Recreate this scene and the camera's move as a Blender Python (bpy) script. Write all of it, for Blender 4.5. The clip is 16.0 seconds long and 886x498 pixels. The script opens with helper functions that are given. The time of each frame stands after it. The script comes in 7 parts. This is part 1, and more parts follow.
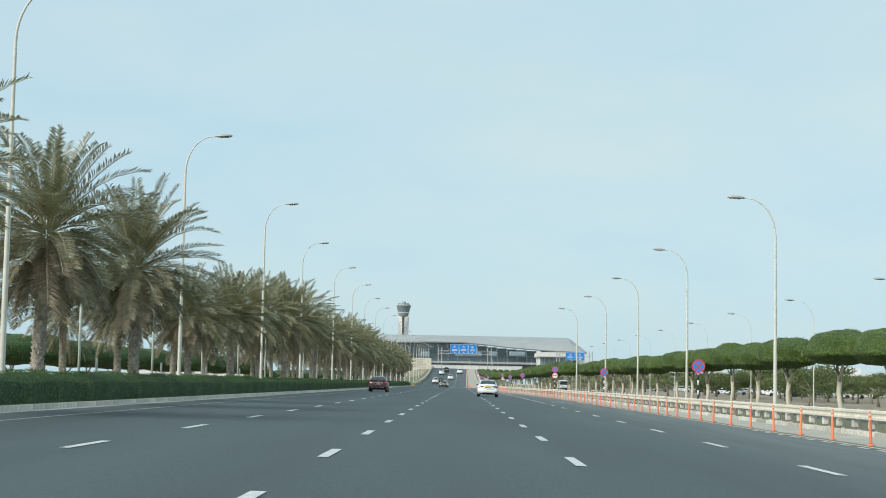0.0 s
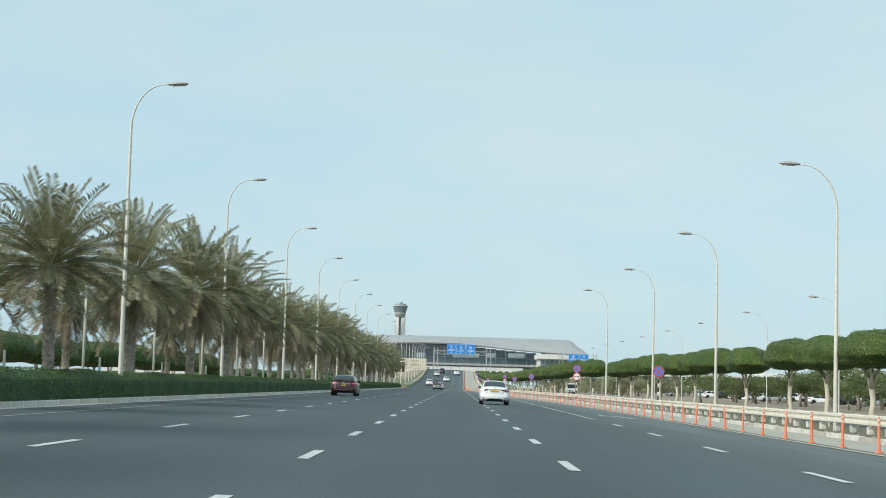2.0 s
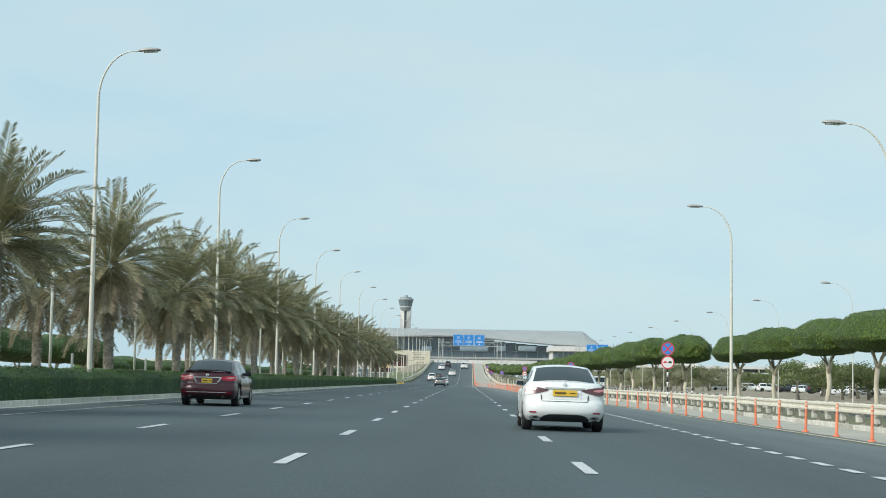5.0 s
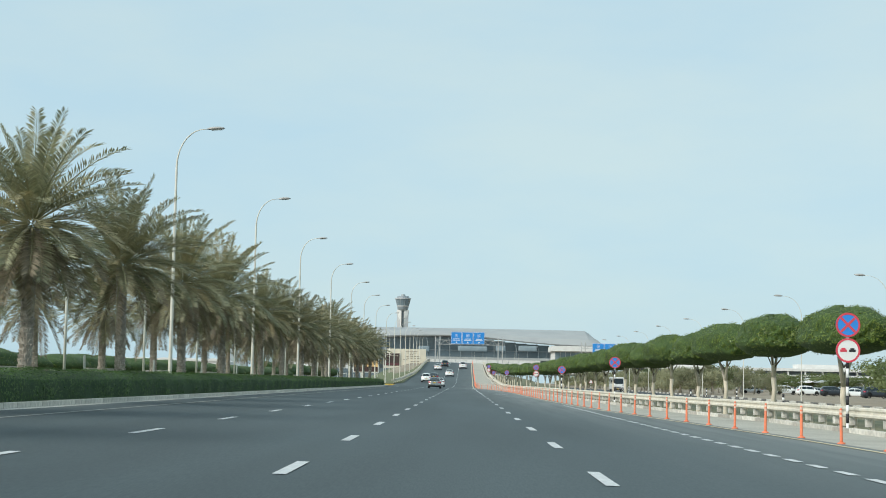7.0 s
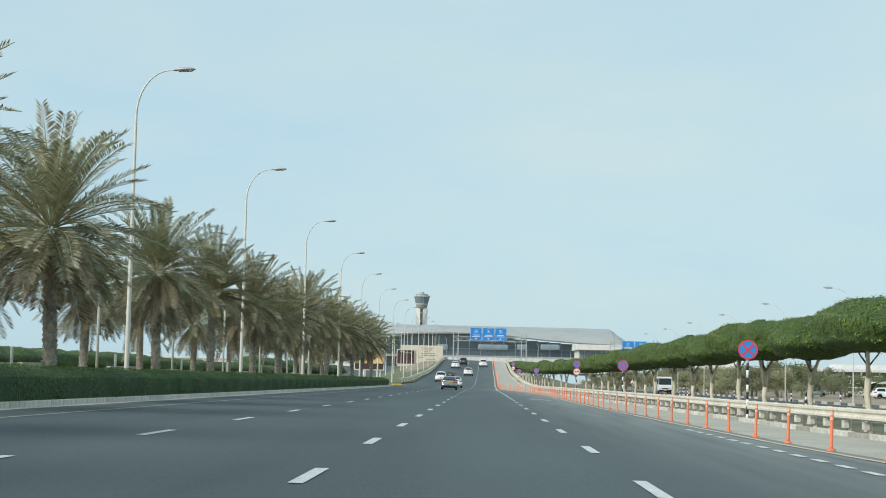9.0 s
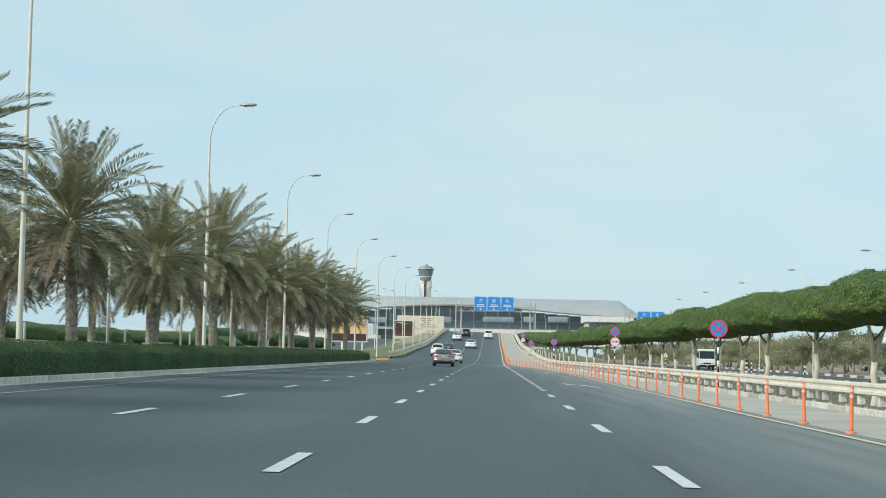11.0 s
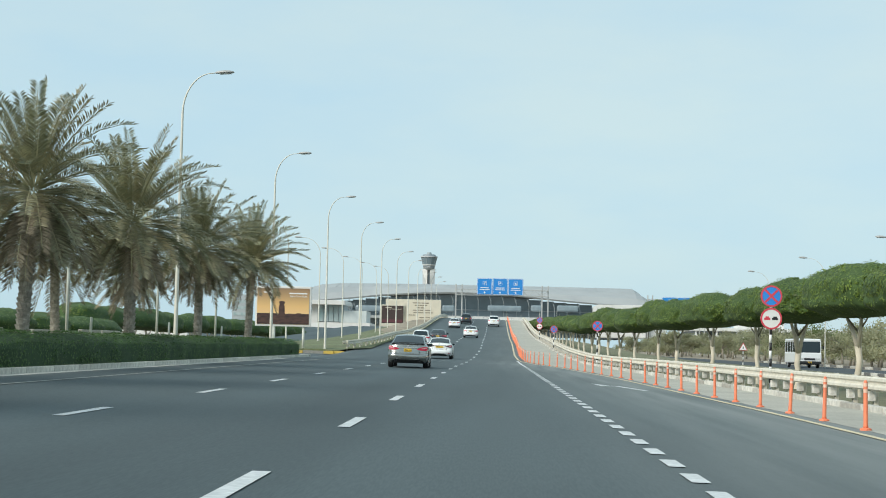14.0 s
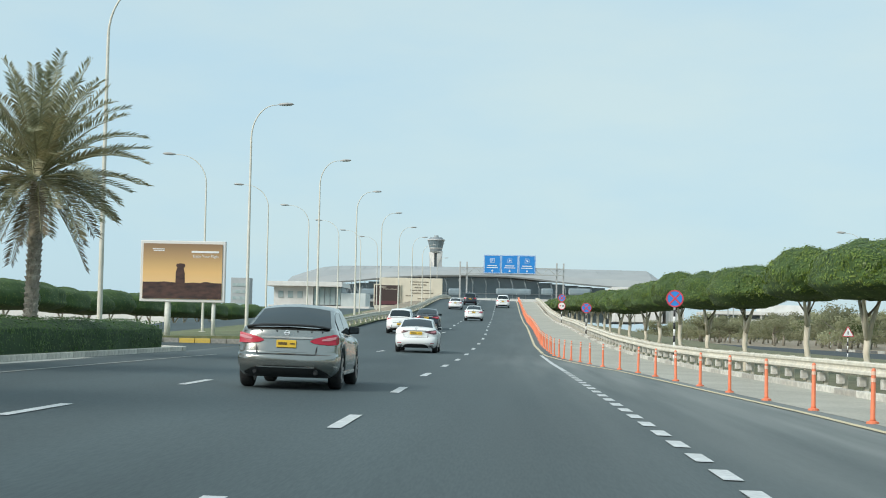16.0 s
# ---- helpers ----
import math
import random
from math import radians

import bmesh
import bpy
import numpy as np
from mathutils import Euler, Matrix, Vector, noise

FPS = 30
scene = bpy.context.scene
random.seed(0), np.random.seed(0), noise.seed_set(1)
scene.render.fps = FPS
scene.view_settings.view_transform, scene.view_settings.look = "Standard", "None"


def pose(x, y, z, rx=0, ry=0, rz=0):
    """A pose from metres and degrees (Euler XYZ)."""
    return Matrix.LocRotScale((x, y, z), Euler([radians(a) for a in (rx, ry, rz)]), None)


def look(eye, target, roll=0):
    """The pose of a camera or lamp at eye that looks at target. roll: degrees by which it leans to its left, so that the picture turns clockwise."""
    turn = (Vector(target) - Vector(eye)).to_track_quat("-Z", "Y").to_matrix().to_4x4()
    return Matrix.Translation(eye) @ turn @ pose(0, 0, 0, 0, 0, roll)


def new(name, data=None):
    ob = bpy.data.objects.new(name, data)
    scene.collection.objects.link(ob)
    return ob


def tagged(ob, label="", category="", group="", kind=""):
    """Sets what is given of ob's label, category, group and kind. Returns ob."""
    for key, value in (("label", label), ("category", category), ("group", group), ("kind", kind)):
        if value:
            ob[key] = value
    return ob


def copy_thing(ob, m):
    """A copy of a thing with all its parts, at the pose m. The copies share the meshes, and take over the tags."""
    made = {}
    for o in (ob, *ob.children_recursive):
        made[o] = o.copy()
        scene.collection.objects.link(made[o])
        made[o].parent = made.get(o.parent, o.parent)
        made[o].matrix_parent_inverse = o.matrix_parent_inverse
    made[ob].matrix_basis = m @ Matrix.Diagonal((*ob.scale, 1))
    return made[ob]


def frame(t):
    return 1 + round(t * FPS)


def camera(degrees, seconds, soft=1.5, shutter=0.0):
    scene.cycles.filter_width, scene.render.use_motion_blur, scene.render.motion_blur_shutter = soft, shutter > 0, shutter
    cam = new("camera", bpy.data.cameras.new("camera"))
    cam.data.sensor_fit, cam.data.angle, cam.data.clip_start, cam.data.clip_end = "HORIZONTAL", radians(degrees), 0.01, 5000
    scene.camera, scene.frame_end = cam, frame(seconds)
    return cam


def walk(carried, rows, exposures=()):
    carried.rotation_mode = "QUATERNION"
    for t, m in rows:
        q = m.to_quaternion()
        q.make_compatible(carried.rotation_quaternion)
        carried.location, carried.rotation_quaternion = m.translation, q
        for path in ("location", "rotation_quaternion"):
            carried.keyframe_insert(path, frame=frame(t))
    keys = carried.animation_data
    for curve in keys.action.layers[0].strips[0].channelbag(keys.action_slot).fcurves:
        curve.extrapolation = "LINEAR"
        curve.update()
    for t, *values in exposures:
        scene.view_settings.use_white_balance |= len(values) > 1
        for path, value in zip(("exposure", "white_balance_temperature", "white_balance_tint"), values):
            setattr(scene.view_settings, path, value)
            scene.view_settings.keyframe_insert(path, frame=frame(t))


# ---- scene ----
cam = camera(30.9, 16.0, soft=1.0)
PATH = [
    (0, (1.94, 1.006, 1.127), (1.916, 2.998, 1.293), 1.1),
    (0.5, (1.898, 11.403, 1.149), (1.876, 13.395, 1.317), 1.3),
    (1, (1.939, 21.737, 1.105), (1.918, 23.73, 1.274), 1.4),
    (1.5, (1.968, 32.03, 1.11), (1.947, 34.023, 1.279), 1.5),
    (2, (2.069, 42.228, 1.083), (2.047, 44.22, 1.252), 1.6),
    (2.5, (2.223, 52.581, 1.025), (2.199, 54.574, 1.198), 1.6),
    (3, (2.21, 63.271, 1.058), (2.185, 65.263, 1.232), 1.4),
    (3.5, (2.189, 73.921, 1.1), (2.163, 75.913, 1.271), 1.2),
    (4, (2.191, 84.472, 1.054), (2.162, 86.464, 1.22), 0.9),
    (4.5, (2.192, 94.829, 1.044), (2.162, 96.822, 1.207), 0.9),
    (7, (2.022, 146.382, 1.099), (1.994, 148.375, 1.263), 1.1),
    (7.5, (1.956, 156.662, 1.092), (1.924, 158.655, 1.261), 1.2),
    (8, (1.913, 167.143, 1.07), (1.877, 169.135, 1.24), 1.2),
    (8.5, (1.906, 177.697, 1.126), (1.86, 179.689, 1.294), 1.4),
    (9, (1.855, 188.216, 1.096), (1.802, 190.209, 1.259), 1.3),
    (11.5, (1.933, 240.799, 1.11), (1.873, 242.794, 1.236), 1.1),
    (12, (1.977, 251.378, 1.116), (1.917, 253.373, 1.241), 1.0),
    (12.5, (1.913, 261.961, 1.108), (1.853, 263.956, 1.234), 1.2),
    (13, (1.939, 272.61, 1.086), (1.878, 274.604, 1.216), 1.3),
    (13.5, (1.912, 283.214, 1.108), (1.848, 285.209, 1.235), 1.3),
    (14, (1.893, 293.93, 1.119), (1.828, 295.925, 1.238), 1.3),
    (14.5, (1.906, 304.752, 1.105), (1.837, 306.747, 1.219), 1.3),
    (15, (1.896, 315.537, 1.168), (1.823, 317.533, 1.277), 1.3),
    (15.5, (1.797, 326.257, 1.196), (1.723, 328.253, 1.3), 1.4),
    (16, (1.826, 336.952, 1.145), (1.751, 338.948, 1.245), 1.2),
]
walk(cam, [(t, look(eye, target, roll)) for t, eye, target, roll in PATH],
     exposures=((0, 0.17), (4.5, 0.17), (7, 0.16), (8.5, 0.13), (11.5, 0.20), (13, 0.20), (16, 0.18)))

# ---- light ----
world = bpy.data.worlds.new("hazy_sky")
scene.world = world
world.use_nodes = True
wn, wl = world.node_tree.nodes, world.node_tree.links
SUN_EL, SUN_AZ = 35.0, 230.0          # degrees; azimuth clockwise from straight ahead
sky = wn.new("ShaderNodeTexSky")
sky.sky_type = "NISHITA"
sky.sun_disc = False
sky.sun_elevation = radians(SUN_EL)
sky.sun_rotation = radians(SUN_AZ)
sky.air_density, sky.dust_density, sky.ozone_density = 1.0, 1.2, 2.0
veil = wn.new("ShaderNodeMix")
veil.data_type = "RGBA"
veil.inputs["Factor"].default_value = 0.80
veil.inputs["B"].default_value = (7.3, 9.8, 10.5, 1)
wl.new(sky.outputs["Color"], veil.inputs["A"])
# thin high cloud, barely paler than the haze
wt = wn.new("ShaderNodeTexCoord")
wm = wn.new("ShaderNodeMapping")
wm.inputs["Scale"].default_value = (1.0, 1.0, 3.2)
cl = wn.new("ShaderNodeTexNoise")
cl.inputs["Scale"].default_value, cl.inputs["Detail"].default_value, cl.inputs["Roughness"].default_value = 4.5, 6.0, 0.55
cr = wn.new("ShaderNodeValToRGB")
cr.color_ramp.elements[0].position, cr.color_ramp.elements[1].position = 0.38, 0.72
cr.color_ramp.elements[0].color, cr.color_ramp.elements[1].color = (6.3, 8.85, 10.05, 1), (7.4, 9.4, 9.7, 1)
wl.new(wt.outputs["Generated"], wm.inputs["Vector"])
wl.new(wm.outputs["Vector"], cl.inputs["Vector"])
wl.new(cl.outputs["Fac"], cr.inputs["Fac"])
wl.new(cr.outputs["Color"], veil.inputs["B"])
wl.new(veil.outputs["Result"], wn["Background"].inputs["Color"])
wn["Background"].inputs["Strength"].default_value = 0.081
sun = new("sun", bpy.data.lights.new("sun", "SUN"))
sun.data.energy, sun.data.angle, sun.data.color = 2.8, radians(24), (1.0, 0.965, 0.89)
az, el = radians(SUN_AZ), radians(SUN_EL)
sun_at = Vector((math.sin(az) * math.cos(el), math.cos(az) * math.cos(el), math.sin(el)))
sun.matrix_world = look(sun_at * 100, (0, 0, 0))


# ---- materials ----
def mat(name, col, rough=0.6, metal=0.0, col2=None, scale=8.0, detail=4.0, bump=0.0, bscale=None, mottle=0.0,
        mscale=0.6, coat=0.0, rand=0.0, island=0.0, spec=0.5, stretch=(1, 1, 1), trans=0.0):
    """Base colour broken up by fine grain (col2) and broad mottling, with optional relief."""
    m = bpy.data.materials.new(name)
    m.use_nodes = True
    n, l = m.node_tree.nodes, m.node_tree.links
    b = n["Principled BSDF"]
    b.inputs["Roughness"].default_value = rough
    b.inputs["Metallic"].default_value = metal
    b.inputs["Specular IOR Level"].default_value = spec
    b.inputs["Coat Weight"].default_value = coat
    b.inputs["Coat Roughness"].default_value = 0.04
    b.inputs["Transmission Weight"].default_value = trans
    tc = n.new("ShaderNodeTexCoord")
    mp = n.new("ShaderNodeMapping")
    mp.inputs["Scale"].default_value = stretch
    l.new(tc.outputs["Object"], mp.inputs["Vector"])
    base = None
    if col2 is not None:
        t = n.new("ShaderNodeTexNoise")
        t.inputs["Scale"].default_value, t.inputs["Detail"].default_value = scale, detail
        l.new(mp.outputs["Vector"], t.inputs["Vector"])
        r = n.new("ShaderNodeValToRGB")
        r.color_ramp.elements[0].position, r.color_ramp.elements[1].position = 0.35, 0.65
        r.color_ramp.elements[0].color, r.color_ramp.elements[1].color = (*col, 1), (*col2, 1)
        l.new(t.outputs["Fac"], r.inputs["Fac"])
        base = r.outputs["Color"]
    else:
        c = n.new("ShaderNodeRGB")
        c.outputs[0].default_value = (*col, 1)
        base = c.outputs[0]

    def darken(src, value_socket, amount):
        mr = n.new("ShaderNodeMapRange")
        mr.inputs["To Min"].default_value, mr.inputs["To Max"].default_value = 1 - amount, 1 + amount
        l.new(value_socket, mr.inputs["Value"])
        h = n.new("ShaderNodeHueSaturation")
        l.new(mr.outputs["Result"], h.inputs["Value"])
        l.new(src, h.inputs["Color"])
        return h.outputs["Color"]
    if mottle:
        t = n.new("ShaderNodeTexNoise")
        t.inputs["Scale"].default_value, t.inputs["Detail"].default_value = mscale, 3.0
        l.new(mp.outputs["Vector"], t.inputs["Vector"])
        base = darken(base, t.outputs["Fac"], mottle)
    if rand:
        o = n.new("ShaderNodeObjectInfo")
        base = darken(base, o.outputs["Random"], rand)
    if island:
        g = n.new("ShaderNodeNewGeometry")
        base = darken(base, g.outputs["Random Per Island"], island)
    l.new(base, b.inputs["Base Color"])
    if bump:
        t = n.new("ShaderNodeTexNoise")
        t.inputs["Scale"].default_value, t.inputs["Detail"].default_value = bscale or scale * 3, 5.0
        l.new(mp.outputs["Vector"], t.inputs["Vector"])
        bm_ = n.new("ShaderNodeBump")
        bm_.inputs["Strength"].default_value, bm_.inputs["Distance"].default_value = bump, 0.02
        l.new(t.outputs["Fac"], bm_.inputs["Height"])
        l.new(bm_.outputs["Normal"], b.inputs["Normal"])
    return m


def leafy(m, share=0.3, tint=(1.25, 1.2, 0.7)):
    """Leaves pass part of the light on to their other side."""
    n, l = m.node_tree.nodes, m.node_tree.links
    b, out = n["Principled BSDF"], n["Material Output"]
    src = b.inputs["Base Color"].links[0].from_socket
    tone = n.new("ShaderNodeMix")
    tone.data_type, tone.blend_type = "RGBA", "MULTIPLY"
    tone.inputs["Factor"].default_value = 1.0
    tone.inputs["B"].default_value = (*tint, 1)
    l.new(src, tone.inputs["A"])
    tr = n.new("ShaderNodeBsdfTranslucent")
    l.new(tone.outputs["Result"], tr.inputs["Color"])
    mix = n.new("ShaderNodeMixShader")
    mix.inputs["Fac"].default_value = share
    l.new(b.outputs["BSDF"], mix.inputs[1])
    l.new(tr.outputs["BSDF"], mix.inputs[2])
    l.new(mix.outputs["Shader"], out.inputs["Surface"])
    return m


def dusted(m, dust, grit=0.45):
    """Pale dust over a road where the mesh's dust mark says so, broken up by long streaks."""
    n, l = m.node_tree.nodes, m.node_tree.links
    b = n["Principled BSDF"]
    src = b.inputs["Base Color"].links[0].from_socket
    mark = n.new("ShaderNodeAttribute")
    mark.attribute_name = "dust"
    tc = n.new("ShaderNodeTexCoord")
    mp = n.new("ShaderNodeMapping")
    mp.inputs["Scale"].default_value = (1.3, 0.05, 1)
    t = n.new("ShaderNodeTexNoise")
    t.inputs["Scale"].default_value, t.inputs["Detail"].default_value = 1.4, 5.0
    mr = n.new("ShaderNodeMapRange")
    mr.inputs["From Min"].default_value, mr.inputs["From Max"].default_value = 0.3, 0.7
    mr.inputs["To Min"].default_value, mr.inputs["To Max"].default_value = 1 - grit, 1 + grit
    by = n.new("ShaderNodeMath")
    by.operation, by.use_clamp = "MULTIPLY", True
    mix = n.new("ShaderNodeMix")
    mix.data_type = "RGBA"
    mix.inputs["B"].default_value = (*dust, 1)
    l.new(tc.outputs["Object"], mp.inputs["Vector"])
    l.new(mp.outputs["Vector"], t.inputs["Vector"])
    l.new(t.outputs["Fac"], mr.inputs["Value"])
    l.new(mark.outputs["Fac"], by.inputs[0])
    l.new(mr.outputs["Result"], by.inputs[1])
    l.new(by.outputs["Value"], mix.inputs["Factor"])
    l.new(src, mix.inputs["A"])
    l.new(mix.outputs["Result"], b.inputs["Base Color"])
    return m


M_ASPHALT = mat("asphalt", (0.045, 0.063, 0.066), 0.72, col2=(0.061, 0.082, 0.085), scale=30, bump=0.15, bscale=140,
                mottle=0.55, mscale=0.22, stretch=(1.6, 0.12, 1), spec=0.4)
M_SHOULDER = mat("shoulder_asphalt", (0.355, 0.338, 0.288), 0.9, col2=(0.44, 0.418, 0.358), scale=12, mottle=0.3, mscale=0.4, bump=0.2)
M_SAND = mat("sand_ground", (0.33, 0.275, 0.21), 0.95, col2=(0.24, 0.205, 0.155), scale=0.5, mottle=0.3, mscale=0.05, spec=0.2)
M_GRASS = mat("grass_soil", (0.10, 0.13, 0.055), 0.95, col2=(0.17, 0.17, 0.09), scale=2.5, mottle=0.4, mscale=0.15, bump=0.5, bscale=20)
M_PAINT = mat("road_paint", (0.64, 0.65, 0.64), 0.6, col2=(0.48, 0.49, 0.49), scale=9, mottle=0.15, mscale=1.5)
M_EDGE = mat("edge_paint", (0.66, 0.55, 0.34), 0.7, col2=(0.54, 0.47, 0.33), scale=4, mottle=0.2, mscale=0.8)
M_EDGEW = mat("worn_edge_paint", (0.34, 0.34, 0.31), 0.7, col2=(0.22, 0.22, 0.21), scale=4, mottle=0.25, mscale=0.8)
M_KERB = mat("kerb_concrete", (0.66, 0.63, 0.56), 0.85, col2=(0.46, 0.44, 0.39), scale=6, rand=0.14, bump=0.2)
M_KERB_DK = mat("kerb_dark_paint", (0.10, 0.10, 0.10), 0.7, col2=(0.2, 0.19, 0.17), scale=10, rand=0.1)
M_KERB_YL = mat("kerb_yellow_paint", (0.62, 0.42, 0.06), 0.6, col2=(0.5, 0.36, 0.1), scale=10, rand=0.1)
M_STEEL = mat("galvanised_steel", (0.72, 0.67, 0.56), 0.6, 0.0, col2=(0.59, 0.55, 0.46), scale=4, mottle=0.22, mscale=0.5)
M_BLOCK = mat("spacer_block", (0.70, 0.67, 0.60), 0.8, col2=(0.46, 0.44, 0.39), scale=9, rand=0.15)
M_POLE = mat("pole_paint", (0.72, 0.69, 0.60), 0.55, 0.0, col2=(0.62, 0.60, 0.52), scale=3, mottle=0.1)
M_HEAD = mat("luminaire_grey", (0.42, 0.41, 0.39), 0.5, 0.2)
M_ORANGE = mat("orange_plastic", (0.84, 0.23, 0.11), 0.55, col2=(0.74, 0.20, 0.10), scale=6, rand=0.10)
M_BAND = mat("reflective_band", (0.80, 0.52, 0.40), 0.4)


# ---- small mesh tools ----
def to_mesh(name, bm, material=None, smooth=False):
    me = bpy.data.meshes.new(name)
    bm.to_mesh(me)
    bm.free()
    if smooth:
        me.polygons.foreach_set("use_smooth", [True] * len(me.polygons))
    if material:
        for one in (material if isinstance(material, (list, tuple)) else (material,)):
            me.materials.append(one)
    return me


def from_lists(name, verts, faces, material=None, smooth=False):
    me = bpy.data.meshes.new(name)
    me.from_pydata(verts, [], faces)
    me.update()
    if smooth:
        me.polygons.foreach_set("use_smooth", [True] * len(me.polygons))
    if material:
        for one in (material if isinstance(material, (list, tuple)) else (material,)):
            me.materials.append(one)
    return me


def part(name, data, material, parent, label="", at=None, smooth=False):
    """One mesh object under a thing or a part; data is a bmesh or a mesh."""
    me = to_mesh(name, data, material, smooth) if isinstance(data, bmesh.types.BMesh) else data
    ob = new(name, me)
    ob.parent = parent
    if at is not None:
        ob.matrix_basis = at
    return tagged(ob, label)


def thing(name, label, category, at=None, group="", kind="", data=None):
    ob = new(name, data)
    if at is not None:
        ob.matrix_basis = at
    return tagged(ob, label, category, group, kind)


def box(sx, sy, sz, at=(0, 0, 0), bevel=0.0, bm=None, rot=None):
    """A box with its middle at a place, edges rounded."""
    own = bm or bmesh.new()
    r = bmesh.ops.create_cube(own, size=1.0)
    vs = r["verts"]
    bmesh.ops.scale(own, vec=(sx, sy, sz), verts=vs)
    if bevel:
        es = list({e for v in vs for e in v.link_edges})
        nb = bmesh.ops.bevel(own, geom=es, offset=bevel, segments=2, affect="EDGES", profile=0.6)
        vs = list({v for f in nb["faces"] for v in f.verts} | {v for v in vs if v.is_valid})
    if rot is not None:
        bmesh.ops.rotate(own, cent=(0, 0, 0), matrix=rot, verts=vs)
    bmesh.ops.translate(own, vec=at, verts=vs)
    return own


def tube(points, radii, sides=10, cap=True):
    """A tapered tube through points."""
    bm = bmesh.new()
    pts = [Vector(p) for p in points]
    rings = []
    for i, p in enumerate(pts):
        d = (pts[min(i + 1, len(pts) - 1)] - pts[max(i - 1, 0)]).normalized()
        ref = Vector((0, 1, 0)) if abs(d.y) < 0.8 else Vector((1, 0, 0))
        u = d.cross(ref).normalized()
        v = d.cross(u)
        rings.append([bm.verts.new(p + (u * math.cos(a) + v * math.sin(a)) * radii[i])
                      for a in (2 * math.pi * k / sides for k in range(sides))])
    for a, b in zip(rings, rings[1:]):
        for k in range(sides):
            bm.faces.new((a[k], a[(k + 1) % sides], b[(k + 1) % sides], b[k]))
    if cap:
        bm.faces.new(rings[0][::-1])
        bm.faces.new(rings[-1])
    bmesh.ops.recalc_face_normals(bm, faces=bm.faces)
    return bm


def sweep(section, stations, origin_at):
    """A long bar: section points (x, z) carried along stations by origin_at(y) -> origin vector and x shift direction is across."""
    verts, faces = [], []
    n = len(section)
    for y in stations:
        o = origin_at(y)
        verts += [(o[0] + sx, o[1], o[2] + sz) for sx, sz in section]
    for i in range(len(stations) - 1):
        for k in range(n):
            a, b = i * n + k, i * n + (k + 1) % n
            faces.append((a, b, b + n, a + n))
    faces.append(tuple(range(n))[::-1])
    faces.append(tuple(range((len(stations) - 1) * n, len(stations) * n)))
    return verts, faces


def curve_at(knots, y):
    ys, xs = zip(*knots)
    return float(np.interp(y, ys, xs))


# ---- the plan: a straight carriageway that climbs to a crest ----
PROFILE = [(-400, 0), (395, 0), (410, 0.08), (430, 0.42), (450, 0.95), (470, 1.5), (500, 2.1), (540, 3.35), (580, 5.0), (610, 6.1),
           (640, 6.75), (680, 7.1), (760, 7.3), (1000, 7.5), (4000, 7.5)]
BANK = [(-400, 0), (395, 0), (442, 0.25), (466, 0.4), (487, 0.8), (508, 1.0), (579, 2.0), (700, 3.3), (1000, 5), (4000, 5)]
FALL = 0.016


def rise(y):
    return curve_at(PROFILE, y)


def road_z(x, y):
    return rise(y) - FALL * (x - 1.85)


POSTS = [(-80, 12.0), (40, 11.6), (145, 11.1), (185, 10.45), (200, 9.7), (222, 8.6), (240, 8.25), (266, 7.9), (325, 7.85), (350, 7.4), (362, 7.15),
         (387, 6.0), (398, 5.05), (404, 4.5), (411, 4.2), (426, 4.1), (460, 4.3), (640, 4.8), (1100, 5.0)]
RAIL = [(-80, 14.3), (47, 14.1), (205, 13.6), (222, 12.3), (235, 11.7), (300, 10.8), (345, 10.3), (371, 9.8), (395, 9.2), (420, 8.5), (450, 7.9), (520, 7.6),
        (700, 7.8), (1100, 8)]
KERB_X = -9.58
TREE_X = [(0, 17.6), (195, 17.6), (210, 15.0), (222, 14.35), (254, 13.9), (312, 13.5), (340, 13.5), (360, 13.0), (382, 12.0), (398, 11.2), (410, 10.9), (450, 10.4), (520, 10.2), (720, 10.3)]
STEPS = list(range(-80, 400, 20)) + list(range(400, 720, 10)) + [760, 820, 900, 1000]

# one ground sheet to the horizon
gx = [-3500, -900, -300, -90, -40, -22, -14, -10.6, 8.3, 9.2, 12.6, 17.0, 20, 24, 60, 120, 300, 900, 3500]
gy = [-3000, -800, -80, 0, 100, 200, 300, 395, 410, 430, 450, 470, 500, 540, 580, 610, 640, 680, 760, 1000, 1400, 2200, 4600]


SERVICE_Z = [(-400, -1.0), (-80, -1.0), (100, -0.85), (200, -0.55), (300, -0.30), (500, -0.20), (5000, -0.20)]


def service_z(y):
    """Height of the service road beyond the clipped trees."""
    return curve_at(SERVICE_Z, y)


def ground_z(x, y):
    h = min(rise(y), curve_at(BANK, y)) if x > 8.5 else rise(y)
    if x < -14:
        h *= max(0.0, 1 - (-14 - x) / 20)
    if x > 20:
        h = h * max(0.0, 1 - (x - 20) / 4) - max(0.0, -0.22 - service_z(y)) * min(1, (x - 17) / 6)
    return h - 0.42 if -10.5 < x < 12.5 else h - 0.30


def verge_z(x, y):
    """Height of the strip between the guardrail and the service road."""
    xr, xt = curve_at(RAIL, y), curve_at(TREE_X, y)
    return float(np.interp(x, (xr, xt - 0.8, xt + 1.5, 20.0), (road_z(xr, y) - 0.03, curve_at(BANK, y) - 0.22, curve_at(BANK, y) - 0.26, ground_z(20, y) + 0.03)))


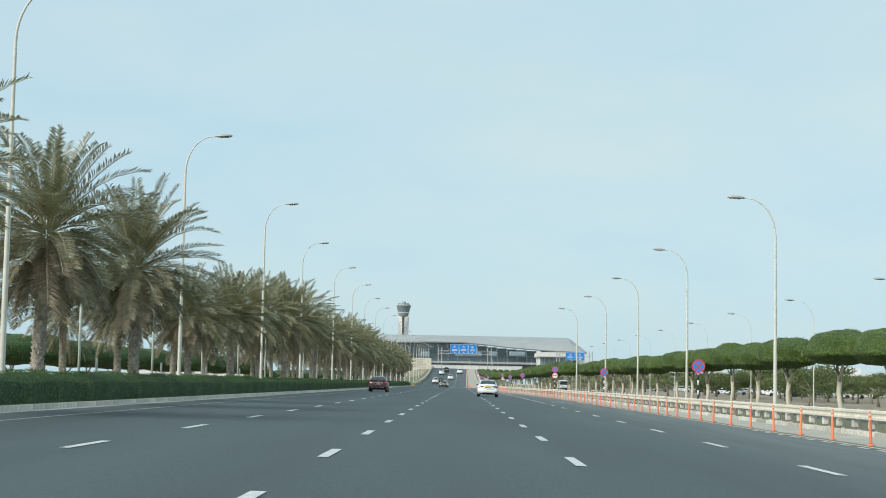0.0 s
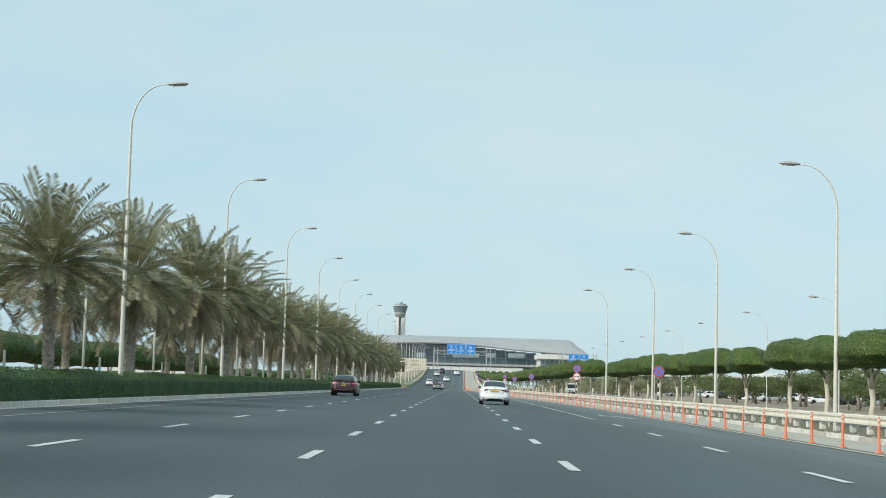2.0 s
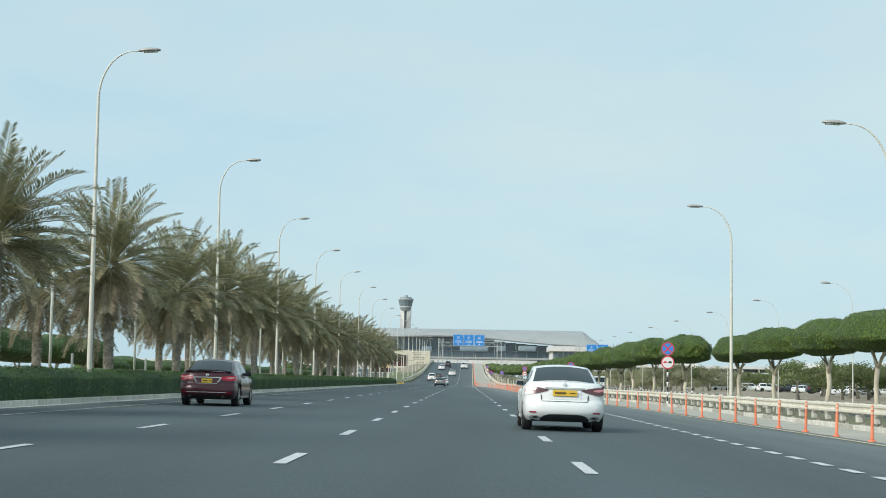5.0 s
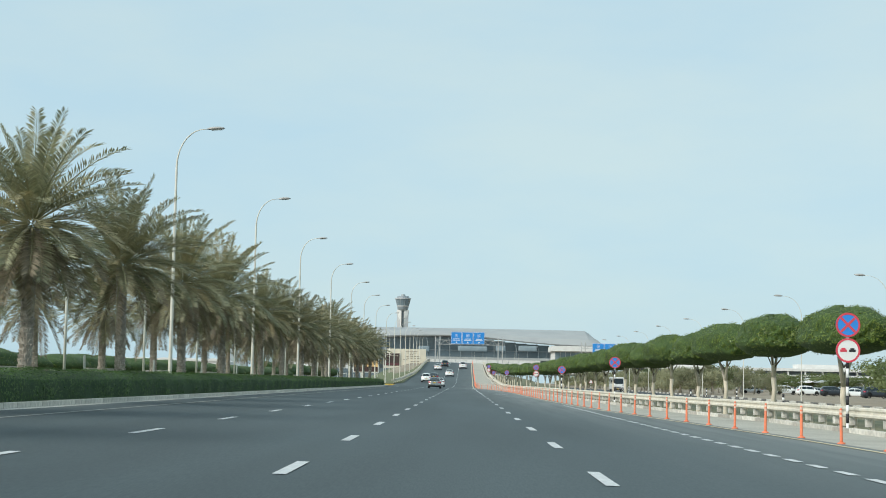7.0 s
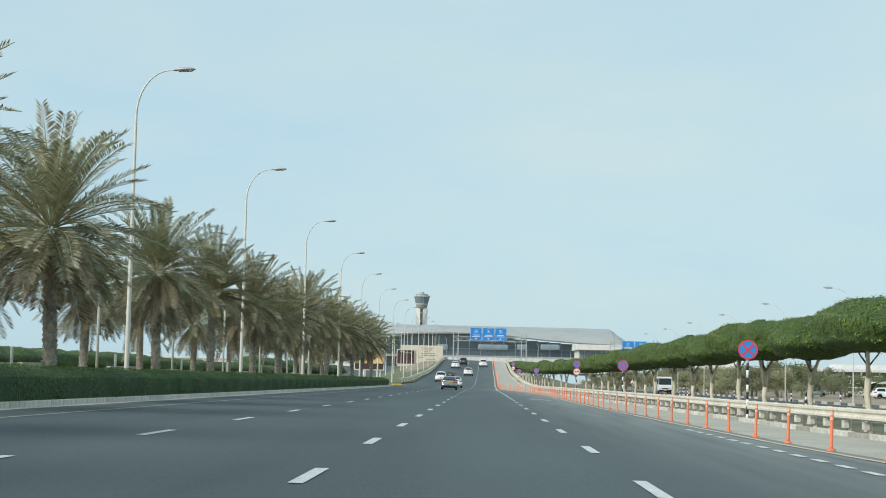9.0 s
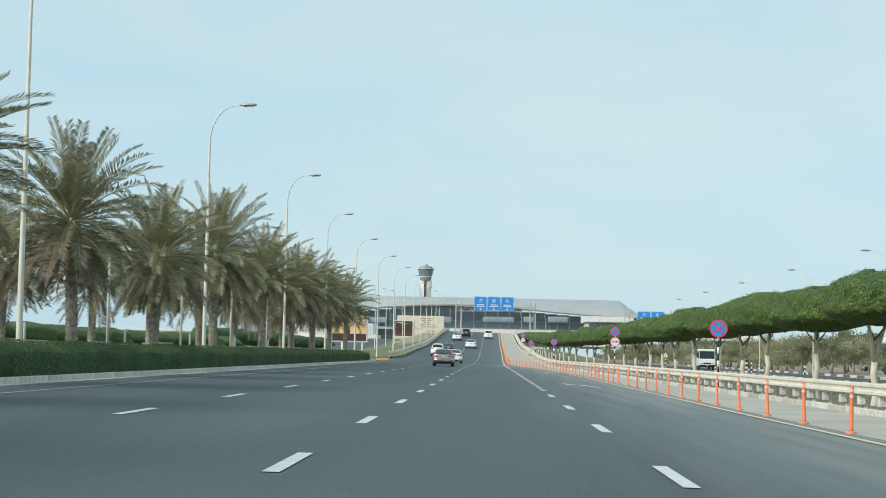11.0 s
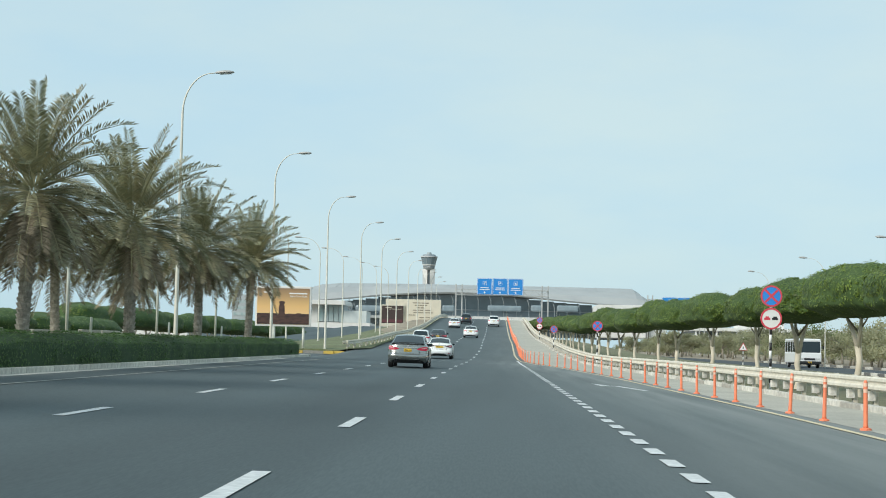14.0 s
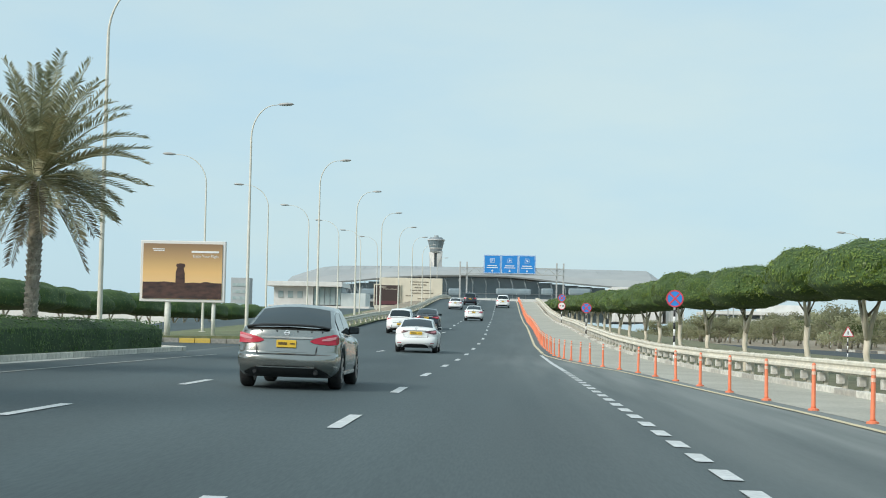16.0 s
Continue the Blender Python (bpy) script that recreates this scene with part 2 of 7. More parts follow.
me = from_lists("ground", [(x, y, ground_z(x, y)) for y in gy for x in gx],
                [(j * len(gx) + i, j * len(gx) + i + 1, (j + 1) * len(gx) + i + 1, (j + 1) * len(gx) + i)
                 for j in range(len(gy) - 1) for i in range(len(gx) - 1)], M_SAND)
thing("ground", "dusty sandy ground with sparse dry grass", "ground", kind="structure", data=me)


def strip(x0, x1, ys, dz0=0.0, dz1=0.0, thick=0.0):
    """A strip that follows the road between two edges (numbers or knots)."""
    f0 = (lambda y: curve_at(x0, y)) if isinstance(x0, list) else (lambda y: x0)
    f1 = (lambda y: curve_at(x1, y)) if isinstance(x1, list) else (lambda y: x1)
    v, f = [], []
    for y in ys:
        a, b = f0(y), f1(y)
        v += [(a, y, road_z(a, y) + dz0), (b, y, road_z(b, y) + dz1)]
    for i in range(len(ys) - 1):
        f.append((2 * i, 2 * i + 1, 2 * i + 3, 2 * i + 2))
    return v, f


FINE = sorted(set(STEPS + [int(y) for y, _ in POSTS if -80 <= y <= 1000] + [int(y) for y, _ in RAIL if -80 <= y <= 1000]))
ACROSS = (0.0, 0.01, 0.02, 0.05, 0.3, 0.55, 0.70, 0.76, 0.82, 0.87, 0.91, 0.94, 0.965, 0.985, 1.0)
DUST = [(-400, 0.5), (150, 0.6), (240, 1.0), (395, 1.0), (410, 0.3), (4000, 0.3)]
v, f, marks = [], [], []
for y in FINE:
    edge = curve_at(POSTS, y)
    for a in ACROSS:
        x = KERB_X + 0.02 + (edge - KERB_X - 0.02) * a
        v.append((x, y, road_z(x, y)))
        from_edge = edge - x
        gutter = max(0.0, 1 - (x - KERB_X) / 0.8) * 0.5
        marks.append(max(gutter, curve_at(DUST, y) * max(0.0, 1 - from_edge / 6.0) ** 1.4))
n = len(ACROSS)
f = [(i * n + k, i * n + k + 1, (i + 1) * n + k + 1, (i + 1) * n + k) for i in range(len(FINE) - 1) for k in range(n - 1)]
me = from_lists("road", v, f, dusted(mat("road_asphalt", (0.047, 0.0645, 0.0685), 0.72, col2=(0.0645, 0.085, 0.089), scale=30, bump=0.15, bscale=140,
                                         mottle=0.55, mscale=0.22, stretch=(1.6, 0.12, 1), spec=0.4), (0.20, 0.215, 0.205)))
me.attributes.new("dust", "FLOAT", "POINT").data.foreach_set("value", marks)
road = thing("road", "dark grey asphalt carriageway with worn lane markings", "road", kind="structure", data=me)
v, f = strip(POSTS, [(y, x - 0.28) for y, x in RAIL], FINE, 0.004, 0.004)
thing("shoulder", "pale dusty asphalt shoulder behind orange posts", "shoulder", kind="structure",
                 data=from_lists("shoulder", v, f, M_SHOULDER))

# ---- street lamps ----
def lamp(height, arm, facing, slim=1.0):
    """A tapered steel column with a curved arm; facing +1: the arm reaches to +x."""
    ob = new("street_lamp")
    pts, rad = [(0, 0, 0), (0, 0, 0.25), (0, 0, height * 0.5), (0, 0, height - 1.75)], [0.10, 0.095, 0.070, 0.050]
    for k in range(1, 10):
        a = math.pi / 2 * k / 9
        pts.append((facing * arm * 0.72 * (1 - math.cos(a)), 0, height - 1.75 + 1.72 * math.sin(a)))
        rad.append(0.045 - 0.0028 * k)
    pts.append((facing * arm * 0.80, 0, height - 0.02))
    rad.append(0.020)
    rad = [r * slim for r in rad]
    part("column", tube(pts, rad, 8), M_POLE, ob, smooth=True)
    b = bmesh.new()
    box(0.36, 0.36, 0.03, (0, 0, 0.015), bm=b)
    part("base_plate", b, M_POLE, ob)
    b = bmesh.new()
    r = bmesh.ops.create_uvsphere(b, u_segments=14, v_segments=8, radius=1.0)
    bmesh.ops.scale(b, vec=(0.42, 0.17, 0.10), verts=b.verts)
    for vv in b.verts:
        if vv.co.z < -0.02:
            vv.co.z = -0.02 + (vv.co.z + 0.02) * 0.25
    head = part("luminaire", b, M_HEAD, ob, "flat grey lamp head", pose(facing * (arm * 0.80 + 0.36), 0, height + 0.0, 0, -facing * 3, 0), smooth=True)
    part("lens", box(0.5, 0.22, 0.02, (0.04 * facing, 0, -0.05), 0.008), mat_lens, head)
    return ob


mat_lens = mat("lamp_lens", (0.55, 0.56, 0.55), 0.25)
lampL = tagged(lamp(12.1, 1.72, 1), "tall tapered grey steel street lamp with curved arm", "street lamp", "lamps along the palm verge")
LAMPS_L = ((17.5, -11.2), (46.2, -11.2), (74.8, -11.2), (103.2, -10.95), (132.1, -11.35), (160.2, -10.95), (188.2, -11.0), (218.6, -11.4), (246.7, -11.4), (274.8, -11.45),
           (303.2, -11.3), (332.2, -11.35), (360.6, -11.6), (389.0, -11.55), (418.0, -11.35), (447.6, -11.2), (476, -11.2), (505, -11.2), (534, -11.2), (563, -11.2),
           (592, -11.2), (621, -11.2), (650, -11.2))
for k, (y, x) in enumerate(LAMPS_L):
    m = pose(x + 0.22, y, 0.25 + 0.4 * rise(y))
    if k == 0:
        lampL.matrix_basis = m
    else:
        copy_thing(lampL, m)
lampR = tagged(lamp(10.1, 1.8, -1), "tapered grey steel street lamp with curved arm behind guardrail", "street lamp", "lamps behind the guardrail")
for k, (x, y) in enumerate(((16.2, 45.4), (16.2, 73.9), (16.25, 102.6), (16.25, 130.6), (16.15, 158.2), (15.2, 184.0))):
    m = pose(x, y, -0.3)
    if k == 0:
        lampR.matrix_basis = m
    else:
        copy_thing(lampR, m)
for x, y in ((-58, 1010), (-40, 1060), (-22, 1100), (-6, 1130), (16, 1120), (34, 1080), (48, 1040), (28, 960), (-30, 960), (-12, 1010), (8, 1040), (22, 1000)):
    tagged(copy_thing(lampR, pose(x, y, 7.1, 0, 0, 90)), "slim street lamp on the terminal forecourt", group="forecourt lamps")
lampF = tagged(lamp(8.95, 2.2, -1, 0.6), "slim grey street lamp on the service road", "street lamp", "lamps along the service road")
for k in range(14):
    y = 81.5 + 30.3 * k
    m = pose(32.9, y, service_z(y) - 0.12) @ Matrix.Diagonal((1, 1, (8.17 + 0.0035 * y - service_z(y)) / 8.95, 1))
    if k == 0:
        lampF.matrix_basis = m
    else:
        copy_thing(lampF, m)

lampG = tagged(lamp(10.6, 2.4, -1, 0.85), "grey steel street lamp turned to the slip road", "street lamp", "lamps along the slip road")
for k, y in enumerate((432, 457.5, 483, 510, 537, 564)):
    m = pose(-16.0, y, 0.36 + 0.72 * rise(y))
    if k == 0:
        lampG.matrix_basis = m
    else:
        copy_thing(lampG, m)


# ---- orange delineator posts ----
def delineator():
    ob = new("delineator_post")
    b = tube([(0, 0, 0), (0, 0, 0.03), (0, 0, 0.045)], [0.095, 0.09, 0.055], 10)
    part("base", b, M_ORANGE, ob, smooth=False)
    b = tube([(0, 0, 0.04), (0, 0, 0.08), (0, 0, 0.74), (0, 0, 0.78), (0, 0, 0.80)], [0.046, 0.036, 0.034, 0.030, 0.015], 10)
    part("post", b, M_ORANGE, ob, smooth=True)
    for z in (0.60, 0.70):
        part("reflective_band", tube([(0, 0, z), (0, 0, z + 0.055)], [0.0375, 0.0375], 10, cap=False), M_BAND, ob, "pale reflective band", smooth=True)
    return ob


post0 = tagged(delineator(), "orange flexible plastic delineator post on shoulder edge", "delineator post", "posts along the shoulder")
rng = random.Random(5)
POST_RUNS = ((19.94, 62, 3.80), (64.73, 158, 3.30), (160.0, 300, 3.75), (303.8, 352, 3.20), (356.6, 395, 3.72), (397.0, 640, 2.6))
k = 0
for first, last, step in POST_RUNS:
    for i in range(int((last - first) / step) + 1):
        y = first + step * i
        x = curve_at(POSTS, y)
        m = pose(x, y, road_z(x, y), rng.uniform(-2, 2), rng.uniform(-2.5, 2.5), rng.uniform(0, 90))
        if k == 0:
            post0.matrix_basis = m
        else:
            copy_thing(post0, m)
        k += 1

# ---- kerb, verge and the left side's ground ----
v, f = [], []
VY = [-80, 0, 100, 200, 300, 380, 393]
for y in VY:
    v += [(-9.72, y, road_z(-9.7, y) + 0.13), (-12, y, 0.33), (-24, y, 0.25), (-24.3, y, -0.35)]
for i in range(len(VY) - 1):
    for k in range(3):
        f.append((4 * i + k, 4 * i + k + 4, 4 * i + k + 5, 4 * i + k + 1))
thing("verge", "planted verge of soil and short grass under palms", "verge", kind="structure", data=from_lists("verge", v, f, M_GRASS))

M_LEAF = leafy(mat("palm_leaflet", (0.198, 0.204, 0.128), 0.45, col2=(0.330, 0.310, 0.200), scale=0.9, island=0.30, rand=0.18, spec=0.5), 0.28, (1.12, 1.12, 0.85))
M_OLIVE = leafy(mat("palm_leaflet_olive", (0.245, 0.220, 0.130), 0.5, col2=(0.365, 0.315, 0.185), scale=0.9, island=0.30, rand=0.18, spec=0.5), 0.25, (1.12, 1.1, 0.85))
M_DRY = leafy(mat("dry_palm_frond", (0.215, 0.180, 0.125), 0.8, col2=(0.31, 0.265, 0.19), scale=1.5, island=0.3, rand=0.15), 0.2, (1.1, 1.0, 0.8))
M_STALK = mat("frond_stalk", (0.26, 0.26, 0.14), 0.6, col2=(0.34, 0.31, 0.18), scale=2)
M_TRUNK = mat("palm_trunk", (0.30, 0.265, 0.22), 0.95, col2=(0.48, 0.43, 0.365), scale=5, island=0.25, bump=0.6, bscale=25)
M_HEDGE = leafy(mat("hedge_leaf", (0.062, 0.125, 0.036), 0.6, col2=(0.115, 0.195, 0.062), scale=1.2, island=0.14, mottle=0.15, mscale=0.3, spec=0.25), 0.15)
# shade inside the hedge, put into a darker copy of the leaf green
M_HEDGE_SHADE = mat("hedge_core", (0.022, 0.05, 0.015), 0.9, col2=(0.035, 0.07, 0.022), scale=3)
M_FICUS = leafy(mat("ficus_leaf", (0.094, 0.142, 0.022), 0.42, col2=(0.165, 0.218, 0.039), scale=0.9, island=0.25, rand=0.10, spec=0.45), 0.22)
# dark green that paints the shaded inside of the ficus crowns
M_FICUS_SHADE = mat("ficus_shade_core", (0.035, 0.068, 0.016), 0.9, col2=(0.06, 0.105, 0.023), scale=2)
M_TWIG = mat("dark_twig", (0.17, 0.145, 0.10), 0.9, col2=(0.26, 0.22, 0.16), scale=6)
M_BARK = mat("pale_bark", (0.70, 0.63, 0.50), 0.9, col2=(0.50, 0.45, 0.35), scale=4, mottle=0.25, bump=0.4, bscale=18, stretch=(1, 1, 0.3))
M_SCRUB = leafy(mat("scrub_leaf", (0.27, 0.28, 0.18), 0.8, col2=(0.36, 0.355, 0.245), scale=0.7, spec=0.1, island=0.05, rand=0.25), 0.5, (1.1, 1.05, 0.85))


def frond_rows(rg, az, elev, length, droop, leaf_len, n_leaf, start):
    """Points along a drooping frond, then its leaflets as thin blades. Returns verts, faces of blades and the stalk's points."""
    pts, d_el = [], elev
    p = Vector(start)
    seg = 11
    side = Vector((-math.sin(az), math.cos(az), 0))
    bend = rg.uniform(-0.25, 0.25)
    for k in range(seg + 1):
        pts.append(p.copy())
        a = az + bend * k / seg
        dirv = Vector((math.cos(a) * math.cos(d_el), math.sin(a) * math.cos(d_el), math.sin(d_el)))
        p = p + dirv * (length / seg)
        d_el -= droop / seg * (0.5 + 1.3 * k / seg) * max(0.25, math.cos(d_el))
    verts, faces = [], []
    for i in range(n_leaf):
        s = 0.16 + 0.84 * (i + 0.5) / n_leaf
        q = s * seg
        k = min(int(q), seg - 1)
        base = pts[k].lerp(pts[k + 1], q - k)
        tang = (pts[k + 1] - pts[k]).normalized()
        sd = tang.cross(Vector((0, 0, 1)))
        sd = side if sd.length < 0.05 else sd.normalized()
        up = sd.cross(tang).normalized()
        ll = leaf_len * (0.45 + 0.75 * math.sin(math.pi * min(1, 0.12 + 0.80 * s))) * rg.uniform(0.85, 1.12)
        for sg in (-1, 1):
            out = (sd * sg * rg.uniform(0.62, 0.82) + tang * rg.uniform(0.48, 0.80) + up * rg.uniform(0.15, 0.50)).normalized()
            tip = base + out * ll + Vector((0, 0, -0.12 * ll))
            w = tang * 0.024
            mid = base + out * ll * 0.5
            o = len(verts)
            verts += [base, mid + w * 1.1, tip, mid - w * 1.1]
            faces.append((o, o + 1, o + 2, o + 3))
    return verts, faces, pts


def merge_mesh(name, chunks, material, smooth=False):
    verts, faces = [], []
    for v_, f_ in chunks:
        o = len(verts)
        verts += [tuple(p) for p in v_]
        faces += [tuple(i + o for i in q) for q in f_]
    return from_lists(name, verts, faces, material, smooth)


def stalk_chunk(pts, r0, r1):
    v_, f_ = [], []
    n = len(pts)
    for i, p in enumerate(pts):
        d = (pts[min(i + 1, n - 1)] - pts[max(i - 1, 0)]).normalized()
        u = d.cross(Vector((0.13, 0.21, 1))).normalized()
        w = d.cross(u)
        r = r0 + (r1 - r0) * i / (n - 1)
        v_ += [p + u * r, p - u * r * 0.5 + w * r * 0.8, p - u * r * 0.5 - w * r * 0.8]
    for i in range(n - 1):
        for k in range(3):
            f_.append((3 * i + k, 3 * i + (k + 1) % 3, 3 * i + 3 + (k + 1) % 3, 3 * i + 3 + k))
    return v_, f_


def palm(seed, height, fronds=88, length=3.4, skirt=20, leaflets=56):
    rg = random.Random(seed)
    ob = new("date_palm")
    lean = (rg.uniform(-0.04, 0.04), rg.uniform(-0.03, 0.03))
    # trunk with rows of cut leaf bases
    chunks = []
    rings, sides = 14, 12
    v_, f_ = [], []
    for i in range(rings + 1):
        z = height * i / rings
        r = 0.26 - 0.070 * min(1, i / 3) + 0.05 * max(0, i / rings - 0.8) * 5
        for k in range(sides):
            a = 2 * math.pi * k / sides
            v_.append((lean[0] * z + r * math.cos(a), lean[1] * z + r * math.sin(a), z))
    for i in range(rings):
        for k in range(sides):
            f_.append((i * sides + k, i * sides + (k + 1) % sides, (i + 1) * sides + (k + 1) % sides, (i + 1) * sides + k))
    chunks.append((v_, f_))
    rows = int(height / 0.17)
    for i in range(rows):
        z = 0.10 + i * (height - 0.1) / rows
        r = 0.26 - 0.070 * min(1, z / height * 4.5) + 0.06 * max(0, z / height - 0.8) * 5
        for k in range(8):
            a = 2 * math.pi * (k + 0.5 * (i % 2)) / 8 + rg.uniform(-0.08, 0.08)
            c, s = math.cos(a), math.sin(a)
            cx, cy = lean[0] * z, lean[1] * z
            h, w, d = rg.uniform(0.12, 0.18), 0.068, rg.uniform(0.02, 0.055)

            def at(rr, tt, zz):
                return (cx + rr * c - tt * s, cy + rr * s + tt * c, z + zz)
            vv = [at(r - 0.02, -w, 0), at(r - 0.02, w, 0), at(r + d, w * 0.6, h), at(r + d, -w * 0.6, h), at(r - 0.03, w * 0.7, h + 0.02), at(r - 0.03, -w * 0.7, h + 0.02)]
            chunks.append((vv, [(0, 1, 2, 3), (3, 2, 4, 5), (1, 4, 2), (0, 3, 5)]))
    part("trunk", merge_mesh("trunk", chunks, M_TRUNK), None, ob, "rough grey-brown trunk with cut leaf bases")
    top = Vector((lean[0] * height, lean[1] * height, height))
    green, olive, dry, stalks = [], [], [], []
    for i in range(fronds):
        u = i / (fronds - 1)
        az = i * 2.39996 + rg.uniform(-0.2, 0.2)
        elev = math.radians(81 - (121 if skirt > 9 else 103) * u ** 0.88 + rg.uniform(-10, 10))
        ln = length * (0.82 + 0.22 * math.sin(math.pi * min(1, u + 0.25))) * rg.uniform(0.86, 1.08)
        dr = rg.uniform(0.55, 1.45) * (1 - 0.25 * u)
        st = top + Vector((math.cos(az) * 0.16, math.sin(az) * 0.16, 0.45 * (1 - u)))
        a, b, pts = frond_rows(rg, az, elev, ln, dr, 0.46, leaflets, st)
        (dry if u > (0.80 if skirt > 9 else 0.92) and rg.random() < 0.45 else olive if rg.random() < 0.10 + 0.38 * u else green).append((a, b))
        stalks.append(stalk_chunk(pts[::2] + pts[-1:], 0.035, 0.006))
    for i in range(skirt):
        az = i * 2.39996 + 1
        a, b, pts = frond_rows(rg, az, math.radians(rg.uniform(-74, -38)), length * rg.uniform(0.6, 0.88), 0.5, 0.40, 42, top + Vector((math.cos(az) * 0.2, math.sin(az) * 0.2, -0.2)))
        dry.append((a, b))
        stalks.append(stalk_chunk(pts[::3] + pts[-1:], 0.03, 0.006))
    me = merge_mesh("crown", green + olive, [M_LEAF, M_OLIVE])
    n_green = sum(len(f_) for v_, f_ in green)
    me.polygons.foreach_set("material_index", [0 if i < n_green else 1 for i in range(len(me.polygons))])
    crown = part("crown", me, None, ob, "grey-green and olive feathery arching fronds")
    tagged(part("frond_stalk", merge_mesh("frond_stalk", stalks, M_STALK), None, crown), kind="stuff")
    part("dry_fronds", merge_mesh("dry_fronds", dry, M_DRY), None, ob, "hanging dry brown fronds")
    return ob


prng = random.Random(11)
PALMS = [tagged(palm(100 + k, h, skirt=(5, 20, 14, 22)[k]), "date palm with arching grey-green fronds on verge", "palm tree", "palms along the verge")
         for k, h in enumerate((5.2, 5.5, 4.95, 5.3))]
PALMS_B = [tagged(palm(120 + k, 5.3 - 0.2 * k, fronds=66, skirt=(16, 8)[k], leaflets=44), "date palm in a second row beyond the hedge", "palm tree", "palms in the second row") for k in range(2)]


def plant(pool, state, m):
    k = state[0] % len(pool)
    if state[0] < len(pool):
        pool[k].matrix_basis = m
        ob = pool[k]
    else:
        ob = copy_thing(pool[k], m)
        ob.matrix_basis = m
    state[0] += 1
    return ob


TALL = (0.935, 0.885, 0.985, 0.913, 0.924, 0.994, 0.895, 0.895, 0.90, 0.865, 1.045, 0.978, 0.954, 0.97, 0.95, 0.93, 0.90, 0.995, 1.04, 0.93, 0.83, 0.725, 1.048, 0.987, 1.0)
state = [0]
for k in range(25):
    y = 382.2 - 14.3 * k
    s = TALL[k] * prng.uniform(0.99, 1.01)
    wide = s * (1.20 if s < 0.85 else 1.06)
    plant(PALMS, state, pose(-11.75 + prng.uniform(-0.25, 0.2), y + prng.uniform(-0.5, 0.5), 0.28, 0, 0, prng.uniform(0, 360)) @ Matrix.Diagonal((wide, wide, s, 1)))
state = [0]
for k in range(23):
    y = 377.0 - 14.3 * k
    s = prng.uniform(0.72, 0.92)
    plant(PALMS_B, state, pose(-17.2 + prng.uniform(-0.5, 0.5), y + prng.uniform(-1, 1), 0.22, 0, 0, prng.uniform(0, 360)) @ Matrix.Diagonal((s * 1.18, s * 1.18, s, 1)))


# ---- clipped hedge along the kerb ----
def leaf_quads(points, normals, size, rg, loose=0.55):
    """Small leaves set on points, turned loosely to the normals."""
    n = len(points)
    r = rg.normal(size=(n, 3))
    a = np.cross(normals, r)
    a /= np.linalg.norm(a, axis=1)[:, None] + 1e-9
    nn = normals + rg.normal(size=(n, 3)) * loose
    nn /= np.linalg.norm(nn, axis=1)[:, None]
    b = np.cross(nn, a)
    s = size * rg.uniform(0.7, 1.3, size=(n, 1))
    v = np.empty((n, 4, 3))
    v[:, 0], v[:, 1], v[:, 2], v[:, 3] = points - a * s, points - b * s * 0.55, points + a * s, points + b * s * 0.55
    return v.reshape(-1, 3)


def leaf_mesh(name, verts, material):
    n = len(verts) // 4
    me = bpy.data.meshes.new(name)
    me.vertices.add(n * 4)
    me.vertices.foreach_set("co", verts.astype(np.float32).ravel())
    me.loops.add(n * 4)
    me.loops.foreach_set("vertex_index", np.arange(n * 4, dtype=np.int32))
    me.polygons.add(n)
    me.polygons.foreach_set("loop_start", np.arange(0, n * 4, 4, dtype=np.int32))
    me.materials.append(material)
    me.update(calc_edges=True)
    return me


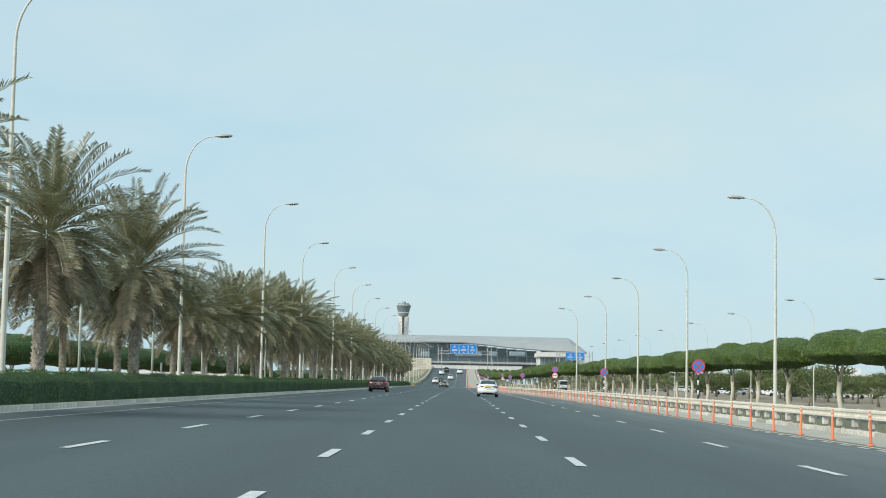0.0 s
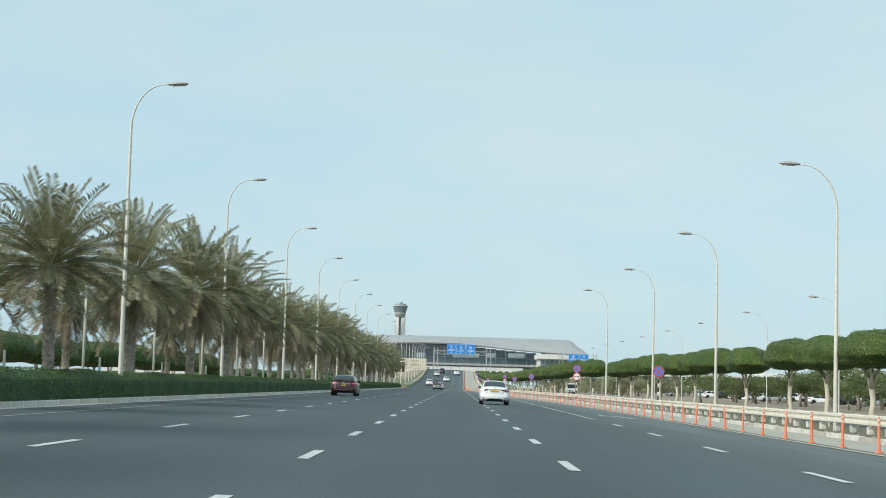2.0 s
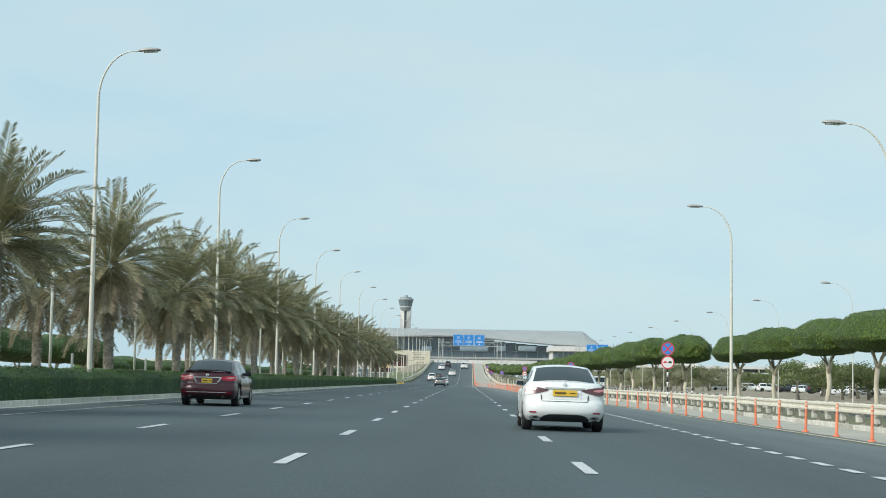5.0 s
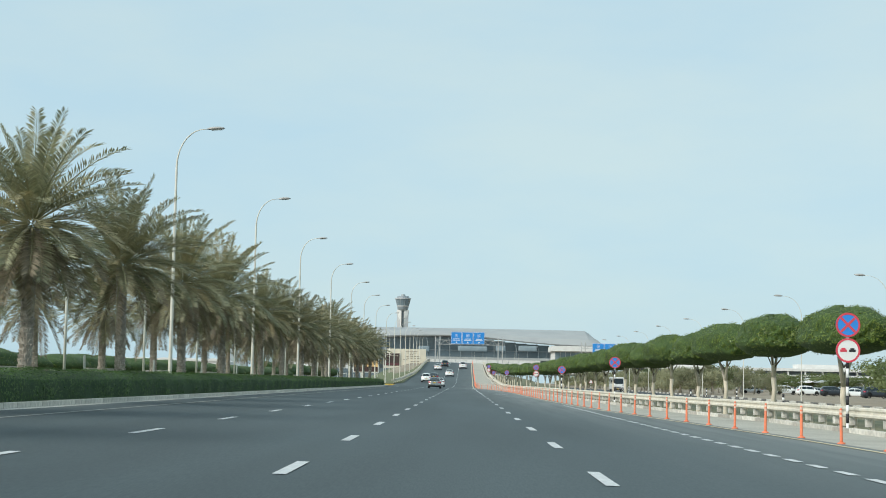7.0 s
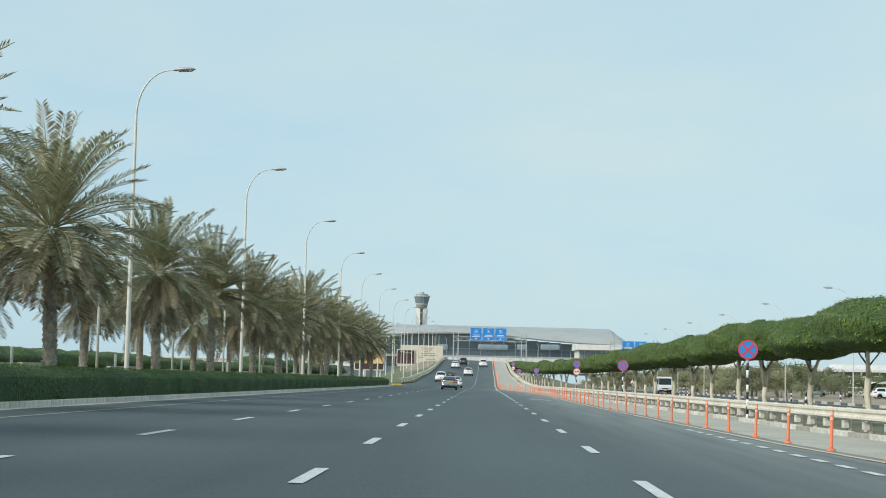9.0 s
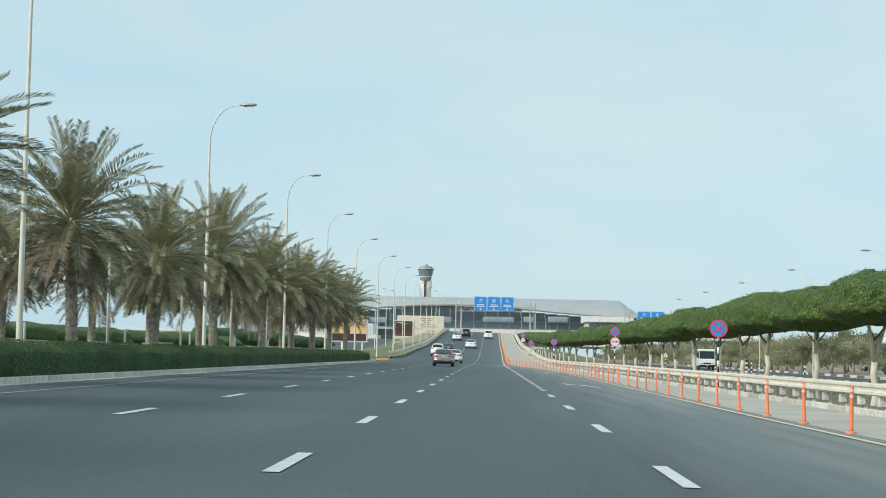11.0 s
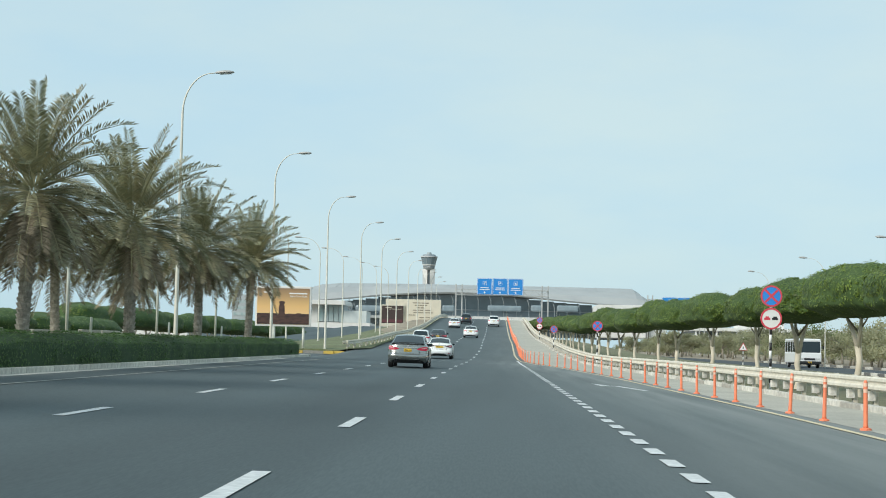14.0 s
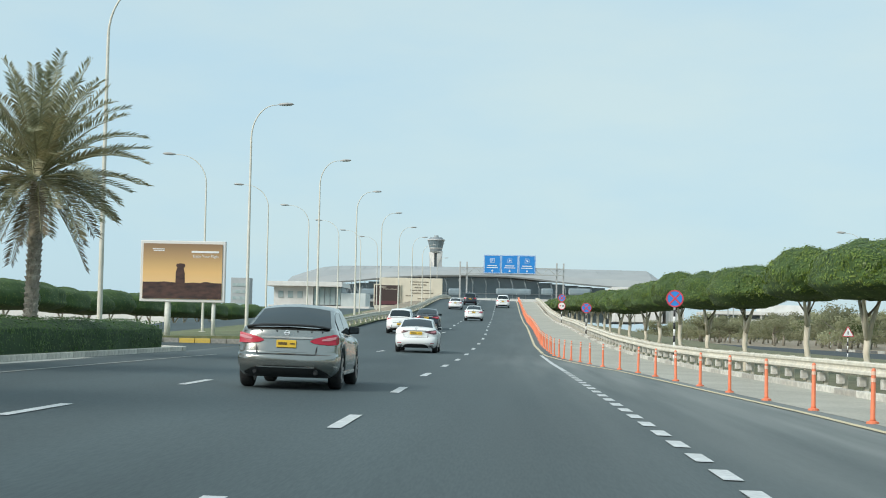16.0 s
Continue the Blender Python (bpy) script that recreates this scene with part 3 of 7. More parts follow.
def hedge_run(x0, x1, y0, y1, z0, h, per_m2, seed, leaf=0.05):
    rg = np.random.default_rng(seed)
    ob = thing("hedge", "dense dark green clipped hedge along the kerb", "hedge")
    # core with slightly wavy faces, coloured dark as the shade behind the leaves
    ys = np.arange(y0, y1 + 0.1, 1.0)
    v_, f_ = [], []
    for y in ys:
        wv = 0.03 * math.sin(y * 1.7) + 0.02 * math.sin(y * 0.63)
        tp = z0 + h - 0.05 + 0.03 * math.sin(y * 0.9 + 1)
        v_ += [(x1, y, z0), (x1 + wv, y, z0 + h * 0.5), (x1 - 0.04 + wv, y, tp - 0.26), (x1 - 0.3 + wv, y, tp - 0.14), (x1 - 0.8, y, tp - 0.01), (x0 + 0.06, y, tp), (x0, y, z0)]
    for i in range(len(ys) - 1):
        for k in range(6):
            f_.append((7 * i + k, 7 * i + k + 7, 7 * i + k + 8, 7 * i + k + 1))
    e = 7 * (len(ys) - 1)
    f_ += [tuple(range(7)), tuple(range(e + 6, e - 1, -1))]
    part("hedge_core", from_lists("hedge_core", v_, f_, M_HEDGE_SHADE), None, ob)
    L = y1 - y0
    P, N = [], []
    n = int(L * h * per_m2)
    u, w = rg.uniform(y0, y1, n), rg.uniform(0, 1, n)
    P.append(np.stack([x1 + 0.03 * np.sin(u * 1.7) + 0.02 * np.sin(u * 0.63) + rg.normal(size=n) * 0.025 - 0.02 * w ** 4, u, z0 + w * (h - 0.26)], 1))
    N.append(np.tile((1.0, 0, 0.15), (n, 1)))
    n = int(L * (x1 - x0) * per_m2)
    u, w = rg.uniform(y0, y1, n), rg.uniform(x0, x1, n)
    d = np.maximum(0, (w - (x1 - 0.8)) / 0.8)
    P.append(np.stack([w, u, z0 + h - 0.27 * d ** 1.7 + 0.03 * np.sin(u * 0.9 + 1) + rg.normal(size=n) * 0.02], 1))
    N.append(np.stack([0.45 * d, np.zeros(n), np.ones(n)], 1))
    for ye, d in ((y0, -1), (y1, 1)):
        n = int((x1 - x0) * h * per_m2)
        P.append(np.stack([rg.uniform(x0, x1, n), ye + rg.normal(size=n) * 0.03, z0 + rg.uniform(0, h, n)], 1))
        N.append(np.tile((0, float(d), 0.2), (n, 1)))
    tagged(part("leaves", leaf_mesh("leaves", leaf_quads(np.concatenate(P), np.concatenate(N), leaf, rg, 0.28), M_HEDGE), None, ob), kind="stuff")
    return ob


hedge_run(-11.5, -10.12, 24.0, 393.0, 0.31, 0.92, 230, 3, 0.038)


# ---- clipped ficus trees, flat domes on pale trunks ----
def ficus(seed, leaves=9000, name="ficus_tree", ay=4.1, ax=1.5, h=1.5, base=2.6, rough=1.0):
    rg = np.random.default_rng(seed)
    pr = random.Random(seed)
    ob = new(name)
    ph = rg.uniform(0, 6, 6)

    def bulge(az, el):
        return 1 + rough * (0.014 * np.sin(11 * az + ph[3]) * np.sin(9 * el + ph[4]) + 0.012 * np.sin(23 * az + ph[4]) * np.sin(14 * el + ph[5])) + 0.04 * np.sin(3 * az + ph[0]) + 0.03 * np.sin(5 * az + ph[1] + 2 * el) + 0.03 * np.sin(7 * el + ph[2] + az)

    def dome(az, el, k=1.0):
        c, s = np.abs(np.cos(el)) ** np.where(el > 0, 0.80, 0.70), np.sign(np.sin(el)) * np.abs(np.sin(el)) ** 0.92
        b = bulge(az, el) * k
        z = np.where(s > 0, s * h * 0.64, s * h * 0.36)
        return np.stack([ax * b * c * np.cos(az), ay * b * c * np.sin(az), base + h * 0.36 + z * b], -1)
    # core, its dark green standing in for shade within the crown
    nu, nv = 46, 19
    v_, f_ = [], []
    for j in range(nv):
        el = -math.pi / 2 + math.pi * j / (nv - 1)
        for i in range(nu):
            v_.append(tuple(dome(np.array(2 * math.pi * i / nu), np.array(el), 0.982)))
    for j in range(nv - 1):
        for i in range(nu):
            f_.append((j * nu + i, j * nu + (i + 1) % nu, (j + 1) * nu + (i + 1) % nu, (j + 1) * nu + i))
    n = leaves
    az = rg.uniform(0, 2 * math.pi, n)
    el = np.arcsin(rg.uniform(-1, 1, n))
    P = dome(az, el, 1.0)
    e = 0.02
    d1, d2 = dome(az + e, el) - P, dome(az, el + e) - P
    N = np.cross(d1, d2)
    N /= np.linalg.norm(N, axis=1)[:, None] + 1e-9
    P = P + N * (rg.normal(size=(n, 1)) * 0.015 * rough - 0.09 * rough * rg.random((n, 1)) * (el < -0.1)[:, None])
    crown = part("crown", leaf_mesh("crown", leaf_quads(P, N, 0.045 if leaves > 3000 else 0.075, rg, 0.27), M_FICUS), None, ob, "clipped flat-domed glossy green crown")
    part("crown_core", from_lists("crown_core", v_, f_, M_FICUS_SHADE, True), None, crown)
    # trunk and limbs
    fork = base * (pr.uniform(0.58, 0.92) if rough < 1.5 else pr.uniform(0.55, 0.90))
    lean = pr.uniform(-0.3, 0.3)
    tr = tube([(0, 0, -0.25), (0, 0, 0.12), (0.05, lean * 0.3, fork * 0.35), (-0.03, lean * 0.75, fork * 0.7), (0.02, lean, fork)], [0.19, 0.130, 0.108, 0.100, 0.108], 9)
    trunk = part("trunk", tr, M_BARK, ob, "pale smooth trunk", smooth=True)
    n_limb = pr.choice((2, 3, 3, 4))
    a0 = pr.uniform(0, 6)
    for k in range(n_limb):
        a = a0 + 2 * math.pi * k / n_limb + pr.uniform(-0.35, 0.35)
        ex, ey = math.cos(a) * pr.uniform(0.25, 0.6), math.sin(a) * pr.uniform(0.5, 1.25) + lean
        part("limb", tube([(0.02, lean, fork - 0.08), (ex * 0.35, lean + (ey - lean) * 0.40, fork + (base - fork) * 0.55), (ex, ey, base + 0.35)],
                          [0.092, 0.066, 0.04], 7), M_BARK, trunk, smooth=True)
    for k in range(3 if leaves > 5000 else 0):
        a = a0 + 2.1 * k
        ex, ey = math.cos(a) * 0.5, math.sin(a) * 1.2 + lean
        part("branch", tube([(0.02, lean, base - 0.45), (ex * 0.5, lean + (ey - lean) * 0.5, base - 0.12), (ex, ey, base + 0.3)], [0.038, 0.028, 0.015], 5), M_TWIG, trunk, smooth=True)
    return ob


FICUS = [tagged(ficus(40 + k, ay=(3.5, 3.3, 3.7, 3.6, 3.4, 3.8)[k], h=1.5 if k < 3 else 1.62, base=2.6 if k < 3 else 2.5, ax=1.25 if k < 3 else 1.5, rough=0.8 if k < 3 else 1.7), "clipped flat-domed ficus tree with pale trunk", "tree", "clipped trees behind the guardrail") for k in range(6)]
FARTHER = [tagged(ficus(52 + k, 3000), "clipped flat-domed ficus tree beside the ramp", "tree", "clipped trees behind the guardrail") for k in range(2)]
rows_y = [43, 51.5, 59.5, 67.9, 77.6, 85.5, 94.1, 102.1, 110.3, 117.6, 128.5, 139.2, 147.6, 156.2, 166, 174.3, 185.7, 195.7, 204.8, 212.7, 222.1, 230.5, 239.7,
          248.7, 257.3, 264.4, 272.4, 280.3, 288.5, 297.5, 304, 312, 320.5, 329.5, 337.5, 345.2, 354.2, 362, 372.2, 381.4, 389, 398.3, 407.6, 417, 427.3, 434, 445.5]
rows_y += [454.2 + 8.7 * k for k in range(26)]
state, late, far_state = [0], [0], [0]
CREST = [(0, 3.5), (100, 3.58), (140, 3.75), (170, 3.85), (200, 3.9), (400, 3.9), (420, 4.05), (442, 4.2), (466, 4.36), (487, 4.8), (508, 5.0), (579, 6.0), (700, 7.4)]
for i_row, y in enumerate(rows_y):
    x = curve_at(TREE_X, y) + prng.uniform(-0.15, 0.15)
    z = verge_z(x, y) - 0.05
    zs = (curve_at(CREST, y) - z) / 4.1 * prng.uniform(0.955, 1.035)
    gap = 0.5 * (rows_y[min(i_row + 1, len(rows_y) - 1)] - rows_y[max(i_row - 1, 0)])
    sy = min(1.3, max(0.85, gap / 8.2)) * prng.uniform(0.84, 0.95)
    flip = 180 if prng.random() < 0.5 else 0
    pool, st = (FICUS[:3], state) if y < 200 else (FICUS[3:], late) if y < 455 else (FARTHER, far_state)
    plant(pool, st, pose(x, y, z, 0, 0, flip + prng.uniform(-6, 6)) @ Matrix.Diagonal((prng.uniform(0.92, 1.06), sy, zs, 1)))
FICUS_B = [tagged(ficus(60 + k, 1100, ay=5.0, ax=2.0, h=2.15, base=2.2), "clipped ficus tree in a row beyond the palms", "tree", "clipped trees beyond the palms") for k in range(2)]
state = [0]
for k in range(66):
    y = 40 + 8.3 * k
    plant(FICUS_B, state, pose((-28 if y < 420 else -33) + prng.uniform(-0.5, 0.5), y, -0.3, 0, 0, prng.choice((0, 180))) @ Matrix.Diagonal((1, 1.05, (0.95 if y < 235 or y > 425 else 0.66) * prng.uniform(0.95, 1.05), 1)))

for k in range(7):
    tagged(copy_thing(FICUS_B[k % 2], pose(13.5 + 2.6 * k, 668 + prng.uniform(-2, 2), 3.1) @ Matrix.Diagonal((0.62, 0.36, 0.95, 1))), "small clipped round tree below the terminal", group="round trees below the terminal")

# ---- broken low wall beyond the palms ----
low_wall = thing("low_wall", "broken run of low pale garden wall beyond palms", "wall")
for k in range(70):
    if prng.random() < 0.55:
        hgt = prng.uniform(1.12, 1.30)
        part("panel", box(0.25, 4.3, hgt, (-20.6, 70 + 4.6 * k, 0.22 + hgt / 2), 0.03), M_SHOULDER, low_wall)


# ---- loose scrub trees beyond the service road ----
M_SCRUB_BARK = mat("scrub_bark", (0.25, 0.225, 0.18), 0.9, col2=(0.34, 0.30, 0.24), scale=5)


def scrub(seed, leaf_mat):
    rg = np.random.default_rng(seed)
    pr = random.Random(seed)
    ob = new("scrub_tree")
    trunk = part("trunk", tube([(0, 0, -0.1), (0.1, 0.05, 0.6), (0.05, 0.15, 1.3)], [0.12, 0.09, 0.07], 7), M_SCRUB_BARK, ob, smooth=True)
    P, N = [], []
    for k in range(9):
        c = np.array([pr.uniform(-1.7, 1.7), pr.uniform(-1.9, 1.9), pr.uniform(0.9, 2.6)])
        part("limb", tube([(0.05, 0.15, 1.2), tuple(c * 0.6 + np.array((0, 0, 0.5))), tuple(c)], [0.05, 0.035, 0.015], 5), M_SCRUB_BARK, trunk, smooth=True) if k < 4 else None
        n = 230
        d = rg.normal(size=(n, 3))
        d /= np.linalg.norm(d, axis=1)[:, None]
        rad = np.array([pr.uniform(0.7, 1.2), pr.uniform(0.7, 1.3), pr.uniform(0.45, 0.7)])
        P.append(c + d * rad * rg.uniform(0.3, 1.0, size=(n, 1)))
        N.append(d)
    part("crown", leaf_mesh("crown", leaf_quads(np.concatenate(P), np.concatenate(N), 0.090, rg, 0.3), leaf_mat), None, ob, "loose olive-green crown")
    return ob


SCRUB = [tagged(scrub(80 + k, M_SCRUB), "low loose olive-green scrub tree on dusty ground", "tree", "scrub beyond the service road") for k in range(3)]
M_BUSH = leafy(mat("bush_leaf", (0.105, 0.138, 0.062), 0.7, col2=(0.170, 0.198, 0.098), scale=0.7, spec=0.2, island=0.10, rand=0.3), 0.4)
BUSH = [tagged(scrub(90 + k, M_BUSH), "low leafy green tree by the car park", "tree", "green trees beyond the service road") for k in range(3)]
state, bush_state = [0], [0]
for k in range(134):
    y = (50 + 9.0 * k if k < 40 else 405 + 3.9 * (k - 40)) + prng.uniform(-3, 3)
    x = prng.choice((39, 43, 52, 60) if y < 290 else (41, 45, 50, 58)) + prng.uniform(-2.5, 3)
    if 290 < y < 410:
        continue
    s = prng.uniform(1.0, 1.75) if y < 290 else prng.uniform(1.3, 2.0)
    green = y < 290 or prng.random() < 0.15
    plant(BUSH if green else SCRUB, bush_state if green else state, pose(x, y, service_z(y) - 0.12, 0, 0, prng.uniform(0, 360)) @ Matrix.Diagonal((s, s, s * 0.95, 1)))

for k in range(38):
    y = 95 + 6.4 * k + prng.uniform(-3, 3)
    s = prng.uniform(1.3, 2.2)
    if prng.random() < 0.3:
        continue
    plant(BUSH, bush_state, pose(prng.choice((48, 56, 64)) + prng.uniform(-3, 3) + (34 if y > 270 else 0), y, service_z(y) - 0.12, 0, 0, prng.uniform(0, 360)) @ Matrix.Diagonal((s * 1.15, s * 1.15, s * 0.85, 1)))

for k in range(34):
    s = prng.uniform(1.5, 2.3)
    plant(BUSH, bush_state, pose(prng.uniform(84, 102), 400 + 6.4 * k + prng.uniform(-2, 2), -0.35, 0, 0, prng.uniform(0, 360)) @ Matrix.Diagonal((s * 1.15, s * 1.15, s * 0.85, 1)))

for k in range(11):
    y = 264 + 6.8 * k + prng.uniform(-2, 2)
    s = prng.uniform(1.2, 1.9)
    plant(BUSH, bush_state, pose(prng.uniform(46, 60), y, service_z(y) - 0.12, 0, 0, prng.uniform(0, 360)) @ Matrix.Diagonal((s * 1.1, s * 1.1, s * 0.85, 1)))

# ---- guardrails ----
W_BEAM = [(0.0, 0.0), (-0.045, 0.03), (-0.045, 0.09), (0.0, 0.13), (0.0, 0.18), (-0.045, 0.22), (-0.045, 0.28), (0.0, 0.31),
          (0.012, 0.31), (-0.03, 0.28), (-0.03, 0.22), (0.014, 0.18), (0.014, 0.13), (-0.03, 0.09), (-0.03, 0.03), (0.012, 0.0)]


def post_mesh(side):
    b = bmesh.new()
    box(0.11, 0.14, 0.86, (0.20 * side, 0, 0.33), 0.012, b)
    return to_mesh("rail_post", b, M_STEEL)


def guardrail(name_label, knots, y0, y1, side, zoff=0.0, gap=2.0):
    """W-profile beam with posts and spacer blocks behind it; side +1: the posts stand at larger x."""
    ob = thing("guardrail", name_label, "guardrail")
    ys = [y0 + 4 * k for k in range(int((y1 - y0) / 4) + 1)]
    sec = [(x * side, z) for x, z in W_BEAM]
    vv, ff = sweep(sec, ys, lambda y: (curve_at(knots, y), y, road_z(curve_at(knots, y), y) + 0.44 + zoff))
    part("beam", from_lists("beam", vv, ff, M_STEEL), None, ob, "beige weathered steel beam")
    # a second beam on the far side of the posts
    vv, ff = sweep([(-x, z) for x, z in sec], ys, lambda y: (curve_at(knots, y) + 0.40 * side, y, road_z(curve_at(knots, y), y) + 0.43 + zoff))
    part("back_beam", from_lists("back_beam", vv, ff, M_STEEL), None, ob)
    pm = post_mesh(side)
    b = bmesh.new()
    box(0.17, 0.24, 0.22, (0.10 * side, 0, 0.30), 0.015, b)
    blk = to_mesh("spacer_block", b, M_BLOCK)
    y = y0 + 1.0
    while y < y1:
        x = curve_at(knots, y)
        z = road_z(x, y) + zoff
        part("rail_post", pm, None, ob, at=pose(x, y, z))
        part("spacer_block", blk, None, ob, at=pose(x, y, z))
        y += gap
    return ob


guardrail("weathered beige steel guardrail on posts behind shoulder", RAIL, 24, 620, 1)
LRAIL = [(424, -9.9), (440, -9.1), (480, -8.7), (560, -8.6), (680, -8.6)]
guardrail("weathered beige steel guardrail along the ramp edge", LRAIL, 424, 664, -1, 0.02, 4.0)


# ---- kerbs of single stones ----
def kerb_stone(length, w=0.16, h=0.17):
    b = box(w, length - 0.02, h, (0, 0, h / 2 - 0.02), 0.02)
    return b


kerb_left = thing("kerb_left", "pale concrete kerb stones along the hedge", "kerb", kind="structure")
ks = to_mesh("kerb_stone", kerb_stone(1.25), M_KERB)
y = 20.0
while y < 394:
    part("kerb_stone", ks, None, kerb_left, at=pose(KERB_X - 0.06, y, road_z(KERB_X, y)))
    y += 1.25
part("kerb_apron", from_lists("kerb_apron", *strip(KERB_X + 0.03, KERB_X + 0.42, FINE[:FINE.index(380) + 1], 0.006, 0.006), M_KERB), None, kerb_left, "pale concrete gutter")
kerb_nose = thing("kerb_nose", "pale rounded kerb at the end of the hedge", "kerb", kind="structure")
kn = to_mesh("kerb_stone", kerb_stone(0.62), M_KERB)
for k in range(9):
    a = math.pi / 2 * k / 8
    part("kerb_stone", kn, None, kerb_nose, at=pose(-11.8 + 2.2 * math.cos(a), 394.2 + 2.2 * math.sin(a), 0.18, 0, 0, math.degrees(a)))
for k in range(14):
    part("kerb_stone", kn, None, kerb_nose, at=pose(-12.1 - 0.62 * k, 396.4, 0.19, 0, 0, 90))
v, f = [(-9.7, 393.0, 0.32), (-10.2, 395.0, 0.32), (-11.8, 396.3, 0.32), (-24, 396.3, 0.25), (-24, 393.0, 0.25)], [(0, 1, 2, 3, 4)]
thing("verge_nose", "paved tip of the planted verge", "verge", kind="structure", data=from_lists("verge_nose", v, f, M_KERB))

kerb_right = thing("kerb_right", "pale worn kerb stones under the guardrail", "kerb", kind="structure")
kr = to_mesh("kerb_stone", kerb_stone(1.95, 0.22, 0.17), M_KERB)
kd = to_mesh("kerb_stone", kerb_stone(1.95, 0.22, 0.16), mat("kerb_worn", (0.46, 0.43, 0.37), 0.9, col2=(0.32, 0.30, 0.27), scale=5, rand=0.2, bump=0.3))
y, k = 26.0, 0
while y < 620:
    x0, x1 = curve_at(RAIL, y - 1), curve_at(RAIL, y + 1)
    part("kerb_stone", kd if k % 3 == 1 else kr, None, kerb_right, at=pose((x0 + x1) / 2 - 0.30, y, road_z(x0, y), 0, 0, -math.degrees(math.atan2(x1 - x0, 2))))
    y += 1.98
    k += 1

# ---- side road, island and service road ----
z0 = 0.16
v, f = [(KERB_X, 394, z0), (-10.2, 413, z0 + 0.08), (-13, 417, z0), (-30, 424, z0), (-80, 440, z0), (-80, 399, z0), (-30, 397.4, z0), (-12, 396.6, z0)], [(0, 1, 2, 3, 4, 5, 6, 7)]
thing("side_road", "dark asphalt side road joining the carriageway", "road", kind="structure", data=from_lists("side_road", v, f, M_ASPHALT))
v, f = [], []
IY = [417, 424, 430, 440, 450, 470, 500, 540, 580, 610, 640, 680]
for y in IY:
    e = -9.9 if y < 425 else -8.5
    v += [(e, y, road_z(e, y) + 0.10), (-11.5, y, 0.42 + 0.82 * rise(y)), (-15.5, y, 0.38 + 0.74 * rise(y)), (-19, y, 0.22 + 0.70 * rise(y)), (-19.3, y, -0.3)]
for i in range(len(IY) - 1):
    for k in range(4):
        f.append((5 * i + k, 5 * i + k + 5, 5 * i + k + 6, 5 * i + k + 1))
f.append((0, 1, 2, 3, 4))
thing("island", "sloping grass bank beside the ramp", "verge", kind="structure", data=from_lists("island", v, f, M_GRASS))
kerb_island = thing("kerb_island", "yellow and black painted kerb stones on island", "kerb", kind="structure")
kl = 0.78
ky_ = to_mesh("kerb_stone", kerb_stone(kl, 0.2, 0.24), M_KERB_YL)
kb_ = to_mesh("kerb_stone", kerb_stone(kl, 0.2, 0.24), mat("kerb_grey_paint", (0.30, 0.29, 0.26), 0.8, col2=(0.2, 0.2, 0.18), scale=8))
for k in range(16):
    part("kerb_stone", ky_ if k % 4 in (0, 1) else kb_, None, kerb_island, at=pose(-9.9 - 0.79 * k, 416.6 + (0.0 if k else 0.2), 0.22, 0, 0, 90))
v, f = [], []
for y in (424, 440, 455, 470, 500, 540, 580, 620, 680, 720, 900):
    v += [(-19.05, y, 0.10 + 0.70 * rise(y)), (-27, y, 0.06 + 0.70 * rise(y)), (-31, y, -0.32)]
f = [(3 * i + k + 1, 3 * i + k, 3 * i + k + 3, 3 * i + k + 4) for i in range(10) for k in range(2)]
thing("slip_road", "dark asphalt slip road below the ramp", "road", kind="structure", data=from_lists("slip_road", v, f, M_ASPHALT))
v, f = [], []
SERVICE = [(-80, 23.5), (300, 23.5), (430, 26.6), (1000, 27.0)]
for y in (-80, 100, 200, 300, 360, 430, 500, 700, 1000):
    v += [(curve_at(SERVICE, y), y, service_z(y)), (curve_at(SERVICE, y) + 8.4, y, service_z(y) - 0.02)]
f = [(2 * i, 2 * i + 1, 2 * i + 3, 2 * i + 2) for i in range(8)]
thing("service_road", "grey asphalt service road beyond the trees", "road", kind="structure", data=from_lists("service_road", v, f, mat("old_asphalt", (0.075, 0.085, 0.09), 0.85, col2=(0.10, 0.11, 0.116), scale=6, mottle=0.25, mscale=0.2, spec=0.04)))
v, f = [], []
VERGE_Y = (-80, 60, 195, 205, 215, 225, 250, 300, 340, 360, 380, 400, 415, 430, 442, 455, 470, 487, 500, 520, 540, 560, 580, 610, 640, 700)
for y in VERGE_Y:
    xr, xt = curve_at(RAIL, y), curve_at(TREE_X, y)
    v += [(x, y, verge_z(x, y)) for x in (xr + 0.05, xt - 0.8, xt + 1.5, 20.0)] + [(curve_at(SERVICE, y) - 0.45, y, service_z(y) + 0.03)]
for i in range(len(VERGE_Y) - 1):
    for k in range(4):
        f.append((5 * i + k, 5 * i + k + 1, 5 * i + k + 6, 5 * i + k + 5))
M_GREEN = mat("patchy_lawn", (0.115, 0.130, 0.062), 0.95, col2=(0.20, 0.18, 0.115), scale=1.6, mottle=0.35, mscale=0.12, bump=0.5, bscale=15)
thing("tree_verge", "patchy lawn under the clipped trees", "verge", kind="structure", data=from_lists("tree_verge", v, f, M_GREEN))
kerb_service = thing("kerb_service", "black and white kerb stones on service road", "kerb", kind="structure")
kw = to_mesh("kerb_stone", kerb_stone(1.9, 0.2, 0.22), M_KERB)
kk = to_mesh("kerb_stone", kerb_stone(1.9, 0.2, 0.22), M_KERB_DK)
for k in range(200):
    y = 200 + 2.0 * k if k < 100 else 200 + 3.0 * (k - 100)
    part("kerb_stone", kw if k % 2 else kk, None, kerb_service, at=pose(curve_at(SERVICE, y) + (-0.2 if k < 100 else 8.5), y, service_z(y) + 0.02))

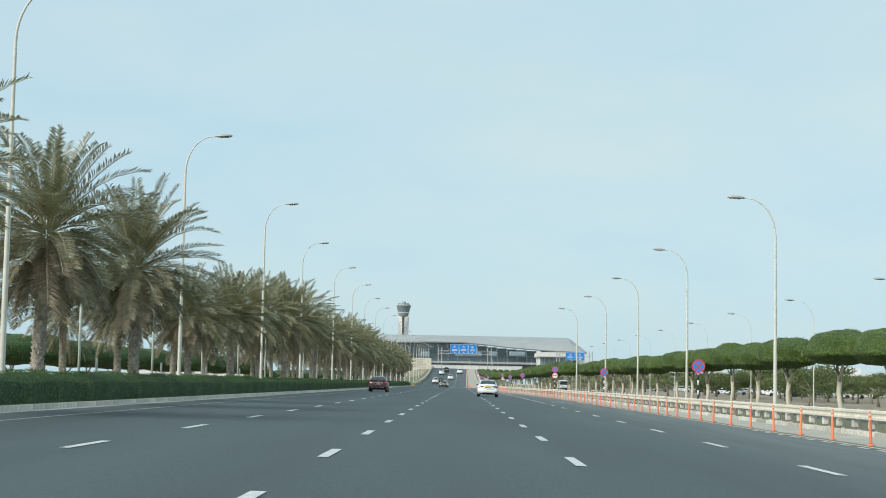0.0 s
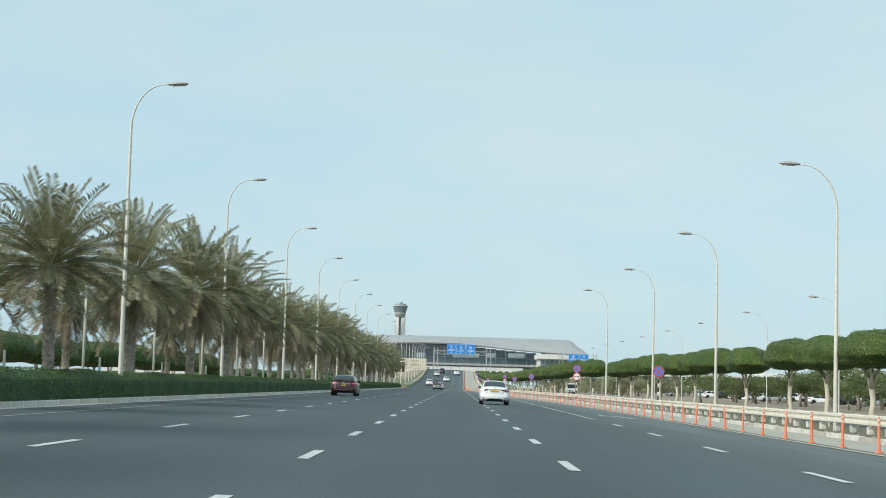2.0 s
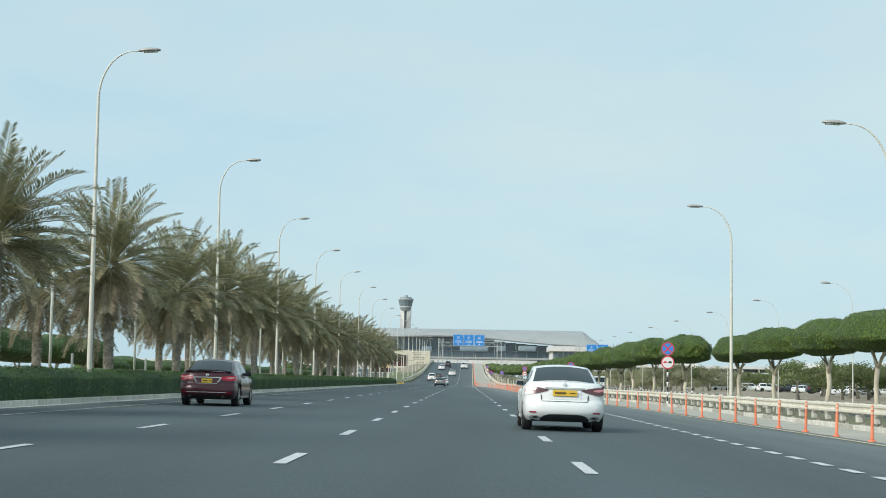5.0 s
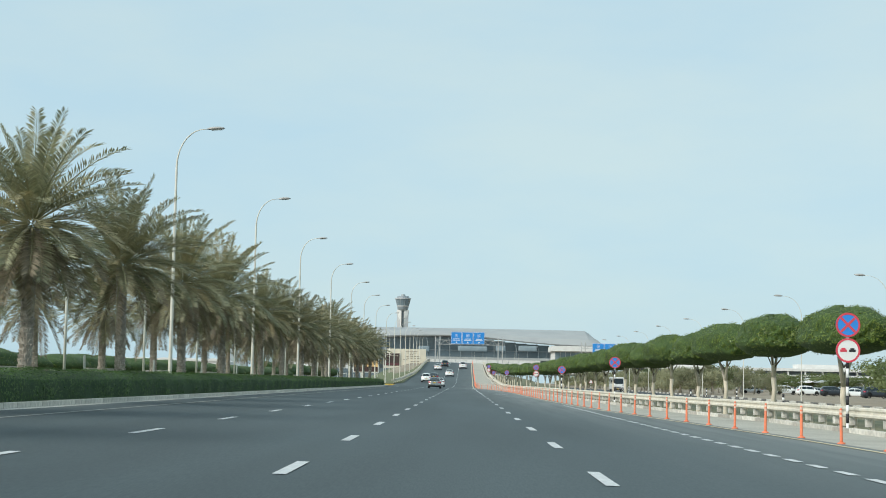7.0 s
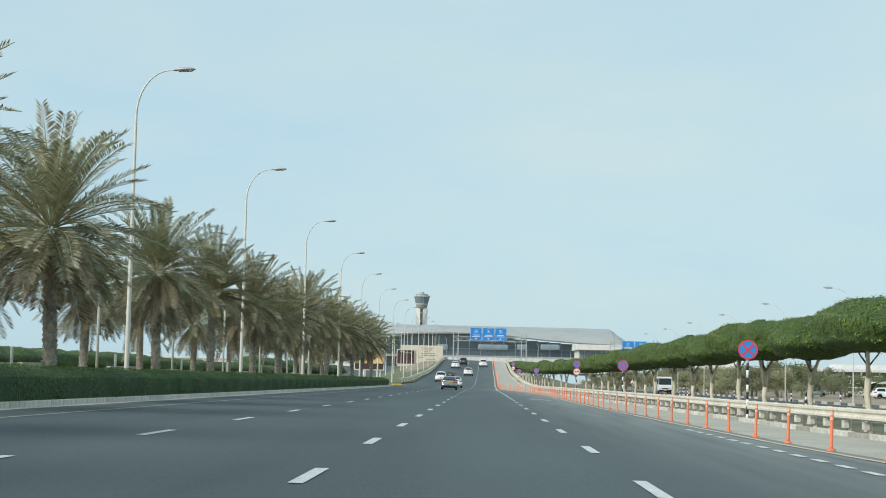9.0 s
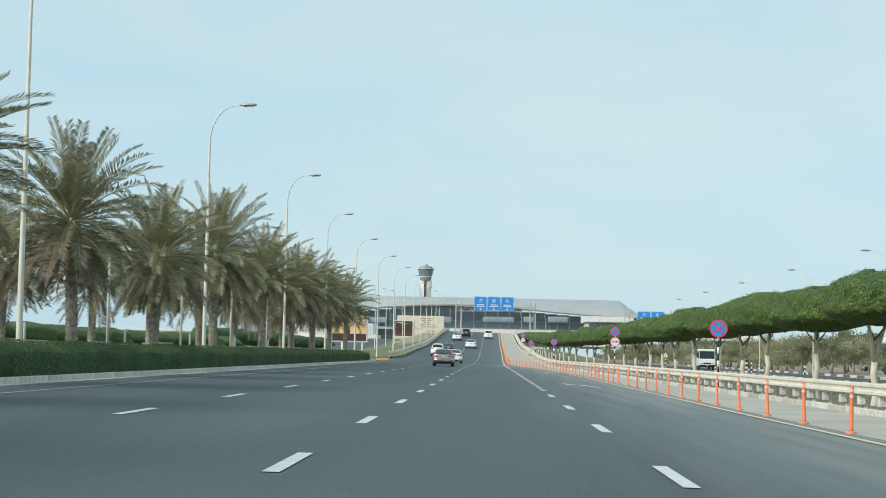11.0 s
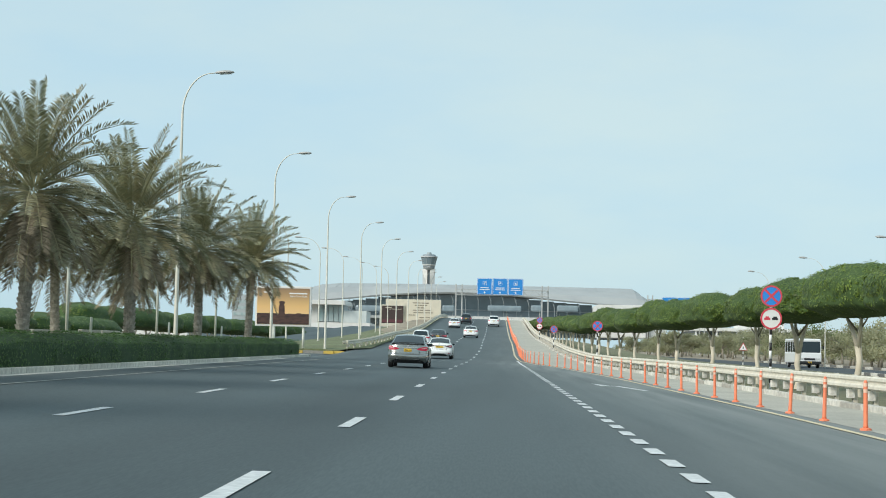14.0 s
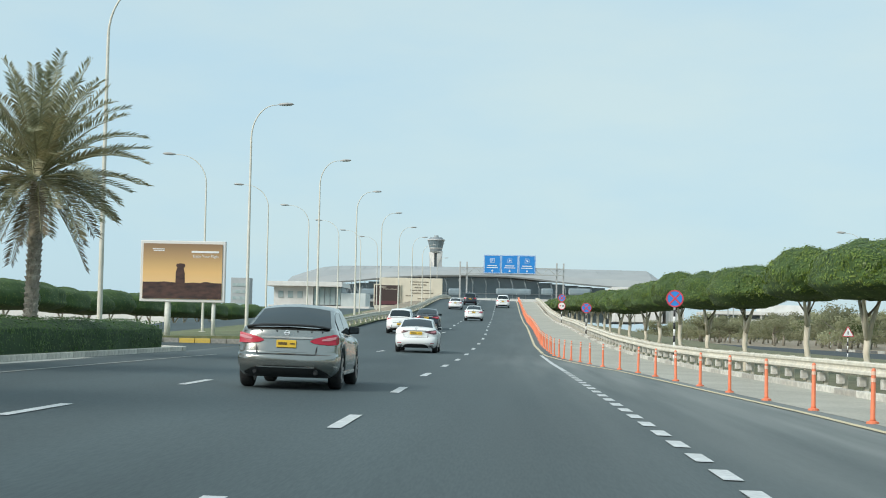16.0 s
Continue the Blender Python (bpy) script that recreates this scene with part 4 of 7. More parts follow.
# ---- round road signs on striped poles ----
M_BLUE = mat("sign_blue", (0.03, 0.26, 0.74), 0.45, col2=(0.035, 0.24, 0.68), scale=3)
M_RED = mat("sign_red", (0.70, 0.065, 0.10), 0.45, col2=(0.64, 0.07, 0.10), scale=3)
M_WHITE = mat("sign_white", (0.80, 0.80, 0.78), 0.5)
M_BLACK = mat("black_paint", (0.025, 0.025, 0.028), 0.5)
M_SIGNBACK = mat("sign_back", (0.35, 0.35, 0.35), 0.5, 0.5)


def disc(r, y0, y1, seg=36, r_in=0.0):
    b = bmesh.new()
    fr = [b.verts.new((r * math.cos(2 * math.pi * k / seg), y0, r * math.sin(2 * math.pi * k / seg))) for k in range(seg)]
    bk = [b.verts.new((vv.co.x, y1, vv.co.z)) for vv in fr]
    for k in range(seg):
        b.faces.new((fr[k], fr[(k + 1) % seg], bk[(k + 1) % seg], bk[k]))
    if r_in:
        inn = [b.verts.new((r_in * math.cos(2 * math.pi * k / seg), y0, r_in * math.sin(2 * math.pi * k / seg))) for k in range(seg)]
        ib = [b.verts.new((vv.co.x, y1, vv.co.z)) for vv in inn]
        for k in range(seg):
            b.faces.new((fr[k], inn[k], inn[(k + 1) % seg], fr[(k + 1) % seg]))
            b.faces.new((bk[k], bk[(k + 1) % seg], ib[(k + 1) % seg], ib[k]))
            b.faces.new((inn[k], ib[k], ib[(k + 1) % seg], inn[(k + 1) % seg]))
    else:
        b.faces.new(fr)
        b.faces.new(bk[::-1])
    bmesh.ops.recalc_face_normals(b, faces=b.faces)
    return b


def stripe_pole(ob, height):
    """Pole of black and white bands."""
    n = int(height / 0.28)
    for k in range(n + 1):
        z0_, z1_ = height * k / (n + 1), height * (k + 1) / (n + 1)
        part("pole_band", tube([(0, 0, z0_), (0, 0, z1_)], [0.045, 0.045], 10), M_BLACK if k % 2 else M_WHITE, ob, "", None, True)


def no_stopping(ob, z, r=0.36):
    plate = part("sign_plate", disc(r, -0.07, -0.06), M_BLUE, ob, "blue disc with red ring and cross", pose(0, 0, z))
    part("red_ring", disc(r, -0.076, -0.071, 36, r * 0.84), M_RED, plate)
    for a in (45, -45):
        part("red_bar", box(r * 1.62, 0.004, r * 0.20, (0, -0.0735 - (0.001 if a > 0 else 0), 0), 0, rot=Matrix.Rotation(radians(a), 3, "Y")), M_RED, plate)
    part("clamp", box(0.12, 0.07, 0.05, (0, -0.03, z), 0.008), M_SIGNBACK, ob)


def no_overtaking(ob, z, r=0.36):
    plate = part("sign_plate", disc(r, -0.07, -0.06), M_WHITE, ob, "white disc with red ring and two cars", pose(0, 0, z))
    part("red_ring", disc(r, -0.076, -0.071, 36, r * 0.84), M_RED, plate)
    for x, mm in ((-0.135, M_RED), (0.125, M_BLACK)):
        b = bmesh.new()
        box(0.20, 0.004, 0.07, (x, -0.0735, -0.01), 0, b)
        box(0.12, 0.004, 0.05, (x, -0.0745, 0.045), 0, b)
        part("car_symbol", b, mm, plate)
    part("clamp", box(0.12, 0.07, 0.05, (0, -0.03, z), 0.008), M_SIGNBACK, ob)


def sign_single(h=2.5):
    ob = new("road_sign")
    stripe_pole(ob, h)
    no_stopping(ob, h - 0.05)
    return tagged(ob, "round blue no-stopping sign on black and white pole", "road sign", "no-stopping signs")


def sign_double(h=3.2):
    ob = new("road_sign")
    stripe_pole(ob, h)
    no_stopping(ob, h - 0.05)
    no_overtaking(ob, h - 0.80)
    return tagged(ob, "no-stopping sign above white no-overtaking sign on striped pole", "road sign", "double signs")


s1 = sign_single(2.65)
for k, (x, y, zc) in enumerate(((14.72, 87.4, 2.26), (14.65, 142.9, 2.30), (11.5, 247.1, 2.45), (11.11, 294.9, 2.33), (9.0, 404.0, 2.62), (7.75, 450, 2.85))):
    m = pose(x, y, zc - 2.60)
    if k == 0:
        s1.matrix_basis = m
    else:
        copy_thing(s1, m)
s2 = sign_double()
for k, (x, y, zc) in enumerate(((13.32, 193.8, 2.97), (11.14, 347.8, 2.98), (7.5, 490, 4.35))):
    m = pose(x, y, zc - 3.15)
    if k == 0:
        s2.matrix_basis = m
    else:
        copy_thing(s2, m)


# small warning signs and bollards on the service road side
def warning_sign():
    ob = new("warning_sign")
    stripe_pole(ob, 1.6)
    b = bmesh.new()
    t = [b.verts.new(c) for c in ((-0.42, -0.06, 1.45), (0.42, -0.06, 1.45), (0, -0.06, 2.2))]
    t2 = [b.verts.new((vv.co.x, -0.045, vv.co.z)) for vv in t]
    b.faces.new(t)
    b.faces.new(t2[::-1])
    for k in range(3):
        b.faces.new((t[k], t2[k], t2[(k + 1) % 3], t[(k + 1) % 3]))
    bmesh.ops.recalc_face_normals(b, faces=b.faces)
    pl = part("sign_plate", b, M_RED, ob, "red-bordered white triangle")
    b = bmesh.new()
    b.faces.new([b.verts.new(c) for c in ((-0.34, -0.064, 1.495), (0.34, -0.064, 1.495), (0, -0.064, 2.105))])
    part("sign_face", b, M_WHITE, pl)
    part("symbol", box(0.07, 0.004, 0.22, (0, -0.068, 1.70)), M_BLACK, pl)
    return tagged(ob, "triangular warning sign on striped pole on lawn", "road sign", "warning signs")


w0 = warning_sign()
for k, (x, y) in enumerate(((26.2, 451), (44.5, 547))):
    if k == 0:
        w0.matrix_basis = pose(x, y, service_z(y))
    else:
        copy_thing(w0, pose(x, y, service_z(y)))


def bollard():
    ob = new("bollard")
    for k in range(5):
        part("band", tube([(0, 0, 0.22 * k), (0, 0, 0.22 * (k + 1))], [0.075, 0.075], 12), M_BLACK if k % 2 == 0 else M_WHITE, ob, "", None, True)
    return tagged(ob, "black and white banded bollard by service road", "bollard", "banded bollards")


b0 = bollard()
for k, (x, y) in enumerate(((33.2, 330), (33.1, 352), (22.6, 250), (22.6, 292), (33.6, 392), (35.4, 430))):
    if k == 0:
        b0.matrix_basis = pose(x, y, service_z(y))
    else:
        copy_thing(b0, pose(x, y, service_z(y)))


def striped_post():
    ob = new("striped_post")
    for k in range(7):
        part("band", tube([(0, 0, 0.19 * k), (0, 0, 0.19 * (k + 1))], [0.05, 0.05], 10), M_BLACK if k % 2 == 0 else M_WHITE, ob, "", None, True)
    return tagged(ob, "slim black and white striped post by service road", "post", "cluster of striped posts")


p0 = striped_post()
for k, (x, y) in enumerate(((24.85, 376.4), (25.1, 375.6), (25.3, 376.2), (25.6, 375.5))):
    if k == 0:
        p0.matrix_basis = pose(x, y, service_z(y))
    else:
        copy_thing(p0, pose(x, y, service_z(y)))


# thin white posts along the palms
def stake(h):
    ob = new("verge_post")
    part("shaft", tube([(0, 0, 0), (0, 0, h - 0.03), (0, 0, h)], [0.055, 0.05, 0.03], 8), M_WHITE_POST, ob, smooth=True)
    part("foot", box(0.2, 0.2, 0.06, (0, 0, 0.03), 0.01), M_WHITE_POST, ob)
    return ob


M_WHITE_POST = mat("pale_post_paint", (0.66, 0.66, 0.58), 0.5, col2=(0.52, 0.52, 0.46), scale=4)
tall = tagged(stake(4.3), "slim pale painted post among the palms", "post", "tall verge posts")
short = tagged(stake(1.55), "short pale painted post behind hedge", "post", "short verge posts")
for k in range(26):
    y = 383.5 - 14.3 * k - 8.0
    m = pose(-12.3, y, 0.3)
    m2 = pose(-13.0, y + 6.0, 0.3)
    if k == 0:
        tall.matrix_basis, short.matrix_basis = m, m2
    else:
        copy_thing(tall, m)
        copy_thing(short, m2)

# ---- overhead sign gantry on the crest ----
M_SIGNBLUE = mat("direction_sign_blue", (0.020, 0.23, 0.62), 0.45, col2=(0.025, 0.25, 0.66), scale=1.0)
M_GANTRY = mat("gantry_steel", (0.52, 0.52, 0.50), 0.5, 0.3, col2=(0.44, 0.44, 0.43), scale=2)


def beam_between(b, p, q, r):
    p, q = Vector(p), Vector(q)
    d = q - p
    rot = d.to_track_quat("Z", "Y").to_matrix()
    box(r, r, d.length, tuple((p + q) / 2), 0, b, rot)


def letter(ch, size, at, parent, material):
    cu = bpy.data.curves.new("letter", "FONT")
    cu.body, cu.size, cu.align_x, cu.extrude = ch, size, "CENTER", 0.01
    cu.materials.append(material)
    ob = new("letter", cu)
    ob.parent = parent
    ob.matrix_basis = pose(*at, 90, 0, 0)
    return ob


def direction_panel(ob, x0, x1, z0_, z1_, y, symbol):
    w, h, cx = x1 - x0, z1_ - z0_, (x0 + x1) / 2
    panel = part("sign_panel", box(w, 0.12, h, (cx, y, (z0_ + z1_) / 2), 0.03), M_SIGNBLUE, ob, "blue direction panel with white border")
    yf = y - 0.075
    for sx in (-1, 1):
        part("border", box(0.07, 0.02, h - 0.16, (cx + sx * (w / 2 - 0.12), yf, (z0_ + z1_) / 2)), M_WHITE, panel)
    for zz in (z0_ + 0.10, z1_ - 0.10):
        part("border", box(w - 0.17, 0.02, 0.07, (cx, yf - 0.002, zz)), M_WHITE, panel)
    sz = z1_ - 0.30 * h
    part("symbol_frame", box(0.95, 0.02, 0.95, (cx, yf, sz), 0.006), M_WHITE, panel)
    part("symbol_field", box(0.83, 0.02, 0.83, (cx, yf - 0.014, sz), 0.006), M_SIGNBLUE, panel)
    if symbol == "P":
        letter("P", 0.95, (cx, yf - 0.03, sz - 0.33), panel, M_WHITE)
    else:
        b = bmesh.new()
        s = 1 if symbol == "up" else -1
        box(0.62, 0.02, 0.12, (cx, yf - 0.03, sz), 0, b, None)
        box(0.16, 0.02, 0.40, (cx - 0.02 * s, yf - 0.032, sz + 0.05 * s), 0, b, Matrix.Rotation(radians(35 * s), 3, "Y"))
        bmesh.ops.rotate(b, cent=(cx, yf, sz), matrix=Matrix.Rotation(radians(-38 * s), 3, "Y"), verts=b.verts)
        part("aeroplane_symbol", b, M_WHITE, panel)
    for k, (ww, hh) in enumerate(((0.56, 0.19), (0.66, 0.17))):
        part("text_bar", box(w * ww, 0.02, hh, (cx, yf, z0_ + h * (0.42 - 0.11 * k))), M_WHITE, panel)
    b = bmesh.new()
    zz = z0_ + 0.14 * h
    box(0.13, 0.02, 0.36, (cx, yf, zz + 0.12), 0, b)
    tri = [b.verts.new((cx + dx, yf - 0.012, zz + dz)) for dx, dz in ((-0.32, 0.06), (0.32, 0.06), (0, -0.26))]
    b.faces.new(tri)
    part("down_arrow", b, M_WHITE, panel)


def gantry(x_posts, z_base, z_top, y, x_sign, z_sign, symbols, label):
    ob = thing("sign_gantry", label, "sign gantry")
    for x in x_posts:
        for dx in (-0.75, 0.75):
            part("post", box(0.34, 0.34, z_top - z_base + 1.5, (x + dx, y, (z_top + z_base) / 2), 0.05), M_GANTRY, ob)
    zb, zt = z_top - 1.9, z_top - 0.5
    b = bmesh.new()
    x0, x1 = x_posts[0] - 0.7, x_posts[-1] + 0.7
    for dy in (-0.5, 0.5):
        beam_between(b, (x0, y + dy, zb), (x1, y + dy, zb), 0.18)
        beam_between(b, (x0, y + dy, zt), (x1, y + dy, zt), 0.18)
        n = int((x1 - x0) / 1.6)
        for k in range(n):
            xa, xb = x0 + (x1 - x0) * k / n, x0 + (x1 - x0) * (k + 1) / n
            beam_between(b, (xa, y + dy, zb if k % 2 else zt), (xb, y + dy, zt if k % 2 else zb), 0.11)
    part("truss", b, M_GANTRY, ob)
    n = len(symbols)
    w = (x_sign[1] - x_sign[0]) / n
    for k, s in enumerate(symbols):
        direction_panel(ob, x_sign[0] + w * k + 0.05, x_sign[0] + w * (k + 1) - 0.05, z_sign[0], z_sign[1], y - 0.75, s)
    return ob


gantry((-6.8, 14.45), 6.6, 15.4, 690, (-2.4, 9.05), (13.65, 17.7), ("P", "up", "down"), "steel truss gantry with three blue direction panels")
gantry((50.0, 66.0), -1.0, 17.0, 790, (53.5, 62.9), (13.2, 17.2), ("P", "up"), "distant steel gantry with blue direction panels")

# ---- white parapet where the road ends on the crest ----
M_PARAPET = mat("parapet_paint", (0.72, 0.71, 0.68), 0.7, col2=(0.62, 0.61, 0.58), scale=1.5, mottle=0.1)
par = thing("parapet", "pale concrete parapet wall across the road's end", "parapet wall")
for k in range(11):
    part("panel", box(3.92, 0.35, 1.9, (-11 + 4.0 * k, 752, 8.25), 0.05), M_PARAPET, par)
part("coping", box(44.2, 0.5, 0.18, (9, 752, 9.29), 0.03), M_PARAPET, par)

# ---- terminal: wide curved roof over glass ----
M_ROOF = mat("terminal_roof_metal", (0.37, 0.38, 0.375), 0.65, 0.0, col2=(0.32, 0.33, 0.33), scale=0.05, mottle=0.1, mscale=0.02)
# dark grey of the steel braces, also shade put into recessed parts
M_SHADE_GREY = mat("steel_and_shade_grey", (0.19, 0.225, 0.245), 0.6)
M_TGLASS = mat("terminal_glass", (0.15, 0.205, 0.235), 0.2, col2=(0.21, 0.265, 0.295), scale=0.06, spec=0.7, mottle=0.15, mscale=0.03)
M_TFRAME = mat("terminal_frame", (0.30, 0.335, 0.345), 0.5)
M_TWHITE = mat("building_white", (0.70, 0.69, 0.66), 0.8, col2=(0.62, 0.61, 0.58), scale=0.4, mottle=0.12, mscale=0.05)
TY = 1300.0
T_TOP = [(-128, 34.6), (-120, 37.2), (-112, 39.6), (-100, 40.7), (-60, 41.2), (0, 41.3), (60, 41.2), (92, 41.0), (98, 37.5), (104, 30.5)]
T_LOW = [(-128, 26.6), (-110, 27.4), (-85, 29.8), (-69, 31.8), (-44, 33.5), (-20, 34.2), (5, 34.0), (20, 32.8), (34, 31.4), (45, 30.4), (57, 29.6), (69, 28.8), (104, 27.6)]
terminal = thing("terminal_building", "wide airport terminal with curved grey roof over glass", "terminal building")
xs = [-128 + 4 * k for k in range(59)]
v, f = [], []
for x in xs:
    lo, hi = curve_at(T_LOW, x), curve_at(T_TOP, x)
    prof = ((0, lo), (6, lo + (hi - lo) * 0.35), (22, lo + (hi - lo) * 0.66), (50, hi - 0.6), (85, hi), (150, hi - 2), (150, hi - 6), (0.5, lo - 0.9))
    v += [(x, TY + dy, z) for dy, z in prof]
n = 8
for i in range(len(xs) - 1):
    for k in range(n):
        f.append((i * n + k, i * n + (k + 1) % n, (i + 1) * n + (k + 1) % n, (i + 1) * n + k))
f += [tuple(range(n)), tuple(range((len(xs) - 1) * n, len(xs) * n))[::-1]]
roof = part("roof", from_lists("roof", v, f, M_ROOF, False), None, terminal, "pale grey curved metal roof")
for x in xs[1:-1:2]:
    lo, hi = curve_at(T_LOW, x), curve_at(T_TOP, x)
    b = bmesh.new()
    beam_between(b, (x, TY - 0.1, lo + 0.1), (x, TY + 22, lo + (hi - lo) * 0.66 + 0.05), 0.22)
    beam_between(b, (x, TY + 22, lo + (hi - lo) * 0.66 + 0.05), (x, TY + 50, hi - 0.62), 0.22)
    part("roof_rib", b, M_ROOF, roof)
wall_pts = [-112 + 8 * k for k in range(23)]
for a, c in zip(wall_pts, wall_pts[1:]):
    z1_ = min(curve_at(T_LOW, a), curve_at(T_LOW, c)) - 1.0
    part("glass_bay", box(c - a - 0.05, 0.4, z1_ - 7.0, ((a + c) / 2, TY + 14, (z1_ + 7.0) / 2)), M_TGLASS, terminal, "dark blue-grey glazing")
    part("column", tube([((a, TY + 3, 7.0)), ((a, TY + 3, z1_ - 4)), ((a - 1.6, TY + 2, z1_ + 0.6))], [0.22, 0.20, 0.16], 8), M_TFRAME, terminal, smooth=True)
    for zz in (12.5, 18.0, 23.5):
        part("transom", box(c - a, 0.3, 0.45, ((a + c) / 2, TY + 13.6, zz)), M_TFRAME, terminal)
for k in range(5):
    b = bmesh.new()
    xa, xb = -91.6 + 2.00 * k, -91.6 + 2.00 * (k + 1)
    beam_between(b, (xa, 1292, 26.1 if k % 2 else 20.5), (xb, 1292, 20.5 if k % 2 else 26.1), 0.55)
    part("brace", b, M_SHADE_GREY, terminal, "dark steel brace")
M_TDECK = mat("deck_concrete", (0.36, 0.38, 0.375), 0.8, col2=(0.30, 0.32, 0.32), scale=0.3)
M_BRIDGE = mat("bridge_glass", (0.195, 0.25, 0.28), 0.25, col2=(0.25, 0.305, 0.33), scale=0.2, spec=0.7)
for x, w, z, h in ((-75.4, 18.8, 22.8, 4.0), (-26.6, 8.1, 23.8, 4.2), (8.5, 21.2, 24.5, 3.9), (28.6, 7.4, 24.9, 4.2), (48.0, 13.5, 25.3, 4.1)):
    part("glazed_bridge", box(w, 3.0, h, (x, TY + 0.5, z), 1.2), M_BRIDGE, terminal, "pale rounded glazed bridge")
part("deck", box(190, 20, 1.6, (-18, TY + 2, 17.6), 0.1), M_TDECK, terminal, "grey elevated forecourt deck")
part("end_wall", box(18, 120, 22, (79, TY + 74, 18), 0.3), M_SHADE_GREY, terminal)

# annex with a deep white roof slab
annex = thing("annex_building", "low white annex with flat roof and glazing", "building")
AY = 1140.0
part("wall", box(24, 40, 14.2, (70, AY + 21, 13.8), 0.2), M_TWHITE, annex)
part("roof_slab", box(27, 48, 3.2, (70, AY + 20, 22.3), 0.2), M_TWHITE, annex, "thick white roof slab")
part("side_block", box(9, 30, 16, (88.5, AY + 20, 14.3), 0.2), M_TWHITE, annex)
for k in range(7):
    part("window", box(2.9, 0.4, 5.6, (60.2 + 3.25 * k, AY + 0.9, 17.4), 0.05), M_TGLASS, annex)

# low white building on the far left of the ramp
M_WHAZE = mat("translucent_cladding", (0.50, 0.55, 0.55), 0.5, col2=(0.60, 0.64, 0.63), scale=0.3)
M_WGLASS = mat("blinded_glass", (0.26, 0.36, 0.36), 0.3, col2=(0.40, 0.46, 0.46), scale=0.3, spec=0.6)
wing = thing("white_building", "low white pavilion with flat roof and green glazing", "building")
WY = 900.0
part("base", box(36, 26, 8.6, (-63, WY + 15, 4.3), 0.1), M_TWHITE, wing, "white base storey")
part("wall", box(14, 24, 6.8, (-72, WY + 14, 11.9), 0.1), M_TWHITE, wing)
part("roof_slab", box(27, 31, 1.7, (-68, WY + 14, 16.1), 0.15), M_TWHITE, wing, "overhanging white roof slab")
for k in range(5):
    part("window", box(1.75, 0.3, 6.2, (-64.0 + 1.95 * k, WY + 2.6, 12.0), 0.03), M_WGLASS, wing, "tall green-tinted pane")
    part("mullion", box(0.18, 0.4, 6.4, (-65.0 + 1.95 * k, WY + 2.4, 12.0), 0.02), M_TFRAME, wing)
part("glazing_core", box(9.8, 18, 6.4, (-60, WY + 12.2, 12.0), 0.05), M_TFRAME, wing)
part("side_block", box(8.8, 20, 4.6, (-50.8, WY + 12, 10.9), 0.1), M_WHAZE, wing, "pale translucent side block")
for k in range(3):
    part("window", box(1.8, 0.3, 2.4, (-76.5 + 3.4 * k, WY + 1.9, 12.4), 0.03), M_WGLASS, wing)
# white parapet of a ramp that curves down below the pavilion
ramp_wall = thing("ramp_parapet", "white curved parapet of a ramp below pavilion", "parapet")
curve_pts = [(-74, 868, 7.9), (-66, 864, 7.8), (-58, 862, 7.6), (-50, 860, 7.2), (-45, 861, 6.4), (-42, 865, 5.2), (-40.5, 872, 3.8)]
for p, q in zip(curve_pts, curve_pts[1:]):
    b = bmesh.new()
    va = [b.verts.new(c) for c in ((*p[:2], p[2] - 1.3), (*q[:2], q[2] - 1.3), q, p)]
    vb = [b.verts.new((vv.co.x, vv.co.y + 0.5, vv.co.z)) for vv in va]
    b.faces.new(va)
    b.faces.new(vb[::-1])
    for k in range(4):
        b.faces.new((va[k], vb[k], vb[(k + 1) % 4], va[(k + 1) % 4]))
    bmesh.ops.recalc_face_normals(b, faces=b.faces)
    part("panel", b, M_TWHITE, ramp_wall)
v = [(-90, 864, 6.4)] + [(p[0], p[1] + 0.6, p[2] - 1.35) for p in curve_pts] + [(-38.5, 860, 3.0), (-33, 745, 4.6), (-58, 745, 1.0), (-92, 760, 0.6)]
thing("ramp_surface", "dark asphalt ramp below the white pavilion", "road", kind="structure", data=from_lists("ramp_surface", v, [tuple(range(len(v)))], M_ASPHALT))
fence = thing("boundary_wall", "long pale boundary wall below the terminal", "wall")
for k in range(12):
    part("panel", box(7.8, 0.4, 4.4, (-176 + 8 * k, 890, 2.0), 0.05), M_TWHITE, fence)
shed = thing("far_shed", "long pale low shed beyond the trees", "building", pose(-130, 800, -0.3))
part("wall", box(70, 26, 7.6, (0, 13, 3.8), 0.1), M_TWHITE, shed)
for k in range(7):
    b = bmesh.new()
    va = [b.verts.new((-35 + 10 * k + x, -0.6, z)) for x, z in ((0, 7.6), (2.5, 8.5), (5, 8.8), (7.5, 8.5), (9.8, 7.6))]
    vb = [b.verts.new((vv.co.x, 27, vv.co.z)) for vv in va]
    b.faces.new(va[::-1])
    b.faces.new(vb)
    for i in range(4):
        b.faces.new((va[i], va[i + 1], vb[i + 1], vb[i]))
    b.faces.new((va[0], vb[0], vb[4], va[4]))
    bmesh.ops.recalc_face_normals(b, faces=b.faces)
    part("roof_bay", b, M_TWHITE, shed, "white curved roof bay")
